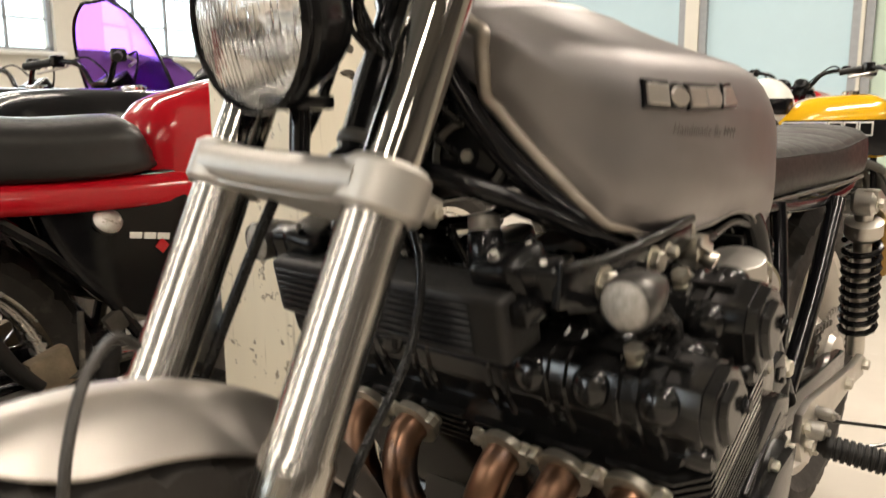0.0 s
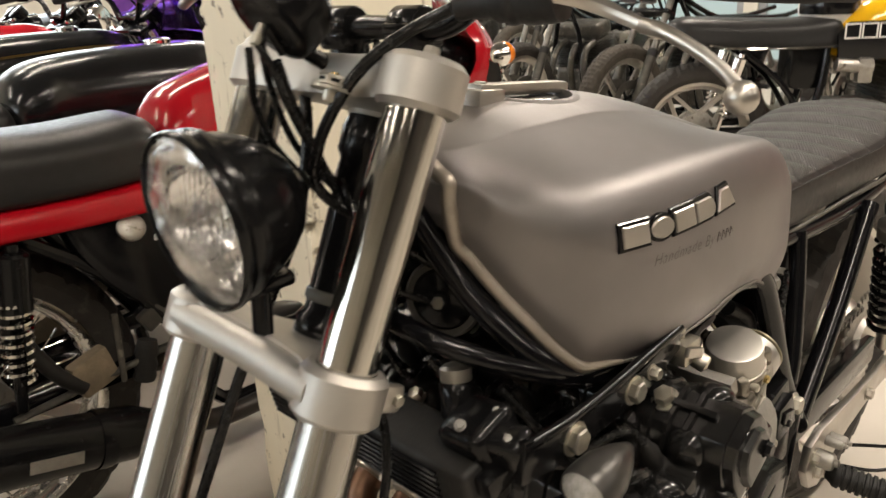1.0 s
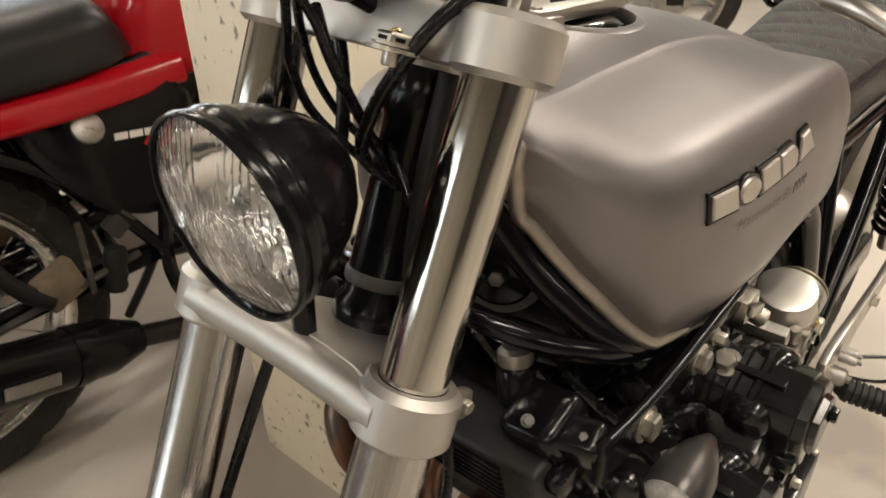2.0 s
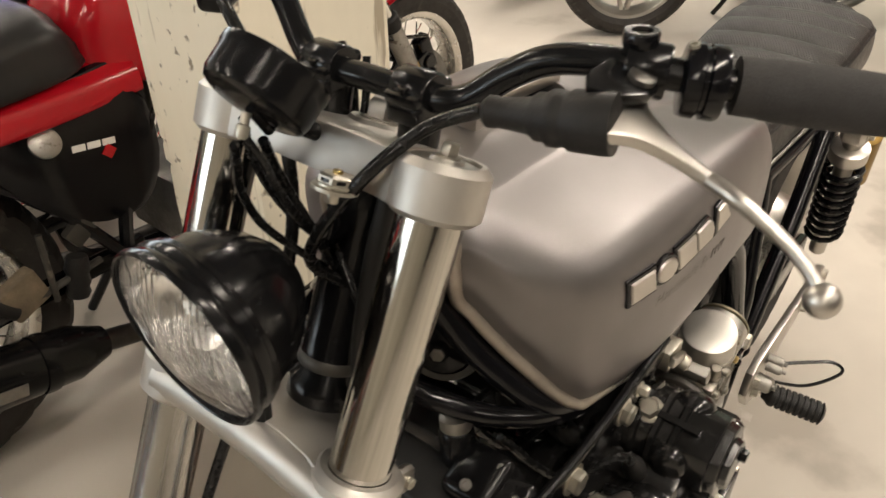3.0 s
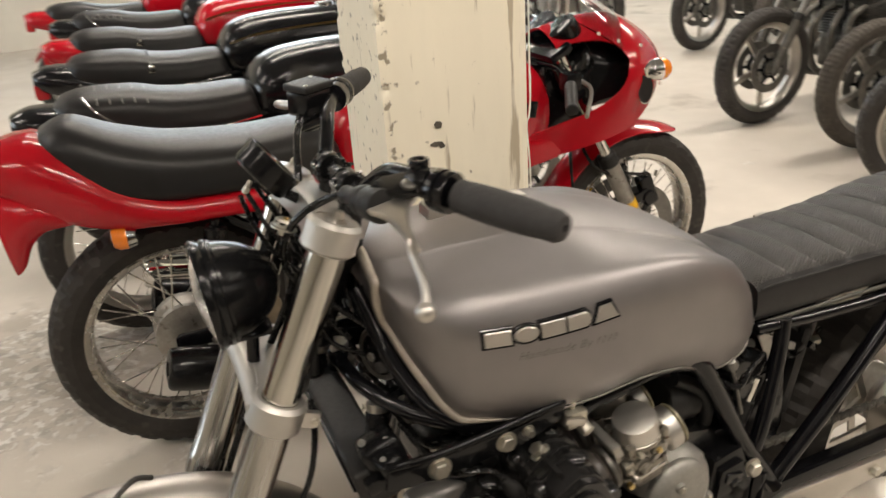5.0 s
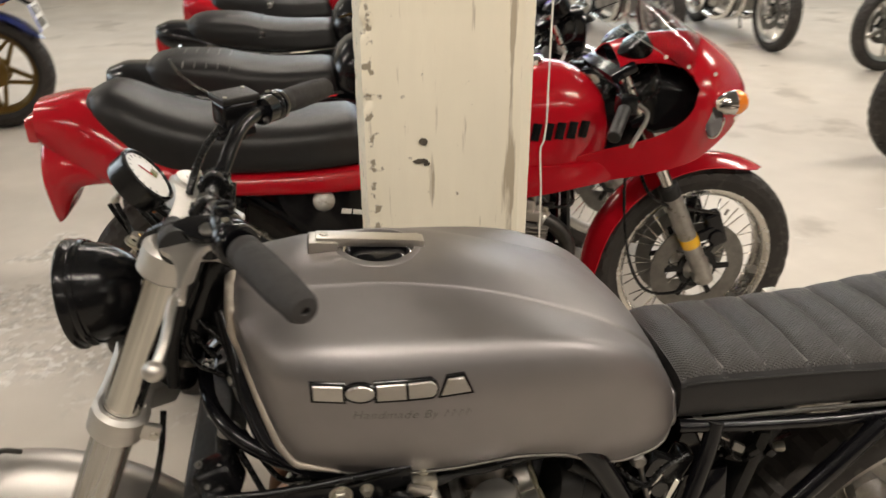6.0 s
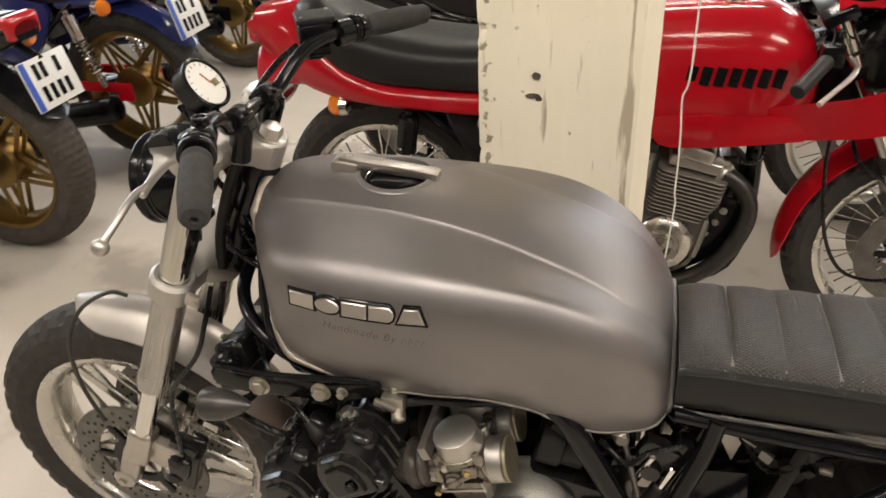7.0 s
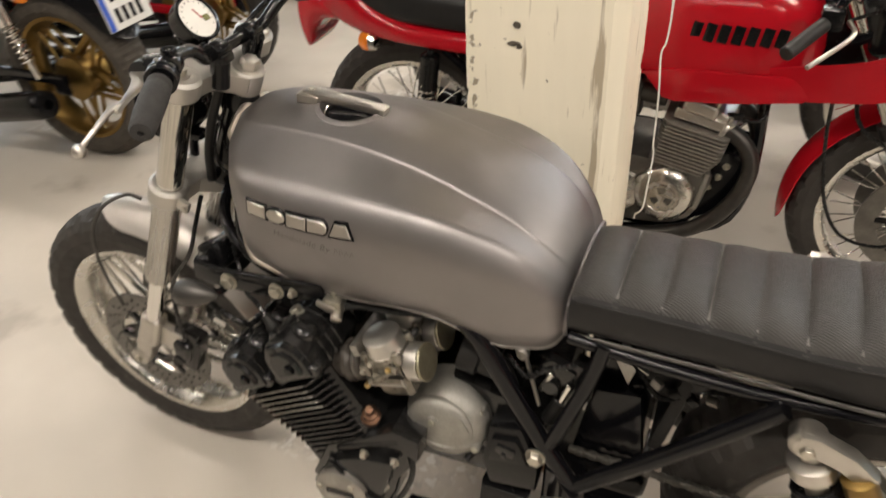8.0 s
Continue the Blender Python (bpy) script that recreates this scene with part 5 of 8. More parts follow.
horn = part("horn", lathe([(0.0, -0.012), (0.008, -0.012), (0.009, -0.006), (0.024, -0.004), (0.026, 0.0), (0.034, 0.001), (0.036, 0.006), (0.03, 0.02), (0.012, 0.03)], 32, towards((-0.162, -0.052, 0.762), (0.4, 0.2, 0.70)), caps=False), SATIN, hero, "round black horn with a dull metal rim")
part("horn_rim", lathe([(0.027, -0.002), (0.032, -0.0035), (0.0345, 0.0)], 32, towards((-0.162, -0.052, 0.762), (0.4, 0.2, 0.70)), caps=False), GREASE, horn)
part("horn_bolt", hexbolt((-0.170, -0.0555, 0.763), (-1, -0.45, 0.1), 0.006, 0.006), STEEL, horn)

# ---- engine of the grey motorcycle; cylinders lean forward ----
LEAN_M = pose(-0.046, 0, 0.600, 0, -30)  # origin in the head, local z up the cylinders
engine = part("engine_block", loft([[LEAN_M @ V(x + ox, y * half, z) for x, y in ((-0.085, -0.94), (-0.07, -1), (0.07, -1), (0.085, -0.94), (0.085, 0.94), (0.07, 1), (-0.07, 1), (-0.085, 0.94))] for ox, half, z in ((-0.012, 0.215, -0.25), (-0.014, 0.218, -0.066), (-0.008, 0.236, -0.056), (-0.004, 0.240, -0.045), (0.0, 0.236, -0.02))]), ENGINE, hero, "gloss black six-cylinder engine block")
for k in range(14):
    z = -0.064 - k * 0.0118
    w = 0.500 - 0.004 * k
    x0, x1 = -0.104 + 0.0012 * k, 0.066
    half_o = [(x0 + 0.018, -w / 2 + 0.004), (x1 - 0.018, -w / 2 + 0.004), (x1, -w / 2 + 0.024)]
    for c in (-0.147, -0.073, 0.0, 0.073, 0.147):
        half_o += [(x1, c - 0.010), (x1 - 0.016, c - 0.004), (x1 - 0.016, c + 0.004), (x1, c + 0.010)]
    half_o += [(x1, w / 2 - 0.024), (x1 - 0.018, w / 2 - 0.004), (x0 + 0.018, w / 2 - 0.004), (x0, w / 2 - 0.03)]
    for c in (0.147, 0.073, 0.0, -0.073, -0.147):
        half_o += [(x0, c + 0.010), (x0 + 0.016, c + 0.004), (x0 + 0.016, c - 0.004), (x0, c - 0.010)]
    fin = plate(half_o + [(x0, -w / 2 + 0.03)], 0.0032, LEAN_M @ Matrix.Translation((0, 0, z)), 0.0008)
    f_ = part("cooling_fin", fin, ENGINE, engine)
    if k < 5:
        for s in (-1, 1):
            part("bare_edge", box(x1 - x0 - 0.050, 0.0015, 0.0014, LEAN_M @ pose((x0 + x1) / 2, s * (w / 2 - 0.0036), z), 0.0005, 1), ALU, f_, "bare polished fin edge")


def cam_cover(x, z, half):
    """A faceted black cover with raised bands and stepped ends."""
    sec = [(-0.040, -0.040), (-0.041, -0.004), (-0.036, 0.016), (-0.020, 0.033), (0.020, 0.033), (0.036, 0.016), (0.041, -0.004), (0.040, -0.040)]
    soft_sec = []
    for i, p in enumerate(sec):
        for q, f in ((sec[i - 1], 0.10), (p, 0.0), (sec[(i + 1) % len(sec)], 0.10)):
            pull = 0.04 if f == 0.0 else 0.0  # corners a little blunted
            mid = ((sec[i - 1][0] + sec[(i + 1) % len(sec)][0]) / 2, (sec[i - 1][1] + sec[(i + 1) % len(sec)][1]) / 2)
            e = (p[0] + (q[0] - p[0]) * f, p[1] + (q[1] - p[1]) * f)
            soft_sec.append((e[0] + (mid[0] - e[0]) * pull, e[1] + (mid[1] - e[1]) * pull))
    stations = [(0.0, 0.50), (0.0008, 0.56), (0.006, 0.60), (0.0068, 0.80), (0.0078, 0.84), (0.016, 0.88), (0.0168, 0.94), (0.030, 0.96)]
    for c in (0.052, 0.070, 0.088, 0.140, 0.158, 0.205, 0.223):
        stations += [(c - 0.0042, 0.97), (c - 0.0022, 1.05), (c + 0.0022, 1.05), (c + 0.0042, 0.97)]
    stations += [(half * 2 - d, k) for d, k in stations[::-1]]
    rings = []
    for d, k in stations:
        rings.append([LEAN_M @ V(x + a * k, d - half, z + (b + 0.004) * k - 0.004) for a, b in soft_sec])
    return loft(rings)


for x in (-0.050, 0.050):
    cov = part("cam_cover", cam_cover(x, -0.010, 0.262), ENGINE, engine, "gloss black cam cover with raised bands", 16)
    for s in (-1, 1):
        part("spine", box(0.007, 0.17, 0.006, LEAN_M @ pose(x + 0.002, s * 0.145, 0.0245), 0.002), ENGINE, cov)
        for yy, r_ in ((0.180, 0.010), (0.060, 0.008)):
            dome_b = LEAN_M @ V(x + 0.002, s * yy, 0.024)
            part("cover_bolt", hexbolt(dome_b, LEAN_M.to_3x3() @ V(0, 0, 1), r_, 0.009), STEEL, cov, "zinc-plated cover bolt")
        for yy in (0.088, 0.150, 0.212):
            for q in (-1, 1):
                part("cover_bulge", lathe([(0.019, -0.012), (0.0185, 0.002), (0.015, 0.007), (0.009, 0.010), (0.0, 0.011)], 22, towards(LEAN_M @ V(x + q * 0.030, s * yy, 0.008), LEAN_M @ V(x + q * 0.082, s * yy, 0.048)), caps=False), ENGINE, cov)
        for a in (-50, 90, 230):
            an = radians(a)
            part("plug_screw", hexbolt(LEAN_M @ V(x + 0.031 * math.cos(an), s * 0.250, -0.014 + 0.026 * math.sin(an)), (0, s, 0), 0.0048, 0.006), SATIN, cov)
        part("end_bolt", hexbolt(LEAN_M @ V(x + 0.012, s * 0.262, -0.020), (0, s, 0), 0.0068, 0.006), SATIN, cov)
        for q in (-0.034, 0.034):
            part("end_lobe", lathe([(0.012, 0.0), (0.012, 0.016), (0.009, 0.02)], 16, towards(LEAN_M @ V(x + q, s * 0.232, -0.040), LEAN_M @ V(x + q, s * 1.0, -0.040))), ENGINE, cov)
part("head_bridge", box(0.03, 0.46, 0.03, LEAN_M @ pose(0, 0, -0.012), 0.01), ENGINE, engine)
for y in (-0.19, -0.12, -0.05, 0.05, 0.12, 0.19):
    part("plug_boot", lathe([(0.010, -0.01), (0.011, 0.02), (0.008, 0.026), (0.005, 0.04)], 14, LEAN_M @ pose(-0.002, y, 0.0)), RUBBER, engine)
    part("spark_lead", tube([LEAN_M @ V(-0.002, y, 0.038), LEAN_M @ V(-0.01, y * 0.96, 0.062), LEAN_M @ V(-0.05, y * 0.8, 0.075), (-0.165, y * 0.6, 0.70)], 0.0038, 8), CABLE, engine)

# crankcase and covers
case_outline = [(-0.03, 0.30), (-0.015, 0.42), (0.06, 0.46), (0.14, 0.50), (0.22, 0.55), (0.31, 0.53), (0.35, 0.45), (0.345, 0.40), (0.30, 0.39), (0.255, 0.41), (0.165, 0.40), (0.135, 0.31), (0.10, 0.26), (0.0, 0.25)]
crank = part("crankcase", merge(plate(case_outline, 0.27, pose(0, 0, 0, 90), 0.012), plate([(-0.02, 0.28), (0.0, 0.44), (0.30, 0.46), (0.34, 0.40), (0.31, 0.29), (0.24, 0.25), (0.05, 0.245)], 0.13, pose(0, 0, 0, 90), 0.02)), ENGINE, engine, "black crankcase")
for s in (-1, 1):
    part("crank_cover", merge(plate([(-0.01, 0.33), (0.03, 0.415), (0.09, 0.452), (0.15, 0.495), (0.195, 0.485), (0.190, 0.44), (0.155, 0.385), (0.135, 0.31), (0.095, 0.262), (0.03, 0.27)], 0.095, pose(0, s * 0.1775, 0, 90), 0.008), plate([(0.005, 0.34), (0.045, 0.405), (0.10, 0.435), (0.160, 0.445), (0.145, 0.395), (0.125, 0.33), (0.10, 0.285), (0.04, 0.29)], 0.03, pose(0, s * 0.23, 0, 90), 0.006), rod((0.055, s * 0.225, 0.42), (0.16, s * 0.22, 0.475), 0.006, 10)), ENGINE, crank)
    for bx, bz in ((0.012, 0.335), (0.046, 0.408), (0.105, 0.438), (0.156, 0.440), (0.134, 0.372), (0.105, 0.292)):
        part("case_bolt", hexbolt((bx, s * 0.236, bz), (0, s, 0), 0.0062, 0.007), SATIN if bx < 0.1 else STEEL, crank)
    part("oil_line", tube([(0.165, s * 0.215, 0.46), (0.182, s * 0.225, 0.43), (0.168, s * 0.225, 0.37), (0.135, s * 0.23, 0.31)], 0.005, 8), CABLE, crank)
    part("web", tube([(0.045, s * 0.248, 0.412), (0.10, s * 0.25, 0.36), (0.13, s * 0.247, 0.345)], 0.0035, 8), ENGINE, crank)
    cm = towards((0.062, s * 0.240, 0.345), (0.062, s * 2, 0.36))
    cc = part("timing_cover", lathe([(0.043, 0), (0.046, 0.003), (0.046, 0.014), (0.041, 0.018), (0.0, 0.019)], 40, cm, caps=False), ALU_DULL, crank, "round satin aluminium end cover with a plain plate")
    part("name_plate", box(0.05, 0.002, 0.010, pose(0.064, s * 0.2605, 0.352, 0, -6), 0.0004), SATIN, cc)
    for a in (50, 170, 290):
        part("cover_screw", hexbolt((0.062 + 0.037 * math.cos(radians(a)), s * 0.257, 0.345 + 0.037 * math.sin(radians(a))), (0, s, 0), 0.006, 0.005), STEEL, cc)
    gm = towards((0.212, s * 0.134, 0.478), (0.235, s * 0.97, 0.505)) @ Matrix.Diagonal((0.83, 0.83, 0.95, 1))
    gen = part("generator_cover", lathe([(0.080, -0.03), (0.082, 0.0), (0.082, 0.018), (0.077, 0.034), (0.066, 0.046), (0.046, 0.054), (0.0, 0.057)], 48, gm, caps=False), CASTING, crank, "round dull aluminium generator cover")
    for a, rr in ((30, 0.074), (112, 0.034), (205, 0.078), (262, 0.078), (335, 0.070)):
        at = gm @ Matrix.Translation((rr * math.cos(radians(a)), rr * math.sin(radians(a)), 0.006 if rr > 0.072 else 0.030 if rr > 0.05 else 0.045))
        lug = part("cover_lug", lathe([(0.0105, -0.012), (0.0095, 0.016), (0.0085, 0.02)], 16, at), CASTING, gen)
        part("socket_screw", lathe([(0.0058, 0.015), (0.0058, 0.0225), (0.0048, 0.0235), (0.0025, 0.0235), (0.0025, 0.021)], 12, at), STEEL, lug)
    part("cast_step", lathe([(0.066, 0.040), (0.0655, 0.0465), (0.0635, 0.050), (0.050, 0.0575), (0.0, 0.0605)], 40, gm @ pose(-0.004, 0.006, 0), caps=False), CASTING, gen)
    part("cast_band", plate([(0.024, 0.050), (0.043, 0.043), (0.056, 0.016), (0.051, -0.004), (0.040, 0.010), (0.032, 0.031)], 0.022, gm @ Matrix.Translation((0, 0, 0.045)), 0.006), CASTING, gen)
    part("cast_rib", tube([gm @ V(-0.066, -0.020, 0.040), gm @ V(-0.030, -0.030, 0.0555), gm @ V(0.010, -0.034, 0.0575), gm @ V(0.048, -0.026, 0.050), gm @ V(0.068, -0.016, 0.036)], 0.0036, 8, 5), CASTING, gen)
    part("cover_drain", rod((0.262, s * 0.150, 0.430), (0.25, s * 0.178, 0.418), 0.006, 10), SATIN, gen)
    side = part("side_case", merge(plate([(0.285, 0.50), (0.335, 0.51), (0.362, 0.44), (0.36, 0.38), (0.285, 0.37), (0.272, 0.42)], 0.05, pose(0, s * 0.142, 0, 90), 0.006), plate([(0.292, 0.485), (0.330, 0.492), (0.348, 0.445), (0.286, 0.435)], 0.012, pose(0, s * 0.170, 0, 90), 0.003), plate([(0.27, 0.36), (0.35, 0.36), (0.33, 0.25), (0.26, 0.26)], 0.06, pose(0, s * 0.14, 0, 90), 0.012)), SATIN, crank, "black plastic side box")
    part("clip", merge(box(0.03, 0.005, 0.016, pose(0.314, s * 0.1775, 0.468, 0, 12), 0.002), box(0.008, 0.008, 0.008, pose(0.312, s * 0.179, 0.46, 0, 12), 0.002)), ENGINE, side)
    # rods, levers and pipes between the engine and the seat tube
    part("tank_stay", merge(rod((0.327, s * 0.135, 0.637), (0.352, s * 0.14, 0.545), 0.0035, 10), lathe([(0.008, 0.0), (0.0095, 0.003), (0.0095, 0.014), (0.007, 0.016)], 14, towards((0.326, s * 0.135, 0.63), (0.32, s * 0.135, 0.655)))), GREYCAST, hero, "thin plated stay rod")
    clamp = part("pipe_clamp", merge(box(0.05, 0.02, 0.035, pose(0.372, s * 0.115, 0.60, 0, 25), 0.005), box(0.022, 0.03, 0.07, pose(0.395, s * 0.105, 0.585, 0, 20), 0.006), box(0.08, 0.02, 0.03, pose(0.345, s * 0.10, 0.565, 0, -25), 0.006), lathe([(0.012, -0.012), (0.012, 0.012)], 14, pose(0.365, s * 0.12, 0.575) @ SIDE)), ENGINE, hero, "black clutter of clamps below the tank")
    part("chrome_pipe", rod((0.380, s * 0.122, 0.545), (0.394, s * 0.122, 0.585), 0.0085), CHROME, clamp)
    part("rubber_sleeve", rod((0.362, s * 0.122, 0.50), (0.381, s * 0.122, 0.548), 0.0115), RUBBER, clamp)
    part("polished_rod", rod((0.350, s * 0.125, 0.562), (0.366, s * 0.125, 0.60), 0.005), CHROME, clamp)
    part("wire_loop", tube([(0.30, s * 0.13, 0.62), (0.335, s * 0.145, 0.60), (0.36, s * 0.14, 0.62), (0.40, s * 0.125, 0.625)], 0.004, 8), CABLE, clamp)
    part("hose", tube([(0.24, s * 0.12, 0.63), (0.285, s * 0.125, 0.60), (0.305, s * 0.12, 0.55), (0.30, s * 0.11, 0.50)], 0.010, 10), RUBBER, hero)
    part("air_duct", lathe([(0.034, 0.0), (0.036, 0.004), (0.036, 0.03), (0.031, 0.034), (0.031, 0.06)], 28, towards((0.222, s * 0.105, 0.590), (0.33, s * 0.10, 0.565))), RUBBER, hero)

# carburettors, six side by side
CARB_Y = (-0.176, -0.106, -0.036, 0.036, 0.106, 0.176)
BRIGHT = mat("bright_satin_alloy", (0.54, 0.522, 0.486), 0.40, 1.0, 0.06, 20, 0.06, 0.03, 300)
CARB = mat("stained_carburettor_alloy", (0.30, 0.28, 0.245), 0.4, 1.0, 0.25, 45, 0.12, 0.3, 260, stain=(0.12, 0.10, 0.08), stain_at=0.58)
OLIVE = mat("tarnished_olive_plate", (0.34, 0.31, 0.22), 0.42, 0.85, 0.15, 60, 0.08)
for k, y in enumerate(CARB_Y):
    C = pose(0.130, y, 0.592, 5 if y < 0 else -5, -16)  # the bore runs along local x, up towards the rear
    q = -1 if y <= 0 else 1
    lumps = [lathe([(0.022, -0.046), (0.024, -0.042), (0.021, -0.030), (0.021, 0.026), (0.024, 0.030), (0.024, 0.036)], 26, C @ pose(0, 0, 0, 0, 90)), box(0.052, 0.046, 0.034, C @ pose(0.004, 0, 0.012), 0.009, 3),
             lathe([(0.028, 0.020), (0.0318, 0.023), (0.0318, 0.030), (0.028, 0.032)], 32, C @ pose(0.011, 0, 0))]
    for dx, dy in ((-0.026, 0.022), (0.026, 0.022), (-0.026, -0.022), (0.026, -0.022)):
        lumps.append(lathe([(0.0062, 0.018), (0.0062, 0.034), (0.005, 0.036)], 10, C @ pose(0.011 + dx, dy, 0)))
    lumps += [box(0.016, 0.014, 0.022, C @ pose(-0.024, q * 0.022, 0.004), 0.004), box(0.020, 0.010, 0.016, C @ pose(0.022, q * 0.025, 0.010, 0, 20), 0.003), lathe([(0.0085, 0), (0.0085, 0.010), (0.006, 0.013)], 14, towards(C @ V(-0.002, q * 0.020, -0.008), C @ V(-0.002, q * 1.0, -0.008))), lathe([(0.006, 0), (0.006, 0.013), (0.004, 0.016)], 12, towards(C @ V(-0.020, q * 0.018, -0.014), C @ V(-0.03, q * 1.0, -0.10))),
              tube([C @ V(-0.034, q * 0.018, -0.020), C @ V(-0.016, q * 0.030, -0.012), C @ V(0.012, q * 0.030, 0.002), C @ V(0.030, q * 0.026, 0.006)], 0.0036, 8)]
    c = part("carburettor", merge(*lumps), CARB, hero, "dull aluminium carburettor")
    part("float_bowl", merge(loft([[C @ V(0.004 + 0.004 * (z < -0.05) + a_ * k_, b_ * k_, z) for a_, b_ in ((-0.028, -0.016), (-0.022, -0.023), (0.024, -0.023), (0.032, -0.014), (0.032, 0.014), (0.024, 0.023), (-0.022, 0.023), (-0.028, 0.016))] for z, k_ in ((-0.016, 1.0), (-0.022, 1.08), (-0.026, 1.08), (-0.0265, 0.96), (-0.046, 0.90), (-0.056, 0.74), (-0.058, 0.60))]), lathe([(0.008, -0.066), (0.009, -0.062), (0.009, -0.054)], 14, C @ pose(0.006, 0, 0))), CARB, c, "stained aluminium float bowl", 24)
    part("dome", lathe([(0.0300, 0.030), (0.0302, 0.033), (0.0290, 0.036), (0.0286, 0.052), (0.0278, 0.0545), (0.0255, 0.0556), (0.0, 0.056)], 44, C @ pose(0.011, 0, 0), caps=False), BRIGHT, c, "smooth satin dome cap")
    m_b = C @ pose(0.036, 0, 0, 0, 90)
    part("bell_mouth", lathe([(0.0215, -0.004), (0.022, 0.003), (0.0265, 0.006), (0.0290, 0.008), (0.0290, 0.026), (0.0276, 0.0272), (0.024, 0.0272), (0.0235, 0.020)], 36, m_b), BRIGHT, c, "polished intake bell mouth")
    part("end_cap", lathe([(0.0, 0.0335), (0.022, 0.0335), (0.0275, 0.0330), (0.0288, 0.0315), (0.0288, 0.0295), (0.025, 0.029), (0.024, 0.024)], 36, m_b, caps=False), OLIVE, c, "tarnished plate over the bell mouth")
    ir = C @ pose(-0.040, 0, 0, 0, -90)
    ru = part("intake_rubber", lathe([(0.022, -0.006), (0.027, -0.004), (0.030, 0.0), (0.030, 0.007), (0.026, 0.0095), (0.029, 0.012), (0.033, 0.016), (0.033, 0.023), (0.027, 0.027), (0.026, 0.07)], 30, ir), mat("greasy_intake_rubber", (0.045, 0.038, 0.032), 0.4, 0, 0.25, 60, 0.1, 0.2, 200), c)
    part("clamp_band", lathe([(0.0302, 0.001), (0.0310, 0.0015), (0.0310, 0.006), (0.0302, 0.0065)], 30, ir, caps=False), GREYCAST, ru)
    if k in (0, 5):
        for dx, dz, ma in ((-0.026, 0.006, STEEL), (0.020, 0.012, BRASS), (-0.030, -0.022, BRASS), (-0.006, 0.022, STEEL)):
            part("jet_screw", lathe([(0.0045, 0), (0.0045, 0.007), (0.0028, 0.0085)], 12, towards(C @ V(dx, q * 0.026, dz), C @ V(dx, q * 1.0, dz))), ma, c)
        part("link_lever", merge(rod(C @ V(0.030, q * 0.026, -0.012), C @ V(0.031, q * 0.026, -0.030), 0.0018, 8), box(0.058, 0.004, 0.004, C @ pose(0.004, q * 0.0255, -0.0255), 0.001)), BRIGHT, c)
        part("side_boss", lathe([(0.0125, 0.0), (0.0125, 0.004), (0.0095, 0.006), (0.0095, 0.009), (0.005, 0.010), (0.004, 0.007)], 20, towards(C @ V(-0.004, q * 0.021, -0.006), C @ V(-0.004, q * 1.0, -0.006))), CARB, c)
for y0, y1 in zip(CARB_Y, CARB_Y[1:]):
    part("fuel_pipe", tube([(0.155, y0 + 0.02, 0.622), (0.162, (y0 + y1) / 2, 0.630), (0.155, y1 - 0.02, 0.622)], 0.005, 8), RUBBER, hero)
part("carb_rail", box(0.012, 0.40, 0.02, pose(0.090, 0, 0.618, 0, -23), 0.002), ALU_DULL, hero)
tap = part("fuel_tap", merge(box(0.03, 0.022, 0.024, pose(0.045, -0.165, 0.668), 0.004), lathe([(0.006, 0.0), (0.006, 0.03)], 12, pose(0.045, -0.16, 0.66)), lathe([(0.008, 0), (0.009, 0.003), (0.009, 0.014), (0.006, 0.016)], 14, towards((0.052, -0.172, 0.66), (0.06, -0.2, 0.645)))), STEEL, hero, "zinc-plated fuel tap")
part("tap_lever", box(0.03, 0.006, 0.01, pose(0.038, -0.18, 0.672, 0, 20), 0.002), ALU, tap)
part("fuel_hose", tube([(0.06, -0.16, 0.663), (0.09, -0.155, 0.668), (0.13, -0.15, 0.667), (0.16, -0.13, 0.655)], 0.006, 8), RUBBER, hero)
part("spark_plug", lathe([(0.012, -0.006), (0.0165, -0.002), (0.0165, 0.006), (0.012, 0.009), (0.012, 0.016), (0.007, 0.019), (0.006, 0.03)], 12, pose(0.103, -0.20, 0.485, 20, 10)), COPPER, engine)

# oil cooler across the front, and the exhaust headers
COOL_M = pose(-0.205, 0, 0.640, 0, -12)
cooler = part("oil_cooler", box(0.05, 0.275, 0.056, COOL_M, 0.007, 3), RUBBER, hero, "black finned oil cooler")
part("mounting_tab", box(0.03, 0.02, 0.02, COOL_M @ pose(0, -0.143, 0.012), 0.005), SATIN, cooler)
fin0 = part("cooler_fin", box(0.004, 0.235, 0.0022, None, 0.0007, 1), SATIN, cooler)
fin0.matrix_basis = COOL_M @ pose(-0.0265, 0.01, -0.019)
for z in np.linspace(-0.0125, 0.0195, 6):
    again(fin0, COOL_M @ pose(-0.0265, 0.01, float(z)), cooler)
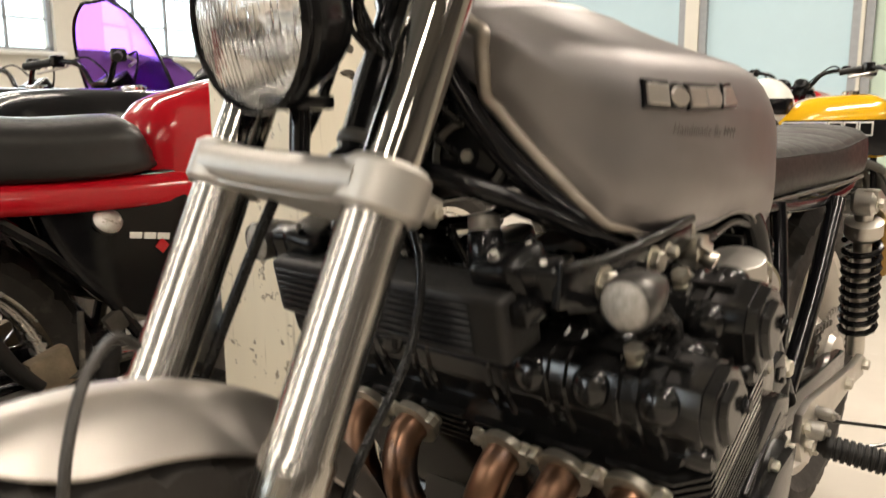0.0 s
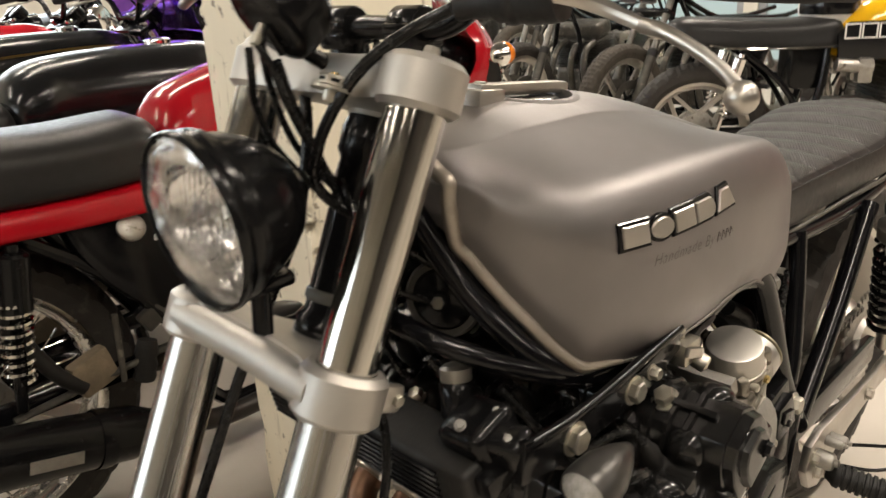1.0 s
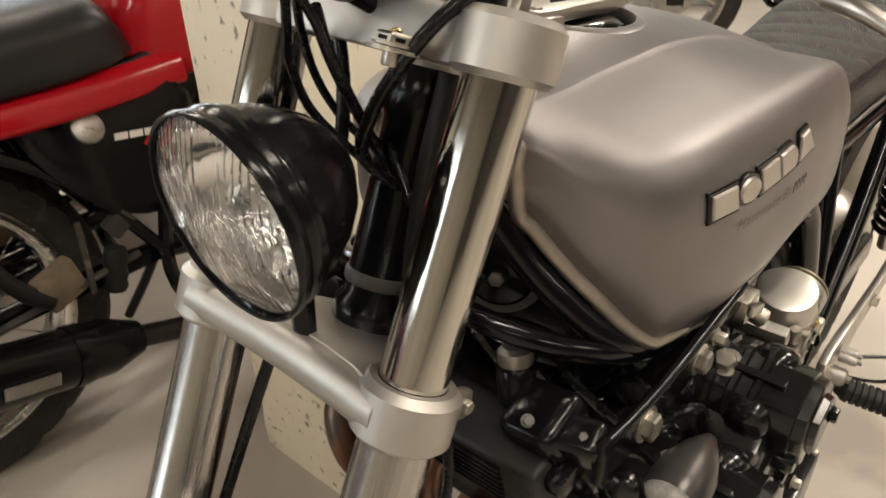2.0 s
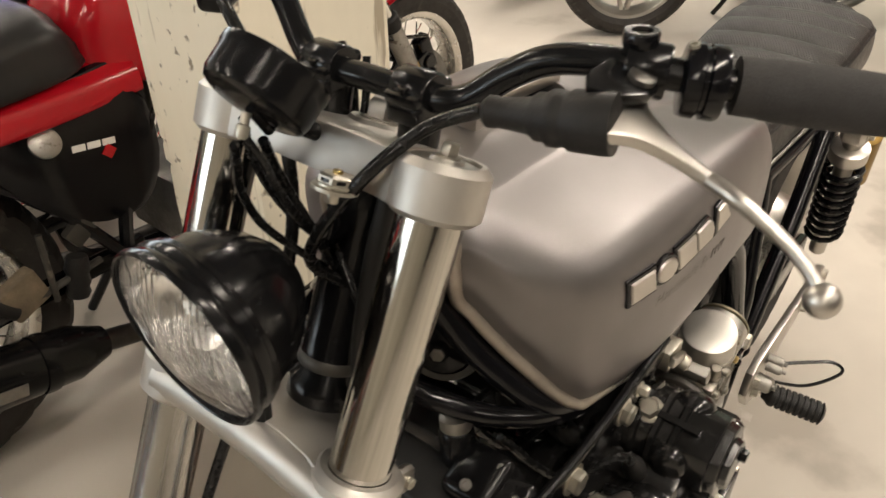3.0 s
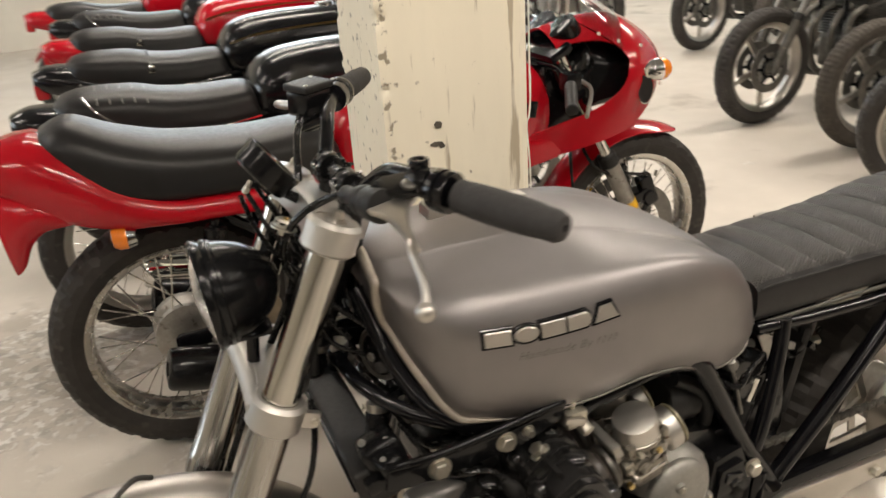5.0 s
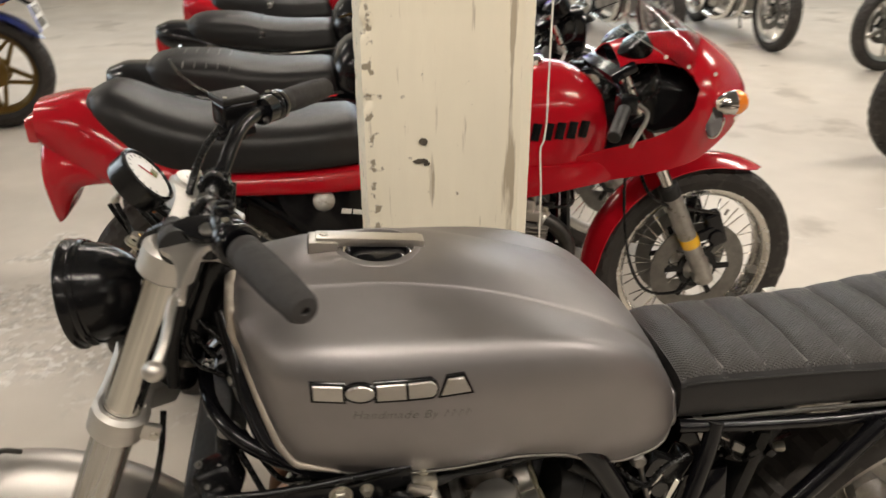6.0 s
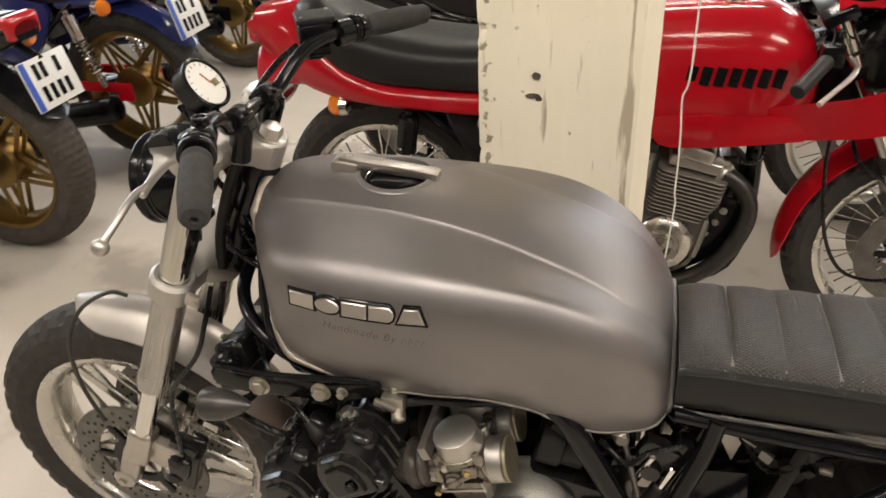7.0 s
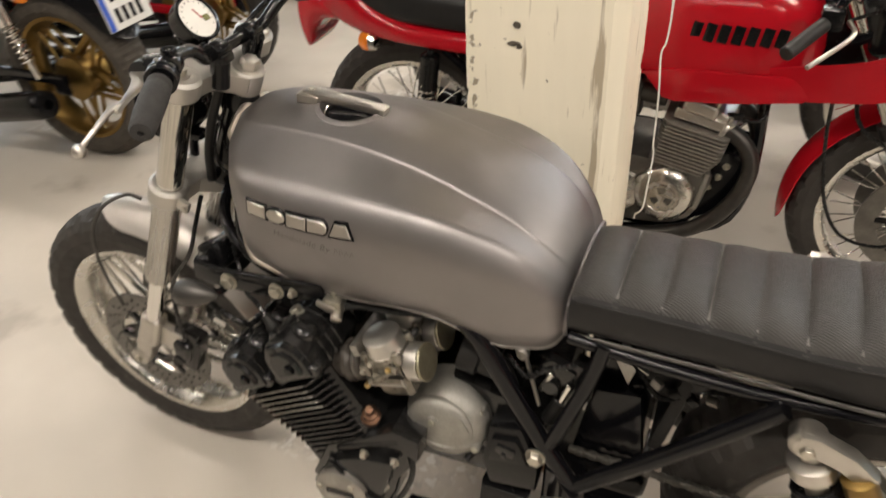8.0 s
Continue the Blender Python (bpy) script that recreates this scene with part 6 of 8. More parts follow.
for y in (-0.190, -0.124, -0.058, 0.058, 0.124, 0.190):
    p0 = V(-0.112, y, 0.482)
    hp = part("exhaust_header", tube([p0, p0 + V(-0.025, 0, -0.018), p0 + V(-0.036, y * -0.14, -0.06), (-0.122, y * 0.62, 0.35), (-0.08, y * 0.5 + 0.02, 0.25), (-0.02, y * 0.4 + 0.06, 0.175), (0.1, y * 0.3 + 0.12, 0.14), (0.4, y * 0.3 + 0.14, 0.14)], 0.0185, 16, 7), COPPER, hero, "heat-tinted copper-brown exhaust header pipe")
    part("flange", merge(lathe([(0.02, -0.006), (0.026, -0.005), (0.027, 0.004), (0.021, 0.006)], 24, towards(p0 + V(-0.004, 0, -0.003), p0 + V(-0.06, 0, -0.035))), *[hexbolt(p0 + V(-0.008, dy, 0.008), (-0.85, 0, -0.5), 0.007, 0.009) for dy in (-0.028, 0.028)]), STEEL, hp, "plated exhaust flange with nuts")
part("collector", box(0.3, 0.15, 0.07, pose(0.36, 0.15, 0.14), 0.03, 3), SATIN, hero)

# bullet indicators
for s in (-1, 1):
    m = towards((-0.190, s * 0.216, 0.664), (-0.120, s * 0.214, 0.672))
    ind = part("indicator", lathe([(0.0195, -0.004), (0.0212, 0.0), (0.0212, 0.012), (0.0195, 0.026), (0.013, 0.045), (0.005, 0.06), (0.0, 0.064)], 30, m, caps=False), mat("satin_grey_shell", (0.075, 0.072, 0.068), 0.36, 0.7, 0.12, 30, 0.06, 0.05, 300), hero, "satin grey bullet-shaped indicator with clear lens")
    part("lens", lathe([(0.0, -0.010), (0.009, -0.009), (0.0165, -0.005), (0.0195, -0.002)], 30, m, caps=False), mat("frosted_lens", (0.42, 0.40, 0.37), 0.15, 0.3, 0.3, 160, 0.1, 0.6, 900), ind)
    part("stalk", tube([(-0.165, s * 0.20, 0.655), (-0.15, s * 0.175, 0.648), (-0.16, s * 0.15, 0.645)], 0.006, 8), SATIN, ind)
    part("lead", tube([(-0.155, s * 0.205, 0.645), (-0.11, s * 0.215, 0.635), (-0.09, s * 0.205, 0.62), (-0.09, s * 0.18, 0.61)], 0.005, 8), CABLE, ind)

# rear end
RX = V(0.858, 0, 0.325)
make_wheel(hero, RX, 0.325, 0.185, 0.218, "star", ALU, ALU_DULL, 0.0, -1, drum=0.075, label="pale alloy rear wheel with wide tyre")
spr = []
for k in range(40):
    a = 2 * math.pi * k / 40
    spr.append(box(0.012, 0.005, 0.008, Matrix.Translation(RX + V(0, -0.103, 0)) @ Matrix.Rotation(a, 4, "Y") @ pose(0.101, 0, 0)))
part("sprocket", merge(lathe([(0.06, -0.0025), (0.098, -0.0025), (0.098, 0.0025), (0.06, 0.0025)], 48, Matrix.Translation(RX + V(0, -0.103, 0)) @ SIDE, closed=True), *spr), ALU_DULL, hero, "grey rear sprocket")
part("sprocket_carrier", lathe([(0.03, -0.05), (0.055, -0.045), (0.07, -0.02), (0.085, 0.0), (0.09, 0.02)], 40, towards(RX + V(0, -0.07, 0), RX + V(0, -1, 0)) @ pose(0, 0, 0.0) @ Matrix.Scale(-1, 4, (0, 0, 1))), ALU, hero, "polished aluminium sprocket carrier")
for z0, z1, x0, x1 in ((0.425, 0.41, 0.40, 0.842), (0.335, 0.214, 0.40, 0.842)):
    nl, links = 42, []
    for k in range(nl):
        f = k / nl
        links.append(box(0.0125, 0.013 if k % 2 else 0.009, 0.011, pose(x0 + (x1 - x0) * f, -0.103, z0 + (z1 - z0) * f, 0, -math.degrees(math.atan2(z1 - z0, x1 - x0))), 0.002, 1))
    part("drive_chain", merge(*links), GREASE, hero, "oily drive chain")
for s in (-1, 1):
    part("swingarm", merge(box(0.47, 0.03, 0.05, pose(0.615, s * 0.118, 0.335), 0.008), lathe([(0.03, -0.02), (0.032, 0), (0.03, 0.02)], 22, pose(0.40, s * 0.115, 0.36) @ SIDE)), BLACK, hero, "black box-section swingarm")
    outline = [(0.375, 0.395), (0.41, 0.405), (0.52, 0.400), (0.64, 0.395), (0.70, 0.40), (0.725, 0.385), (0.715, 0.36), (0.64, 0.362), (0.53, 0.35), (0.47, 0.335), (0.42, 0.31), (0.385, 0.325), (0.365, 0.36)]
    rs = part("rearset_plate", plate(outline, 0.012, pose(0, s * 0.186, 0, 90), 0.003), ALU, hero, "machined aluminium footrest plate")
    for bx, bz in ((0.388, 0.375), (0.402, 0.345), (0.43, 0.33), (0.60, 0.378), (0.705, 0.382)):
        part("plate_bolt", hexbolt((bx, s * 0.193, bz), (0, s, 0), 0.009, 0.008), STEEL, rs)
    part("footrest", lathe([(0.009, 0.0), (0.013, 0.008), (0.0165, 0.011)] + [(r_, 0.014 + 0.0085 * k + d_) for k in range(8) for r_, d_ in ((0.0172, 0.0), (0.0172, 0.0045), (0.0145, 0.0052), (0.0145, 0.0078))] + [(0.0175, 0.083), (0.01, 0.087)], 20, towards((0.402, s * 0.205, 0.35), (0.424, s * 0.305, 0.338))), RUBBER, rs, "ribbed black rubber footrest")
    for bx, by, bz, r_ in ((0.395, 0.20, 0.372, 0.013), (0.42, 0.198, 0.352, 0.010), (0.445, 0.199, 0.378, 0.008), (0.407, 0.205, 0.395, 0.007)):
        part("pivot_boss", lathe([(r_, -0.006), (r_, 0.012), (r_ * 0.8, 0.016), (r_ * 0.4, 0.017), (r_ * 0.4, 0.022)], 16, towards((bx, s * by, bz), (bx, s * 1.0, bz))), ALU_DULL, rs)
    part("rod_loop", tube([(0.44, s * 0.195, 0.37), (0.50, s * 0.24, 0.355), (0.535, s * 0.27, 0.345), (0.53, s * 0.285, 0.335), (0.47, s * 0.25, 0.335), (0.44, s * 0.20, 0.34)], 0.0028, 6), SATIN, rs)
    # shock absorbers
    a, b = V(0.692, s * 0.176, 0.652), V(0.785, s * 0.162, 0.375)
    w_ = (b - a).normalized()
    sh = part("shock_absorber", merge(lathe([(0.016, -0.018), (0.022, -0.012), (0.022, 0.012), (0.016, 0.018)], 20, Matrix.Translation(a) @ SIDE), rod(a + w_ * 0.015, b, 0.014)), ALU, hero, "twin-spring shock absorber with aluminium top")
    part("spring", spring_mesh(a + w_ * 0.07, a + w_ * 0.24, 0.027, 0.0052, 9), SATIN, sh)
    part("spring_collar", merge(lathe([(0.02, 0.0), (0.029, 0.004), (0.029, 0.026), (0.022, 0.034)], 26, towards(a + w_ * 0.03, b))), ALU, sh)
    part("top_bolt", hexbolt(a + V(0, s * 0.02, 0), (0, s, 0), 0.009, 0.008), STEEL, sh)
    part("reservoir", lathe([(0.016, 0.0), (0.02, 0.003), (0.02, 0.11), (0.015, 0.115)], 24, towards((0.752, s * 0.188, 0.625), (0.80, s * 0.18, 0.52))), GOLD, sh, "gold anodised shock reservoir")
    part("reservoir_arm", merge(plate([(0.68, 0.672), (0.70, 0.674), (0.745, 0.655), (0.775, 0.63), (0.758, 0.612), (0.73, 0.632), (0.70, 0.642), (0.68, 0.64)], 0.024, pose(0, s * 0.185, 0, 90), 0.005)), ALU, sh)
part("seat_pan", lathe([(0.0, -0.088), (0.03, -0.084), (0.062, -0.062), (0.082, -0.025), (0.09, 0.0)], 40, pose(0.625, 0, 0.655) @ Matrix.Diagonal((1.05, 1.0, 1, 1)), caps=False), ALU_DULL, hero, "bare aluminium dish below the seat")
bat = part("battery_box", merge(plate([(0.392, 0.39), (0.422, 0.552), (0.490, 0.560), (0.503, 0.44), (0.488, 0.392)], 0.18, pose(0, 0, 0, 90), 0.012), box(0.07, 0.13, 0.04, pose(0.455, 0, 0.585, 0, 8), 0.006)), BLACK, hero, "gloss black battery cover below the seat")
part("metal_corner", merge(plate([(0.440, 0.615), (0.478, 0.612), (0.466, 0.562)], 0.003, pose(0, -0.072, 0, 90)), box(0.05, 0.05, 0.003, pose(0.47, -0.05, 0.605, 0, 30))), ALU_DULL, bat, "bent bare metal corner")
part("splash_panel", box(0.02, 0.17, 0.16, pose(0.532, 0.01, 0.52, 0, 12), 0.006), RUBBER, hero, "black rubber splash panel before the rear wheel")
junk = part("electrics_tray", merge(box(0.16, 0.15, 0.02, pose(0.55, -0.005, 0.625, 0, 6), 0.004), box(0.05, 0.05, 0.05, pose(0.51, -0.03, 0.585, 5, 20, 15), 0.006), box(0.035, 0.03, 0.045, pose(0.56, -0.055, 0.60, 0, -12, 30), 0.005), box(0.06, 0.04, 0.03, pose(0.535, -0.04, 0.545, 10, 25), 0.006)), RUBBER, hero, "black electrical boxes packed below the seat")
rnd = random.Random(12)
for k in range(9):
    y = -0.07 + 0.012 * k
    a, b = V(0.45 + rnd.uniform(0, 0.03), y, 0.60 + rnd.uniform(-0.04, 0.04)), V(0.60 + rnd.uniform(-0.05, 0.03), y * 0.7, 0.59 + rnd.uniform(-0.03, 0.03))
    part("wire", tube([a, a.lerp(b, 0.35) + V(0, -0.015, rnd.uniform(-0.04, 0.02)), a.lerp(b, 0.7) + V(0, -0.01, rnd.uniform(-0.03, 0.03)), b], rnd.uniform(0.003, 0.007), 7), CABLE, junk)
for k in range(5):
    part("connector", box(0.016, 0.012, 0.012, pose(0.48 + 0.026 * k, -0.07 + rnd.uniform(-0.008, 0.012), 0.565 + rnd.uniform(-0.02, 0.045), rnd.uniform(-30, 30), rnd.uniform(-40, 40), rnd.uniform(-30, 30)), 0.002), (SATIN, ALU_DULL, RUBBER, SATIN, STEEL)[k], junk)
part("side_stand", tube([(0.30, -0.15, 0.22), (0.33, -0.22, 0.12), (0.36, -0.30, 0.012)], 0.011, 10), SATIN, hero)
part("stand_foot", box(0.06, 0.035, 0.01, pose(0.365, -0.305, 0.006), 0.004), SATIN, hero)

KNEE = mat("dull_black_knee_panel", (0.018, 0.0175, 0.018), 0.3, 0, 0.15, 30, 0.06, 0.05, 300, spec=0.4)

# ---- the other motorcycles; local frame: nose towards -x, wheels on z = 0 ----
def body_loft(stations, n=4, power=0.5):
    """Stations of (x, bottom z, top z, half-width, half-width at the bottom) into a rounded solid."""
    rings = []
    xs = [s[0] for s in stations]
    for x in np.linspace(xs[0], xs[-1], 26):
        zb, zt, w, wb = [pchip(float(x), xs, [s[k] for s in stations]) for k in (1, 2, 3, 4)]
        h = zt - zb
        half = [(wb * 0.6, zb), (wb, zb + h * 0.06), (w, zb + h * 0.42), (w * 0.9, zb + h * 0.74), (w * 0.55, zb + h * 0.95), (0, zt)]
        rings.append(cr([V(x, -y, z) for y, z in half] + [V(x, y, z) for y, z in half[-2::-1]], n))
    return loft(rings)


def make_bike(name, label, at, yaw, spec, group="other motorcycles", lean=0.0):
    S = dict(wb=1.4, R=0.31, wf=0.095, wr=0.115, style="spoke", rim=ALU, hub=ALU_DULL, tank=INK, seat=VINYL, frame=BLACK, engine=ALU_DULL, guard=None, tail=None, bars="high",
             lamp=True, rear_guard=True, plate=False, muffler=SATIN, swing=BLACK, front_disc=0.14, drum=0.08, spring=CHROME, tread=True, taillamp=True, screen=None, tank_z=0.0, seatz=0.0, hump=0.06, stripe=None, indicators=True, arc=(40, 168), strap=False, muf_len=0.45)
    S.update(spec)
    b = thing(name, pose(*at, 0, 0, yaw) @ pose(0, 0, 0, lean), label, "motorcycle", group)
    wb, R = S["wb"], S["R"]
    fx, rx = -wb / 2, wb / 2
    RF = S.get("RF", R)
    make_wheel(b, (fx, 0, RF), RF, S["wf"], RF * 0.755, S["style"], S["rim"], S["hub"], S["front_disc"], 0, S["tread"], 0.045, "front wheel with dusty black tyre")
    make_wheel(b, (rx, 0, R), R, S["wr"], R * (0.745 if S["style"] == "spoke" else 0.72), S["style"], S["rim"], S["hub"], 0.0, 1, S["tread"], S["drum"], "rear wheel with worn tyre")
    # fork, from the axle up to the yokes
    rake = radians(27)
    up = V(math.sin(rake), 0, math.cos(rake))
    for s in (-1, 1):
        f0 = V(fx, s * 0.085, RF)
        leg = part("fork_leg", rod(f0 + up * 0.28, f0 + up * 0.66, 0.0175, 16), S.get("stanchion", CHROME), b)
        part("slider", merge(rod(f0 - up * 0.03, f0 + up * 0.285, 0.025, 18), box(0.05, 0.03, 0.05, pose(*f0), 0.008)), S.get("slider", ALU_DULL), leg)
        part("fork_boot", rod(f0 + up * 0.265, f0 + up * 0.305, 0.0275, 16), RUBBER, leg)
    t0 = V(fx, 0, R) + up * 0.62
    for q in (0.5, 0.63):
        part("yoke", box(0.07, 0.22, 0.025, Matrix.Translation(V(fx, 0, R) + up * q) @ pose(0.01, 0, 0, 0, 27), 0.008), S["frame"], b)
    if S["lamp"]:
        lm = look((t0.x - 0.06, 0, t0.z - 0.04), (t0.x - 1, 0, t0.z - 0.06))
        hl = part("headlamp", lathe([(0.02, 0.06), (0.06, 0.04), (0.085, 0.0), (0.09, -0.045), (0.094, -0.05), (0.09, -0.06)], 36, lm), S["frame"], b)
        part("lens", lathe([(0.0, -0.078), (0.05, -0.073), (0.086, -0.06)], 32, lm, caps=False), CHROME, hl)
    # handlebar with grips and levers
    if S["bars"] == "high":
        bp = [(t0.x + 0.03, 0, t0.z + 0.05), (t0.x + 0.03, 0.07, t0.z + 0.05), (t0.x + 0.04, 0.14, t0.z + 0.12), (t0.x + 0.08, 0.25, t0.z + 0.135), (t0.x + 0.14, 0.36, t0.z + 0.12)]
    else:
        bp = [(t0.x + 0.01, 0, t0.z - 0.03), (t0.x + 0.01, 0.09, t0.z - 0.03), (t0.x + 0.03, 0.16, t0.z - 0.045), (t0.x + 0.07, 0.24, t0.z - 0.065), (t0.x + 0.10, 0.29, t0.z - 0.08)]
    bar_ = part("handlebar", tube([V(x, -y, z) for x, y, z in bp[::-1]] + [V(*p) for p in bp[1:]], 0.011, 10), SATIN if S["bars"] == "high" else S["frame"], b)
    for s in (-1, 1):
        e1, e0 = V(bp[-1][0], s * bp[-1][1], bp[-1][2]), V(bp[-2][0], s * bp[-2][1], bp[-2][2])
        w_ = (e1 - e0).normalized()
        part("grip", rod(e1 - w_ * 0.11, e1 + w_ * 0.015, 0.0155, 14), RUBBER, bar_)
        part("switch_block", box(0.045, 0.04, 0.045, Matrix.Translation(e1 - w_ * 0.135), 0.008), SATIN, bar_)
        lever_ = e1 - w_ * 0.14 + V(-0.03, 0, -0.005)
        part("brake_lever", tube([lever_, lever_ + w_ * 0.04 + V(-0.03, 0, -0.01), lever_ + w_ * 0.15 + V(-0.012, 0, -0.02)], 0.0055, 8), ALU, bar_)
        part("control_cable", tube([lever_, lever_ - w_ * 0.06 + V(-0.04, 0, 0.01), t0 + V(-0.06, s * 0.06, 0.02), t0 + V(0.05, s * 0.04, -0.15)], 0.004, 6), CABLE, bar_)
    for s in (-1, 1):
        part("instrument", lathe([(0.035, 0), (0.042, 0.01), (0.042, 0.05), (0.036, 0.053)], 24, towards(t0 + V(-0.045, s * 0.05, 0.03), t0 + V(0.2, s * 0.05, 0.35))), SATIN, b)
    # tank and seat
    tz = S["tank_z"]
    if S["tank"]:
        shape_ = [(-0.36, 0.72, 0.80, 0.06, 0.05), (-0.33, 0.68, 0.88, 0.105, 0.09), (-0.22, 0.66, 0.935, 0.135, 0.125), (-0.02, 0.665, 0.925, 0.135, 0.125), (0.14, 0.675, 0.86, 0.105, 0.11), (0.2, 0.69, 0.80, 0.07, 0.08)]
        if S.get("low_tank"):
            shape_ = [(-0.36, 0.70, 0.79, 0.07, 0.05), (-0.33, 0.66, 0.843, 0.12, 0.09), (-0.22, 0.64, 0.866, 0.15, 0.13), (0.0, 0.645, 0.868, 0.153, 0.13), (0.16, 0.65, 0.858, 0.146, 0.125), (0.25, 0.655, 0.825, 0.128, 0.11), (0.29, 0.67, 0.765, 0.095, 0.08)]
        if S.get("long_tank"):
            shape_ = shape_[:4] + [(0.13, 0.675, 0.895, 0.118, 0.11), (0.21, 0.68, 0.865, 0.10, 0.10), (0.25, 0.69, 0.80, 0.07, 0.08)]
        tk = part("fuel_tank", body_loft([(x_, a_ + tz, c_ + tz, d_, e_) for x_, a_, c_, d_, e_ in shape_]), S["tank"], b, "glossy painted fuel tank", 60)
        part("filler_cap", lathe([(0.036, -0.004), (0.036, 0.008), (0.028, 0.013), (0.0, 0.014)], 24, pose(-0.16, 0, (0.866 if S.get("low_tank") else 0.936) + tz, 0, 2), caps=False), CHROME, tk)
        if S.get("low_tank"):
            for s in (-1, 1):
                part("knee_panel", plate([(-0.19, 0.69), (-0.205, 0.785), (-0.18, 0.815), (0.13, 0.812), (0.175, 0.785), (0.165, 0.69)], 0.016, pose(0, s * 0.1515, 0, 90 + s * 3), 0.005, 2), KNEE, tk)
        if S["stripe"]:
            for s in (-1, 1):
                part("tank_stripe", tube([(-0.3, s * 0.122, 0.80 + tz), (-0.2, s * 0.146, 0.812 + tz), (0.0, s * 0.149, 0.81 + tz), (0.16, s * 0.140, 0.80 + tz), (0.26, s * 0.118, 0.775 + tz)] if S.get("low_tank") else [(-0.3, s * 0.122, 0.80 + tz), (-0.2, s * 0.138, 0.815 + tz), (0.0, s * 0.138, 0.81 + tz), (0.12, s * 0.112, 0.80 + tz)], 0.006, 6, flat=0.4), S["stripe"], tk)
    if S["seat"]:
        sz = S["seatz"]
        st = part("seat", body_loft([(0.15, 0.70 + sz, 0.76 + sz, 0.085, 0.1), (0.19, 0.685 + sz, 0.81 + sz, 0.11, 0.12), (0.35, 0.68 + sz, 0.80 + sz, 0.125, 0.13), (0.52, 0.69 + sz, 0.805 + sz, 0.13, 0.13), (0.66, 0.70 + sz, 0.815 + S["hump"] * 0.6 + sz, 0.125, 0.13), (0.78, 0.72 + sz, 0.82 + S["hump"] + sz, 0.11, 0.11), (0.83, 0.75 + sz, 0.80 + S["hump"] + sz, 0.07, 0.07)]), S["seat"], b, "long black vinyl seat", 60)
        if S["strap"]:
            part("seat_strap", tube([(0.57, s2 * y_, z_ + sz) for s2, y_, z_ in ((-1, 0.134, 0.70), (-1, 0.136, 0.75), (-1, 0.115, 0.793), (-1, 0.06, 0.817), (1, 0.0, 0.823), (1, 0.06, 0.817), (1, 0.115, 0.793), (1, 0.136, 0.75), (1, 0.134, 0.70))], 0.006, 6, 3), CHROME, st)
        for s in (-1, 1):
            part("seat_trim", tube([(0.17, s * 0.118, 0.688 + sz), (0.4, s * 0.135, 0.69 + sz), (0.62, s * 0.136, 0.70 + sz), (0.8, s * 0.1, 0.745 + sz)], 0.005, 6), CHROME, st)
    if S["tail"]:
        part("tail_unit", body_loft([(0.5, 0.63, 0.70, 0.125, 0.11), (0.66, 0.64, 0.735, 0.13, 0.11), (0.80, 0.67, 0.79, 0.115, 0.09), (0.90, 0.70, 0.795, 0.085, 0.07), (0.955, 0.725, 0.775, 0.05, 0.04)]), S["tail"], b, "painted tail unit")
    if S["taillamp"]:
        part("tail_lamp", box(0.05, 0.13, 0.07, pose(0.93, 0, 0.76), 0.018, 3), REDLENS, b, "red tail lamp")
    if S["indicators"]:
        for s in (-1, 1):
            im = towards((0.76, s * 0.19, 0.665), (0.9, s * 0.19, 0.665))
            ind_ = part("indicator", merge(lathe([(0.012, -0.04), (0.026, -0.03), (0.03, -0.004)], 22, im), rod((0.74, s * 0.08, 0.665), (0.74, s * 0.17, 0.665), 0.007, 8)), CHROME, b)
            part("lens", lathe([(0.03, -0.004), (0.029, 0.012), (0.02, 0.024), (0.0, 0.028)], 22, im, caps=False), AMBER, ind_)
    if S["plate"]:
        pm = pose(0.985, 0, 0.60, 0, -14)
        pl = part("number_plate", box(0.006, 0.20, 0.15, pm, 0.002), WHITE, b, "white number plate with plain dark bars")
        for (yy, zz) in ((-0.045, 0.036), (-0.015, 0.036), (0.045, 0.036), (-0.045, -0.032), (-0.012, -0.032), (0.021, -0.032), (0.054, -0.032)):
            part("bar", box(0.003, 0.017, 0.046, pm @ pose(0.004, yy, zz)), SATIN, pl)
        part("plate_band", box(0.003, 0.022, 0.146, pm @ pose(0.004, -0.088, 0)), mat("plate_blue", (0.03, 0.09, 0.45), 0.4), pl)
        part("plate_bracket", merge(rod((0.97, 0, 0.66), (0.84, 0, 0.74), 0.012), box(0.1, 0.1, 0.03, pose(0.88, 0, 0.735), 0.01)), SATIN, b)
    # engine with finned cylinders
    if S["engine"]:
        eng = part("engine", merge(box(0.36, 0.30, 0.20, pose(0.02, 0, 0.32), 0.04, 3), box(0.15, 0.33, 0.08, pose(-0.095, 0, 0.645, 0, -12), 0.025, 3), box(0.12, 0.30, 0.24, pose(-0.075, 0, 0.52, 0, -12), 0.01)), S["engine"], b, "finned cylinder engine")
        for k in range(11):
            fm = pose(-0.075, 0, 0.52, 0, -12) @ Matrix.Translation((0, 0, -0.095 + k * 0.0165))
            part("cooling_fin", box(0.175, 0.35, 0.0045, fm, 0.002, 1), S["engine"], eng)
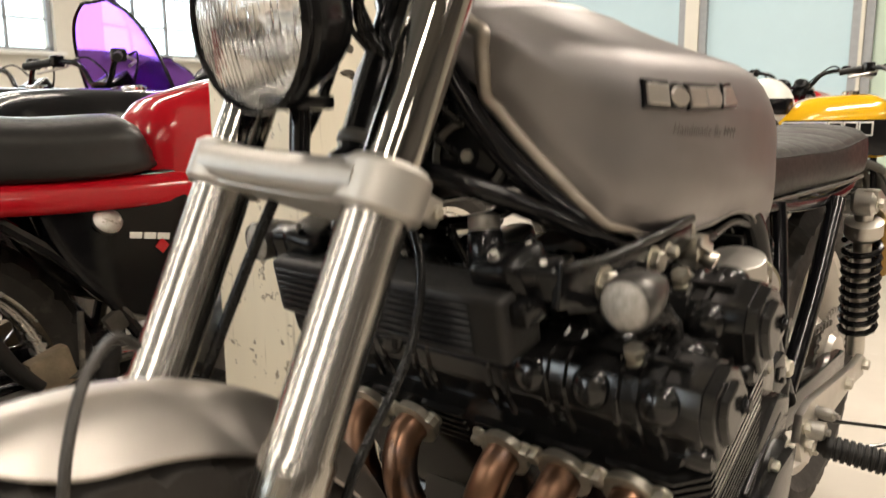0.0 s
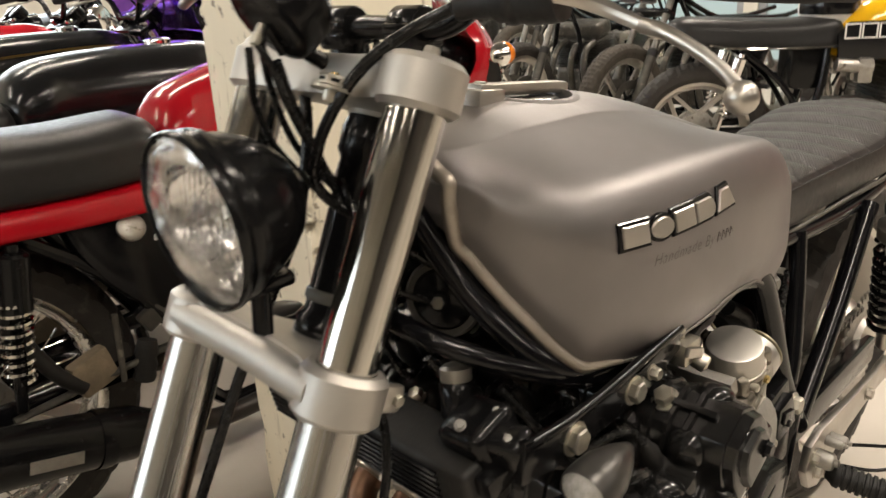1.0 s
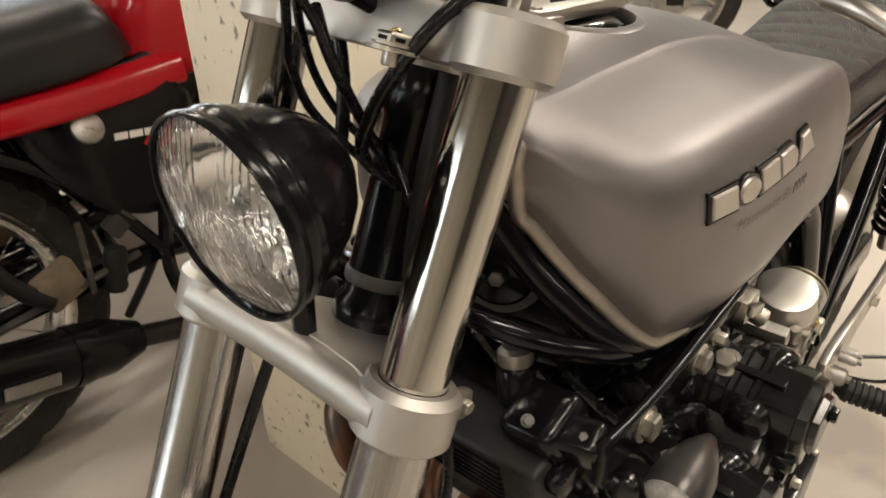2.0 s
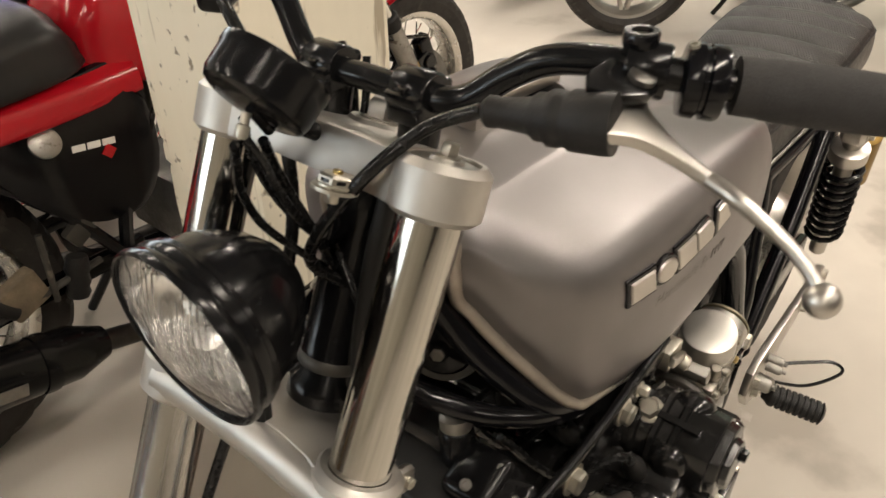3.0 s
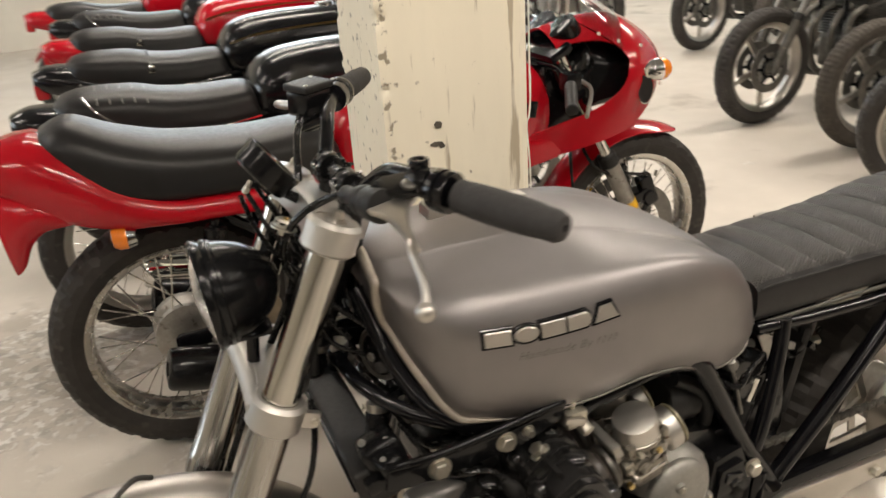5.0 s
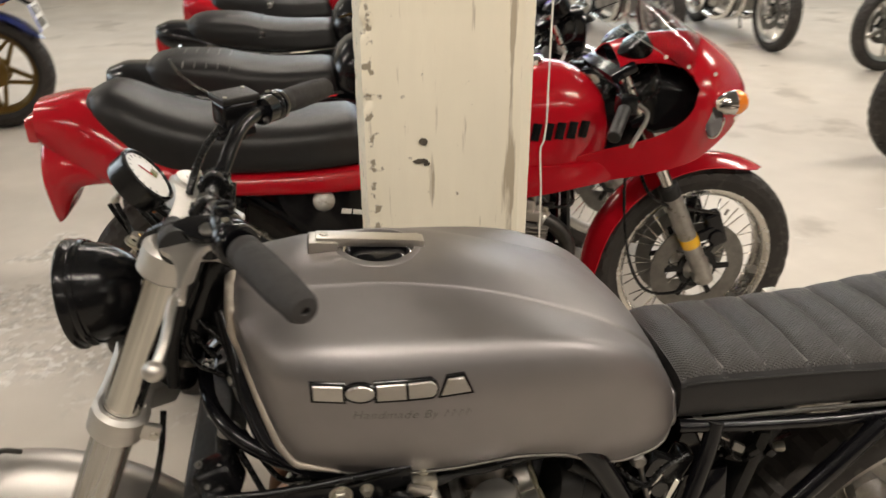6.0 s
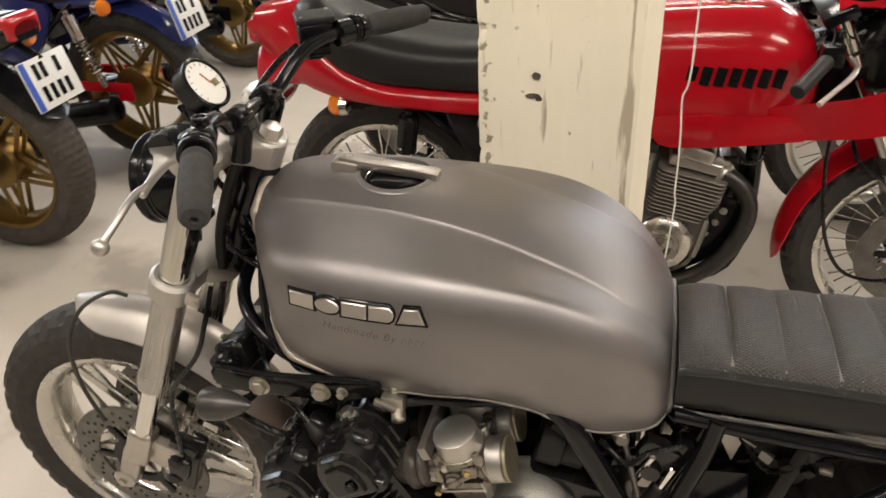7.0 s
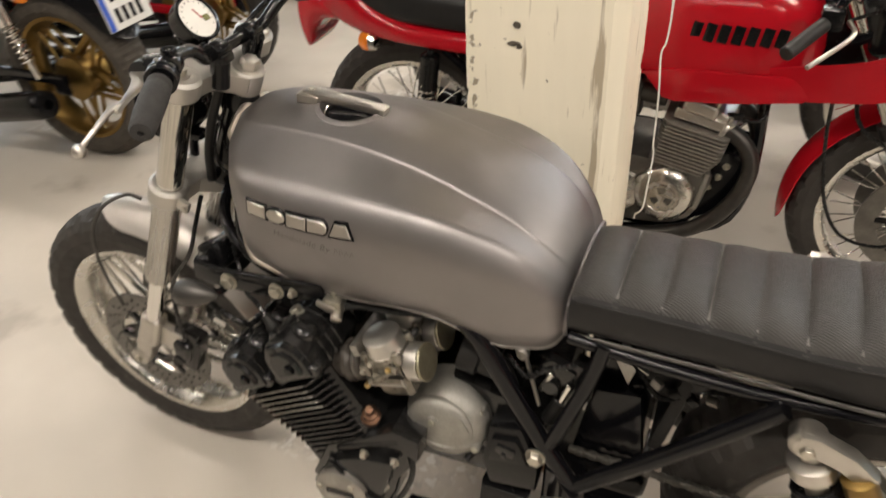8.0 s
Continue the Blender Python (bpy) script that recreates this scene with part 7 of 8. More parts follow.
    for s in (-1, 1):
        if S["engine"]:
            part("engine_cover", lathe([(0.085, 0.0), (0.088, 0.01), (0.08, 0.03), (0.05, 0.04), (0.0, 0.042)], 30, towards((0.03, s * 0.15, 0.32), (0.03, s * 1, 0.32)), caps=False), S["engine"], eng)
            part("points_cover", lathe([(0.045, 0.0), (0.045, 0.02), (0.03, 0.03), (0.0, 0.031)], 24, towards((-0.11, s * 0.15, 0.31), (-0.11, s * 1, 0.31)), caps=False), S["engine"], eng)
            for k in range(2):
                y = s * (0.06 + k * 0.085)
                part("carburettor", merge(box(0.06, 0.05, 0.1, pose(0.09, y, 0.56), 0.014), rod((0.06, y, 0.57), (0.2, y, 0.585), 0.027, 14)), ALU_DULL, b)
                part("exhaust_pipe", tube([(-0.17, y, 0.575), (-0.26, y, 0.53), (-0.30, y * 1.1, 0.42), (-0.25, y * 1.25, 0.24), (-0.08, y * 1.35, 0.16), (0.2, s * 0.17, 0.17)], 0.019, 14, 6), S["muffler"], b)
        ml = S["muf_len"]
        mx0, mz0, mz1 = S.get("muf_at", (0.28, 0.19, 0.30))
        if ml:
            mf = part("muffler", lathe([(0.03, 0.0), (0.05, 0.06), (0.052, ml - 0.05), (0.049, ml - 0.006), (0.044, ml), (0.024, ml + 0.004), (0.018, ml + 0.003), (0.016, ml - 0.03)], 32, towards((mx0, s * 0.19, mz0), (mx0 + 0.52, s * 0.205, mz1))), S["muffler"], b, "long exhaust muffler")
            part("end_band", lathe([(0.053, 0.02), (0.054, 0.03), (0.053, 0.045)], 24, towards((mx0 + 0.08, s * 0.1923, mz0 + (mz1 - mz0) * 0.154), (mx0 + 0.52, s * 0.205, mz1)), caps=False), S["muffler"], mf)
        # frame, side cover, swingarm, shock
        part("frame_tube", tube([(-0.28, s * 0.02, 0.80), (S.get("down", -0.24), s * 0.08 * S.get("down_w", 1.0), 0.62), (S.get("down", -0.24), s * 0.12 * S.get("down_w", 1.0), 0.32), (-0.16, s * 0.13 * S.get("down_w", 1.0), 0.19), (0.2, s * 0.13, 0.19), (0.28, s * 0.13, 0.30), (0.24, s * 0.12, 0.50), (0.22, s * 0.1, 0.68)], 0.014, 8, 4), S["frame"], b)
        part("frame_tube", tube([(-0.28, s * 0.02, 0.82), (0.0, s * 0.05, 0.70), (0.25, s * 0.1, 0.68), (0.55, s * 0.115, 0.67), (0.80, s * 0.1, 0.70)], 0.014, 8, 4), S["frame"], b)
        part("frame_tube", tube([(0.28, s * 0.13, 0.34), (0.4, s * 0.12, 0.52), (0.58, s * 0.115, 0.665)], 0.012, 8, 3), S["frame"], b)
        if S.get("side_cover", True):
            part("side_cover", plate([(0.20, 0.66), (0.16, 0.52), (0.22, 0.42), (0.34, 0.44), (0.44, 0.55), (0.46, 0.66)], S.get("cover_w", 0.025), pose(0, s * (0.1375 - S.get("cover_w", 0.025) / 2), 0, 90), S.get("cover_w", 0.025) * 0.34, 3), S["tank"] if S.get("cover") is None and S["tank"] else (S.get("cover") or S["frame"]), b)
        part("swingarm", merge(box(rx - 0.2, 0.026, 0.036, pose((rx + 0.26) / 2, s * 0.105, R + 0.02), 0.008), box(0.07, 0.012, 0.07, pose(rx, s * 0.105, R), 0.008)), S["swing"], b)
        a_, b_ = V(0.56, s * 0.145, 0.64), V(rx - 0.06, s * 0.135, R + 0.03)
        d_ = (b_ - a_).normalized()
        sk = part("shock_absorber", merge(rod(a_, b_, 0.011, 10), lathe([(0.02, 0), (0.026, 0.005), (0.026, 0.10), (0.022, 0.105)], 18, towards(a_ + d_ * 0.015, b_))), S.get("shock", CHROME), b)
        part("spring", spring_mesh(a_ + d_ * 0.10, b_ - d_ * 0.06, 0.023, 0.0042, 8, 5), S["spring"], sk)
        part("footrest", rod((0.22, s * 0.14, 0.31), (0.22, s * 0.26, 0.31), 0.014, 10), RUBBER, b)
    part("airbox", box(0.16, 0.2, 0.18, pose(0.28, 0, 0.57), 0.03), SATIN, b)
    part("stand", tube([(0.16, -0.14, 0.2), (0.20, -0.18, 0.1), (0.24, -0.22, 0.01)], 0.011, 8), SATIN, b)
    part("wiring", merge(tube([t0 + V(0.02, 0.03, -0.04), (-0.3, 0.06, 0.72), (-0.2, 0.04, 0.7), (-0.05, 0.06, 0.68)], 0.009, 6), tube([(0.05, 0.1, 0.66), (0.15, 0.13, 0.60), (0.2, 0.13, 0.5)], 0.006, 6)), CABLE, b)
    if S["guard"]:
        part("front_mudguard", guard_mesh(V(fx, 0, RF), RF + 0.025, S["wf"] + 0.025, S["arc"][0], S["arc"][1], 0.003, 30, 0.03), S["guard"], b)
    if S["rear_guard"]:
        part("rear_mudguard", guard_mesh(V(rx, 0, R), R + 0.03, S["wr"] + 0.03, 50, 150, 0.003, 26, 0.03), S["guard"] or S["frame"], b)
    if S["screen"]:
        rings = []
        ox, oz = t0.x - 0.08, t0.z - 0.08
        for k in range(11):
            f = k / 10
            wide = 0.33 * math.sqrt(max(0.05, 1 - (f * 0.97) ** 3))
            rings.append([V(ox - 0.10 + 0.14 * f + 0.07 * (j / 6) ** 2, wide * j / 6, oz + 0.02 + 0.42 * f - 0.02 * (j / 6) ** 2) for j in range(-6, 7)])
        sb = loft(rings, close_ring=False)
        bmesh.ops.solidify(sb, geom=list(sb.faces), thickness=0.004)
        sc_ = part("windscreen", sb, S["screen"], b, "tinted handlebar windscreen", 60)
        edge = [r[0] for r in rings] + rings[-1][1:-1] + [r[-1] for r in rings[::-1]]
        part("screen_edge", tube(edge, 0.007, 6, 2), SATIN, sc_)
        part("screen_base", loft([[V(ox - 0.105 + 0.07 * (j / 6) ** 2 + dx, 0.34 * j / 6, oz + dz - 0.02 * (j / 6) ** 2) for dx, dz in ((-0.012, -0.07), (-0.012, 0.07), (0.012, 0.07), (0.012, -0.07))] for j in range(-6, 7)]), SATIN, sc_)
    return b


# red half-faired racer, nose towards +x
RED_AT = (0.318, 1.0, 0)
red = make_bike("red_racing_motorcycle", "glossy red half-faired motorcycle with long black seat and spoked wheels", RED_AT, 180,
                dict(shock=SATIN, wb=1.33, R=0.315, RF=0.30, down=-0.262, down_w=0.5, arc=(58, 192), muf_len=0.34, muf_at=(0.40, 0.24, 0.375), long_tank=True, engine=None, rim=POLISHED, tank=RED, cover=BLACK, cover_w=0.06, guard=RED, bars="clip", lamp=False, taillamp=False, indicators=False, muffler=SATIN, hump=0.07, seat=None, rear_guard=False, tank_z=-0.045))
part("seat", body_loft([(0.24, 0.70, 0.745, 0.09, 0.1), (0.28, 0.69, 0.80, 0.12, 0.125), (0.42, 0.685, 0.795, 0.135, 0.14), (0.60, 0.69, 0.81, 0.14, 0.14), (0.72, 0.70, 0.845, 0.135, 0.13), (0.82, 0.72, 0.885, 0.115, 0.12), (0.87, 0.76, 0.865, 0.08, 0.08)]), VINYL, red, "long black vinyl racing seat with raised back", 60)
tail_ = part("tail_unit", body_loft([(0.165, 0.628, 0.70, 0.13, 0.125), (0.4, 0.630, 0.70, 0.15, 0.145), (0.6, 0.638, 0.705, 0.155, 0.145), (0.72, 0.640, 0.75, 0.152, 0.13), (0.82, 0.66, 0.83, 0.14, 0.12), (0.90, 0.70, 0.865, 0.115, 0.10), (0.985, 0.76, 0.85, 0.075, 0.06)]), RED, red, "red painted seat base and tail", 60)
for s in (-1, 1):
    part("oil_filler", lathe([(0.026, 0), (0.026, 0.008), (0.02, 0.012), (0.0, 0.013)], 24, towards((0.364, s * 0.138, 0.612), (0.364, s * 1.0, 1.15)), caps=False), ALU_DULL, red, "round chrome filler cap")
    for k in range(3):
        part("badge_bar", box(0.024, 0.003, 0.012, pose(0.312 - 0.027 * k, s * 0.1385, 0.582 - 0.004 * k, 0, -8), 0.001), WHITE, red)
    part("muffler_plate", box(0.085, 0.003, 0.022, pose(0.60, s * 0.2505, 0.292, 0, -14), 0.001), ALU_DULL, red)
    part("chain_box", box(0.075, 0.03, 0.07, pose(0.476, s * 0.125, 0.365, 0, 15, 8), 0.008), mat("dusty_tan_casting", (0.22, 0.175, 0.12), 0.6, 0.3, 0.25, 40, 0.1, 0.3, 200), red)
    part("breather_hose", tube([(0.60, s * 0.11, 0.52), (0.575, s * 0.135, 0.46), (0.54, s * 0.14, 0.39), (0.50, s * 0.135, 0.345)], 0.014, 10), RUBBER, red)
    part("rubber_boot", lathe([(0.018, 0), (0.022, 0.01), (0.019, 0.02), (0.023, 0.03), (0.019, 0.045), (0.023, 0.055), (0.018, 0.08)], 18, towards((0.39, s * 0.13, 0.31), (0.365, s * 0.125, 0.40))), RUBBER, red)
    part("linkage", merge(rod((0.42, s * 0.13, 0.46), (0.43, s * 0.14, 0.33), 0.006, 8), rod((0.33, s * 0.13, 0.36), (0.62, s * 0.13, 0.33), 0.007, 8), box(0.05, 0.02, 0.04, pose(0.35, s * 0.125, 0.43, 0, 30), 0.006)), GREASE, red)
    part("red_emblem", plate([(-0.014, 0.0), (0, 0.016), (0.014, 0.0), (0, -0.014)], 0.003, pose(0.262, s * 0.1385, 0.556, 90)), REDLENS, red)
    im = towards((0.752, s * 0.115, 0.630), (0.90, s * 0.115, 0.630))
    ind_ = part("indicator", merge(lathe([(0.012, -0.03), (0.024, -0.022), (0.028, -0.004)], 22, im), rod((0.735, s * 0.06, 0.64), (0.735, s * 0.11, 0.632), 0.008, 8)), CHROME, red)
    part("lens", lathe([(0.028, -0.004), (0.028, 0.014), (0.02, 0.026), (0.0, 0.03)], 22, im, caps=False), AMBER, ind_)
part("tail_lamp", box(0.04, 0.11, 0.06, pose(0.995, 0, 0.79), 0.015), REDLENS, red)
part("tail_valance", body_loft([(0.84, 0.672, 0.72, 0.115, 0.105), (0.90, 0.664, 0.75, 0.112, 0.095), (0.935, 0.635, 0.765, 0.106, 0.085), (0.965, 0.580, 0.77, 0.098, 0.075), (0.985, 0.565, 0.765, 0.088, 0.065), (0.990, 0.60, 0.755, 0.082, 0.06)]), RED, tail_, "red lower end of the tail", 60)


def fairing_mesh():
    """Half fairing: u runs nose to tank, a from the crown down each side; a rounded opening for the hands."""
    bm = bmesh.new()
    nu, U0, MID = 56, 0.345, 0.49
    us = [(i / nu) ** 1.15 for i in range(nu + 1)]

    def point(u, a, side):
        x = -0.735 + 0.60 * u
        w = 0.190 * min(1, (u / 0.30)) ** 0.5 * (1 - 0.45 * max(0, u - 0.35) / 0.65) + 0.004
        zt = pchip(u, [0, 0.12, 0.3, 0.55, 1], [0.82, 0.905, 0.955, 0.94, 0.80])
        zb = pchip(u, [0, 0.12, 0.24, 0.47, 0.7, 0.9, 1], [0.77, 0.722, 0.687, 0.637, 0.612, 0.595, 0.59])
        y = w * (1 - (1 - min(1, a * 1.45)) ** 2.0) * (1 - 0.12 * max(0, a - 0.7) / 0.3)
        return bm.verts.new((x, side * y, zt - (zt - zb) * a ** 1.45))

    for side in (-1, 1):
        up, low = [], []
        for u in us:
            f = max(0.0, (u - U0) / (1 - U0))
            open_ = math.sqrt(max(0.0, 1 - (1 - f) ** 7)) if u > U0 else 0.0
            a1, a2 = MID - (MID - 0.24) * open_, MID + (0.79 - MID) * open_
            up.append([point(u, a1 * j / 12, side) for j in range(13)])
            low.append([point(u, a2 + (1 - a2) * j / 8, side) for j in range(9)])
        for i in range(nu):
            for rows, n in ((up, 12), (low, 8)):
                if rows is up and us[i] > 0.62:
                    continue
                for j in range(n):
                    q = (rows[i][j], rows[i + 1][j], rows[i + 1][j + 1], rows[i][j + 1])
                    bm.faces.new(q if side > 0 else q[::-1])
    bmesh.ops.remove_doubles(bm, verts=list(bm.verts), dist=0.0006)
    bmesh.ops.recalc_face_normals(bm, faces=bm.faces)
    bmesh.ops.solidify(bm, geom=list(bm.faces), thickness=0.004)
    return bm


fair = part("fairing", fairing_mesh(), RED, red, "glossy red half fairing with hand cut-outs", 60)
part("steering_head", merge(box(0.16, 0.10, 0.20, pose(-0.40, 0, 0.73, 0, 20), 0.03, 3), box(0.10, 0.16, 0.10, pose(-0.43, 0, 0.80, 0, 20), 0.02, 3), box(0.10, 0.07, 0.12, pose(-0.36, 0, 0.64, 0, 20), 0.02)), SATIN, red, "black steering head and wiring behind the fairing")
part("inner_panel", body_loft([(-0.66, 0.77, 0.85, 0.08, 0.08), (-0.55, 0.73, 0.88, 0.13, 0.12), (-0.46, 0.72, 0.90, 0.12, 0.12), (-0.42, 0.74, 0.86, 0.09, 0.08)]), SATIN, fair, "dark inside of the fairing")
scr = []
for k in range(8):
    f = k / 7
    scr.append([V(-0.64 + 0.20 * f + 0.10 * (j / 6) ** 2, 0.165 * (1 - 0.5 * f ** 2) * j / 6, 0.90 + 0.14 * f ** 0.8 - 0.05 * (j / 6) ** 2) for j in range(-6, 7)])
sbm = loft(scr, close_ring=False)
bmesh.ops.solidify(sbm, geom=list(sbm.faces), thickness=0.003)
part("windscreen", sbm, SCREEN, fair, "clear low windscreen", 60)
for s in (-1, 1):
    im = towards((-0.615, s * 0.186, 0.815), (-0.80, s * 0.186, 0.82))
    fi = part("indicator", merge(lathe([(0.006, -0.05), (0.018, -0.042), (0.027, -0.02), (0.030, 0.0)], 22, im), rod((-0.59, s * 0.14, 0.80), (-0.602, s * 0.18, 0.81), 0.009, 10), tube([(-0.59, s * 0.165, 0.78), (-0.60, s * 0.18, 0.77), (-0.60, s * 0.165, 0.74)], 0.006, 8)), CHROME, fair, "chrome-bodied front indicator")
    part("lens", lathe([(0.030, 0.0), (0.030, 0.014), (0.022, 0.028), (0.0, 0.034)], 22, im, caps=False), AMBER, fi)
    mm = towards((-0.572, s * 0.192, 0.772), (-0.30, s * 0.60, 0.85)) @ Matrix.Diagonal((0.52, 1.0, 1.0, 1))
    mi = part("side_mirror", lathe([(0.0, -0.010), (0.026, -0.008), (0.038, 0.0), (0.041, 0.005), (0.038, 0.007)], 32, mm, caps=False), CHROME, fair, "small oval chrome mirror")
    part("mirror_glass", lathe([(0.0, 0.0065), (0.036, 0.0062)], 32, mm, caps=False), mat("dark_mirror_glass", (0.35, 0.34, 0.33), 0.04, 1.0, 0.02, 10, 0.02), mi)
    for q in ((-0.50, 0.90), (-0.57, 0.88), (-0.64, 0.77), (-0.44, 0.925)):
        part("screw", lathe([(0.005, 0), (0.005, 0.003)], 10, towards((q[0], s * 0.165, q[1]), (q[0], s * 1, q[1]))), CHROME, fair)
    part("tank_band", plate([(0.02, 0.645), (-0.032, 0.585), (-0.06, 0.578), (-0.14, 0.583), (-0.20, 0.590), (-0.34, 0.612), (-0.37, 0.65), (-0.30, 0.668), (-0.17, 0.664), (-0.04, 0.658)], 0.02, pose(0, s * 0.128, 0, 90), 0.006), RED, red)
    for k in range(8):
        part("lettering_bar", box(0.022, 0.003, 0.042, pose(-0.268 + k * 0.030, s * (0.1385 - 0.0006 * abs(k - 3) ** 2), 0.752, 0, 10 * -s), 0.001), SATIN, red)
    part("fork_band", lathe([(0.0262, 0), (0.0262, 0.03)], 18, towards(V(-0.665, s * 0.085, 0.30) + V(0.454, 0, 0.891) * 0.10, V(-0.665, s * 0.085, 0.30) + V(0.454, 0, 0.891))), YELLOW, red)


def red_engine():
    """Two leaning finned cylinders on a pale case with polished round covers."""
    cyl = pose(-0.114, 0, 0.446, 0, -12)
    soot = mat("sooted_exhaust_steel", (0.06, 0.056, 0.052), 0.42, 0.8, 0.25, 30, 0.1, 0.1, 150)
    fins = mat("dusty_grey_fins", (0.38, 0.355, 0.32), 0.5, 0.85, 0.15, 60, 0.08, 0.1, 300)
    eng = part("engine", plate([(0.13, 0.30), (0.12, 0.40), (-0.05, 0.405), (-0.165, 0.385), (-0.17, 0.33), (-0.14, 0.25), (-0.06, 0.215), (0.10, 0.22)], 0.23, pose(0, 0, 0, 90), 0.012, 2), GREYCAST, red, "dull aluminium engine with finned cylinders")
    part("cylinder_block", box(0.115, 0.18, 0.14, cyl, 0.006), ENGINE, eng)
    for k in range(12):
        x0 = -0.080 + 0.022 * max(0.0, (5 - k) / 5)
        part("cooling_fin", plate([(x0, -0.11), (x0 + 0.012, -0.125), (0.074, -0.125), (0.086, -0.11), (0.086, 0.11), (0.074, 0.125), (x0 + 0.012, 0.125), (x0, 0.11)], 0.0036, cyl @ Matrix.Translation((0, 0, -0.057 + 0.0102 * k)), 0.0009), fins, eng)
    head = part("cylinder_head", merge(box(0.125, 0.215, 0.030, cyl @ pose(0.004, 0, 0.080), 0.008, 3), box(0.085, 0.225, 0.040, cyl @ pose(0.012, 0, 0.108, 0, -4), 0.013, 3), box(0.05, 0.20, 0.03, cyl @ pose(-0.052, 0, 0.090, 0, -28), 0.008, 3)), ALU, eng, "bright aluminium cylinder head")
    for s in (-1, 1):
        for hx, hz in ((-0.022, 0.126), (0.046, 0.126), (-0.062, 0.098)):
            part("head_nut", hexbolt(cyl @ V(hx, s * 0.098, hz), (-0.2, 0, 1), 0.007, 0.009), STEEL, head)
        part("spark_lead", tube([cyl @ V(-0.06, s * 0.075, 0.105), cyl @ V(-0.10, s * 0.095, 0.112), cyl @ V(-0.13, s * 0.09, 0.13), (-0.27, s * 0.05, 0.60)], 0.0055, 8), CABLE, eng)
        part("plug_cap", rod(cyl @ V(-0.050, s * 0.078, 0.098), cyl @ V(-0.085, s * 0.092, 0.114), 0.009, 12), RUBBER, eng)
        part("inlet", merge(rod((-0.04, s * 0.055, 0.55), (0.06, s * 0.06, 0.565), 0.024, 16), box(0.05, 0.05, 0.10, pose(0.045, s * 0.06, 0.55), 0.012, 3)), GREASE, eng)
        dm = towards((-0.066, s * 0.112, 0.314), (-0.066, s * 1.0, 0.314))
        dome = part("dynamo_cover", lathe([(0.076, -0.004), (0.079, 0.004), (0.077, 0.014), (0.066, 0.024), (0.046, 0.029), (0.044, 0.0265), (0.036, 0.0265), (0.034, 0.031), (0.0, 0.033)], 44, dm, caps=False), POLISHED, eng, "polished round dynamo cover")
        for a in (35, 155, 275):
            part("cover_screw", hexbolt(dm @ V(0.070 * math.cos(radians(a)), 0.070 * math.sin(radians(a)), 0.018), (0, s, 0), 0.0055, 0.006), STEEL, dome)
            # thin dark plate laid on the cover, its colour giving a recess's shade
            part("dark_recess_inlay", plate([(0.010, -0.006), (0.026, -0.011), (0.028, 0.0), (0.026, 0.011), (0.010, 0.006)], 0.003, dm @ Matrix.Translation((0, 0, 0.0325)) @ Matrix.Rotation(radians(a + 60), 4, "Z"), 0.0008), GREASE, dome)
        sm = towards((0.050, s * 0.112, 0.305), (0.050, s * 1.0, 0.305))
        part("starter_cover", lathe([(0.060, -0.004), (0.063, 0.003), (0.060, 0.014), (0.045, 0.022), (0.0, 0.025)], 36, sm, caps=False), POLISHED, eng, "polished round side cover")
        part("case_rib", box(0.012, 0.022, 0.11, pose(-0.158, s * 0.112, 0.335, 0, -10), 0.004), CASTING, eng)
        mount = part("engine_plate", plate([(-0.145, 0.42), (-0.205, 0.435), (-0.245, 0.42), (-0.25, 0.39), (-0.235, 0.33), (-0.19, 0.255), (-0.11, 0.205), (-0.02, 0.19), (-0.02, 0.23), (-0.13, 0.26), (-0.165, 0.32)], 0.008, pose(0, s * 0.075, 0, 90), 0.002), BLACK, eng, "black engine plate with plated bolts")
        for bx, bz in ((-0.180, 0.418), (-0.207, 0.395), (-0.192, 0.362), (-0.172, 0.330)):
            part("plate_bolt", hexbolt((bx, s * 0.079, bz), (0, s, 0), 0.0075, 0.007), STEEL, mount)
        pipe = part("exhaust_pipe", tube([(-0.150, s * 0.075, 0.505), (-0.205, s * 0.082, 0.492), (-0.247, s * 0.09, 0.455), (-0.262, s * 0.098, 0.405), (-0.245, s * 0.105, 0.335), (-0.20, s * 0.11, 0.262), (-0.12, s * 0.115, 0.205), (0.05, s * 0.14, 0.178), (0.25, s * 0.17, 0.185), (0.42, s * 0.19, 0.245)], 0.0205, 18, 6), soot, red, "single sooty exhaust pipe sweeping down from the head")
        part("pipe_clamp", lathe([(0.024, -0.008), (0.029, -0.006), (0.029, 0.006), (0.024, 0.008)], 22, towards((-0.185, s * 0.079, 0.499), (-0.24, s * 0.085, 0.47))), ALU_DULL, pipe)
        cal = part("brake_caliper", merge(box(0.046, 0.034, 0.105, pose(-0.694, s * 0.062, 0.425, 0, 22), 0.010, 3), lathe([(0.021, 0), (0.022, 0.006), (0.019, 0.012)], 22, towards((-0.692, s * 0.076, 0.405), (-0.692, s * 1.0, 0.405))), box(0.07, 0.014, 0.03, pose(-0.655, s * 0.075, 0.41, 0, 22), 0.004)), BLACK, red, "black brake caliper at the front disc")
        part("bleed_screw", rod((-0.715, s * 0.07, 0.465), (-0.722, s * 0.07, 0.482), 0.004, 8), STEEL, cal)
    part("oil_pan", box(0.24, 0.17, 0.05, pose(-0.02, 0, 0.205), 0.014, 3), SATIN, eng)
    part("speedometer_cable", tube([(-0.40, 0.10, 0.62), (-0.409, 0.10, 0.51), (-0.440, 0.10, 0.36), (-0.498, 0.10, 0.267), (-0.592, 0.095, 0.251), (-0.65, 0.07, 0.285)], 0.0045, 8), CABLE, red, "black cable looping down to the front hub")
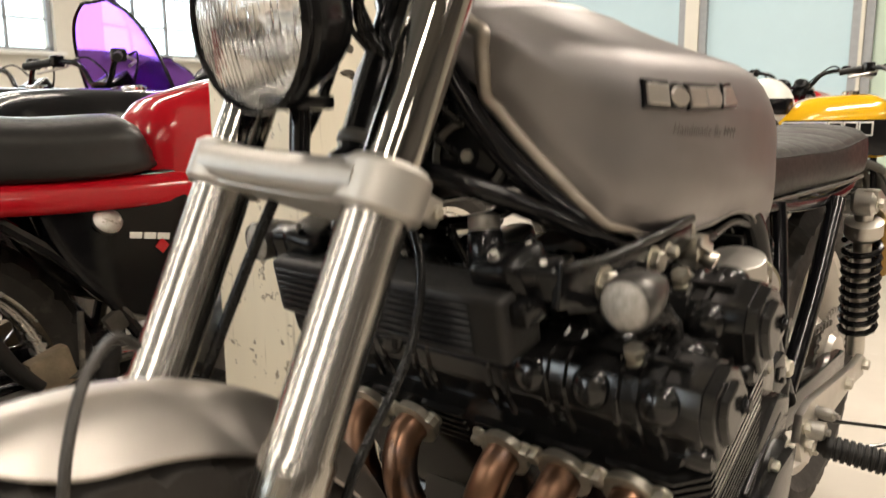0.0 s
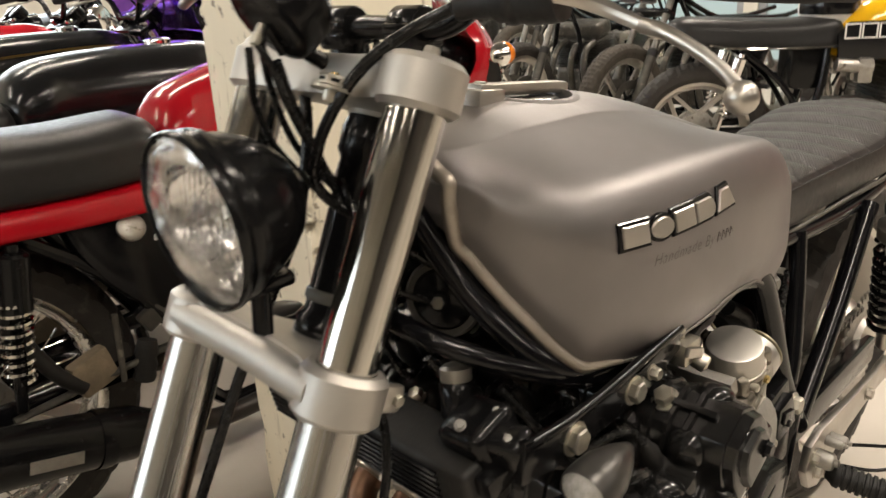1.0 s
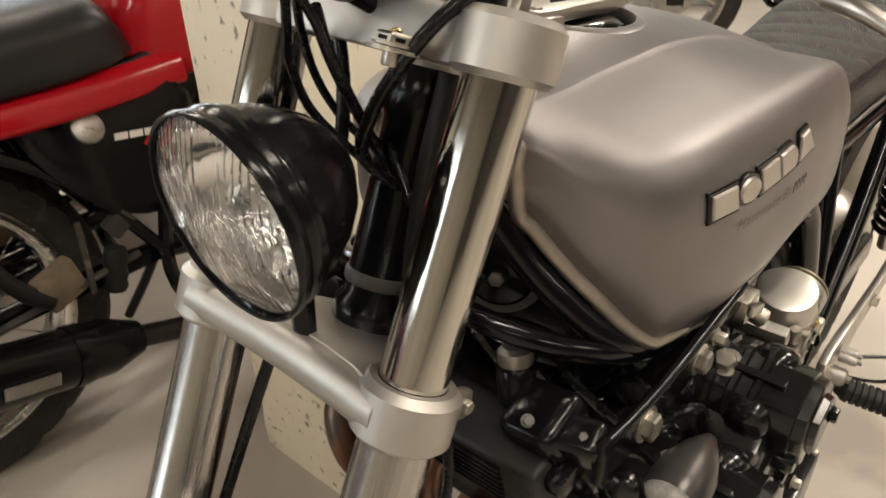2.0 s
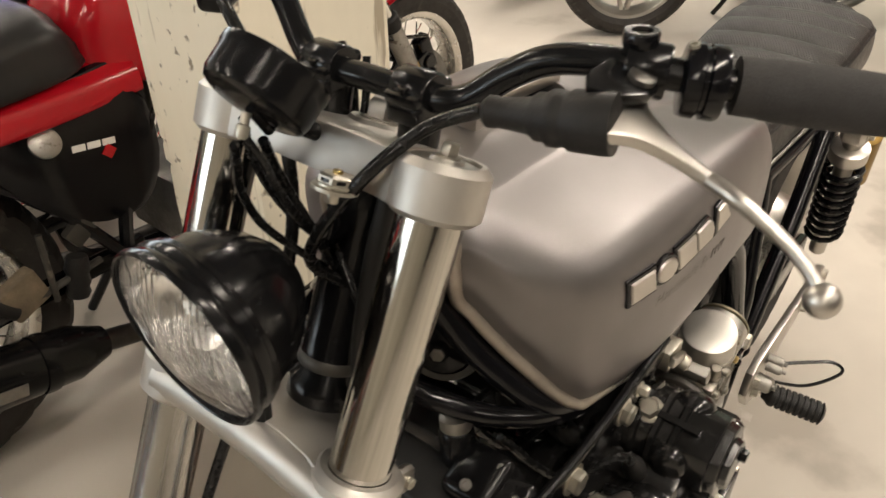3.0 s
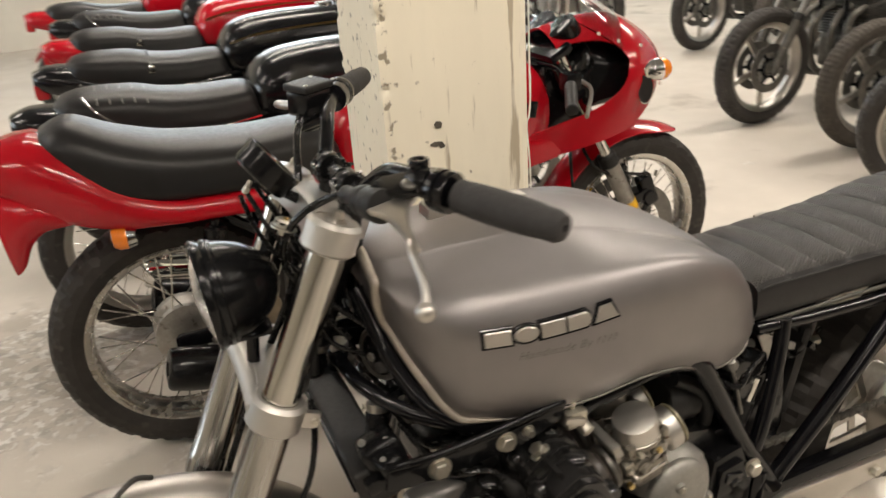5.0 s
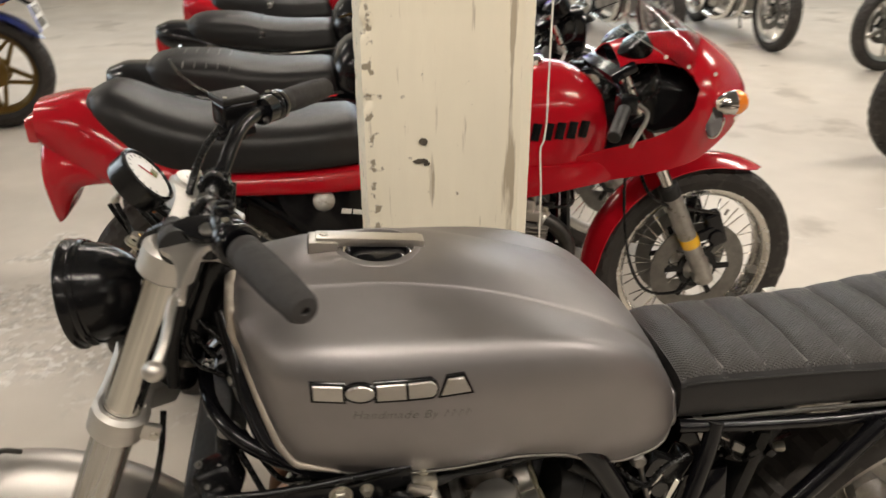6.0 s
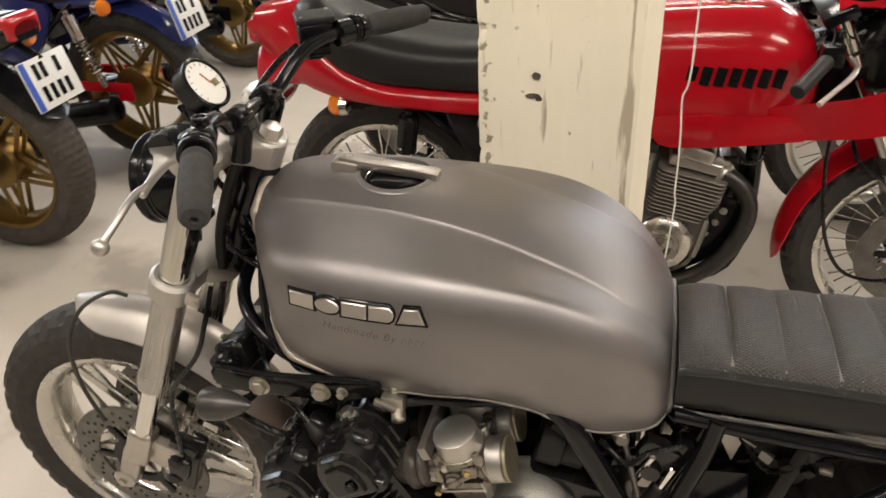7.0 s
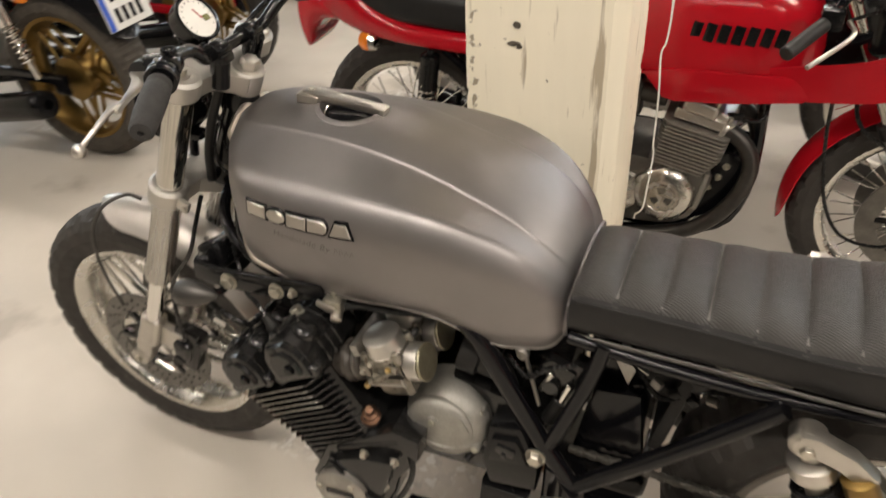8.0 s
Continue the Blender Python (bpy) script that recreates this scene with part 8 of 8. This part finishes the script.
    part("brake_hose", tube([(-0.44, 0.07, 0.64), (-0.47, 0.10, 0.56), (-0.535, 0.095, 0.515), (-0.60, 0.09, 0.50), (-0.69, 0.075, 0.475)], 0.005, 8), CABLE, red)


red_engine()


# the row behind the red one
def quilted_seat(bike, tail_mat, pleats, strap, lamp_z=0.70):
    """A long two-level seat with a swelling rear half, chrome edging and a painted tail below it."""
    st = part("seat", body_loft([(0.27, 0.685, 0.735, 0.09, 0.10), (0.30, 0.675, 0.772, 0.118, 0.12), (0.42, 0.668, 0.772, 0.132, 0.135), (0.54, 0.672, 0.783, 0.136, 0.135), (0.64, 0.685, 0.806, 0.134, 0.13), (0.76, 0.705, 0.812, 0.124, 0.12), (0.83, 0.73, 0.800, 0.10, 0.10), (0.855, 0.75, 0.780, 0.06, 0.06)]), VINYL, bike, "two-level quilted black vinyl seat", 60)
    for k in range(pleats):
        x = 0.60 + 0.034 * k
        zt = pchip(x, [0.27, 0.30, 0.42, 0.54, 0.64, 0.76, 0.83, 0.855], [0.735, 0.772, 0.772, 0.783, 0.806, 0.812, 0.800, 0.780])
        part("pleat", tube([(x, q * 0.128, zt - 0.032 * abs(q) ** 2.2 - 0.0005) for q in (-0.95, -0.75, -0.4, 0, 0.4, 0.75, 0.95)], 0.0022, 6, 3), PALE_LINE, st)
    if strap:
        part("seat_strap", tube([(0.565, q * 0.137, 0.789 - 0.045 * abs(q) ** 2.4) for q in (-1, -0.8, -0.4, 0, 0.4, 0.8, 1)], 0.007, 8, 3, flat=0.6), VINYL, st)
        for q in (-1, 1):
            part("strap_buckle", box(0.022, 0.006, 0.026, pose(0.565, q * 0.140, 0.742), 0.002), CHROME, st)
    for q in (-1, 1):
        part("seat_trim", tube([(0.28, q * 0.118, 0.678), (0.42, q * 0.137, 0.668), (0.56, q * 0.139, 0.675), (0.67, q * 0.134, 0.708), (0.745, q * 0.124, 0.765), (0.775, q * 0.10, 0.806)] if pleats else [(0.28, q * 0.118, 0.678), (0.45, q * 0.138, 0.668), (0.62, q * 0.139, 0.678), (0.78, q * 0.124, 0.705)], 0.0048, 6), CHROME, st)
    tl = part("tail_unit", body_loft([(0.55, 0.625, 0.68, 0.125, 0.11), (0.70, 0.635, 0.715, 0.128, 0.11), (0.82, 0.655, 0.775, 0.115, 0.095), (0.92, 0.685, 0.782, 0.09, 0.075), (0.975, 0.705, 0.765, 0.055, 0.045)]), tail_mat, bike, "painted tail below the seat", 60)
    part("tail_lamp", box(0.05, 0.12, 0.065, pose(0.955, 0, lamp_z), 0.016, 3), REDLENS, tl, "red tail lamp")


r1 = make_bike("black_roadster", "gloss black motorcycle with a pleated two-level black seat and chrome trim", (0.30, 1.69, 0), 180, dict(tank=INK, guard=CHROME, bars="clip", seat=None, taillamp=False, low_tank=True, muffler=CHROME))
quilted_seat(r1, INK, 5, False)
r2 = make_bike("black_gold_roadster", "gloss black motorcycle with gold-lined tank and purple tinted windscreen", (0.33, 2.42, 0), 180, dict(tank=INK, guard=CHROME, seat=None, taillamp=False, low_tank=True, tank_z=0.02, stripe=GOLD, muffler=CHROME, screen=PURPLE, lamp=False))
quilted_seat(r2, INK, 0, True)
r3 = make_bike("red_touring_motorcycle", "red motorcycle with a strapped black seat and chrome trim", (0.34, 3.15, 0), 180, dict(tank=RED, guard=DARKRED, seat=None, taillamp=False, low_tank=True, tank_z=0.03, stripe=GOLD, muffler=CHROME))
quilted_seat(r3, RED, 0, True)
copy_thing(r1, pose(0.35, 3.9, 0, 0, 0, 176))
copy_thing(r3, pose(0.2, 4.65, 0, 0, 0, 182))

# tails with gold wheels, noses towards -x
g1 = make_bike("gold_wheeled_motorcycle", "dark motorcycle seen from behind with gold alloy wheels and number plate", (-2.41, 1.03, 0), 0, dict(style="star", rim=GOLD, hub=GOLD, tank=DARKRED, tail=INK, plate=True, hump=0.0, wr=0.14, tread="block", muffler=SATIN, guard=INK))
g2 = make_bike("blue_gold_wheeled_motorcycle", "dark blue motorcycle with gold alloy wheels, red swingarm and number plate", (-2.38, 1.77, 0), 0, dict(style="star", rim=GOLD, hub=GOLD, tank=BLUE, tail=BLUE, plate=True, swing=RED, hump=0.0, wr=0.13, muffler=SATIN, guard=BLUE))
copy_thing(g1, pose(-2.55, 2.95, 0, 0, 0, -3))
copy_thing(g2, pose(-2.5, 3.75, 0, 0, 0, 4))

# stripped machines across the aisle
strip = dict(stanchion=GREYCAST, slider=GREASE, style="cast", muf_len=0, lamp=False, guard=None, seat=None, tank=None, taillamp=False, indicators=False, engine=GREASE, muffler=GREASE, frame=SATIN, rear_guard=False, cover=SATIN, front_disc=0.13)
s1 = make_bike("stripped_motorcycle", "half-dismantled dusty motorcycle with pale cast wheels", (3.565, 2.34, 0), 0, dict(strip, wb=1.42))
s2 = make_bike("dusty_stripped_motorcycle", "dusty half-dismantled motorcycle with a grey-brown front tyre", (3.645, 1.61, 0), -9, dict(strip, wb=1.42, rim=ALU_DULL, tread="block"))
copy_thing(s1, pose(4.7, 4.25, 0, 0, 0, 8))
copy_thing(s2, pose(4.8, 3.3, 0, 0, 0, -4))
yb = make_bike("yellow_motorcycle", "yellow-tanked bare motorcycle with pale cast rear wheel and flat black seat", (2.996, 0.555, 0), 127.5, dict(strip, style="star", R=0.298, wr=0.135, tank=YELLOW, seat=VINYL, hump=0.0, swing=SATIN, drum=0.09, tank_z=-0.075, seatz=-0.035, lamp=True, side_cover=False))
for s in (-1, 1):
    band = part("tank_panel", plate([(-0.30, 0.60), (-0.30, 0.70), (-0.26, 0.752), (0.16, 0.748), (0.20, 0.70), (0.19, 0.60)], 0.02, pose(0, s * 0.130, 0, 90), 0.004), INK, yb, "black lower tank panel with white-edged squares")
    for k in range(6):
        bx = 0.148 - 0.064 * k
        part("square_edge", merge(*[box(w_, 0.003, h_, pose(bx + dx, s * 0.1415, 0.713 + dz), 0.0006, 1) for w_, h_, dx, dz in ((0.060, 0.006, 0, 0.027), (0.060, 0.006, 0, -0.027), (0.006, 0.048, 0.027, 0), (0.006, 0.048, -0.027, 0))]), WHITE, band)


def helmet(name, label, m, shell):
    h = thing(name, m, label, "helmet")
    rings = []
    for k in range(15):
        a = radians(-50 + 140 * k / 14)
        rings.append([V(0.14 * math.cos(a) * math.cos(q), 0.12 * math.cos(a) * math.sin(q), 0.13 + 0.13 * math.sin(a)) for q in np.linspace(0, 2 * math.pi, 33)[:-1]])
    part("shell", loft(rings), shell, h)
    vis = []
    for k in range(6):
        a = radians(-12 + 30 * k / 5)
        vis.append([V(0.143 * math.cos(a) * math.cos(q), 0.123 * math.cos(a) * math.sin(q), 0.13 + 0.132 * math.sin(a)) for q in np.linspace(-1.15, 1.15, 21)])
    vb = loft(vis, close_ring=False)
    bmesh.ops.solidify(vb, geom=list(vb.faces), thickness=0.003)
    part("visor", vb, BLACK, h)
    part("lower_trim", tube([V(0.095 * math.cos(q), 0.08 * math.sin(q), 0.032) for q in np.linspace(0, 2 * math.pi, 25)[:-1]], 0.008, 6, 1, True), RUBBER, h)
    return h


helmet("white_helmet", "white and black motorcycle helmet resting on a seat", pose(2.92, 0.73, 0.672, 0, 0, 200), WHITE)
make_bike("red_tanked_motorcycle", "stripped motorcycle with a glossy red tank in the far row", (4.28, 0.90, 0), 0, dict(strip, tank=RED, tank_z=-0.03))
copy_thing(r1, pose(1.6, 5.6, 0, 0, 0, 100))
copy_thing(r2, pose(2.6, 5.7, 0, 0, 0, 95))
copy_thing(r3, pose(3.6, 5.6, 0, 0, 0, 88))
copy_thing(g2, pose(0.6, 5.7, 0, 0, 0, 92))
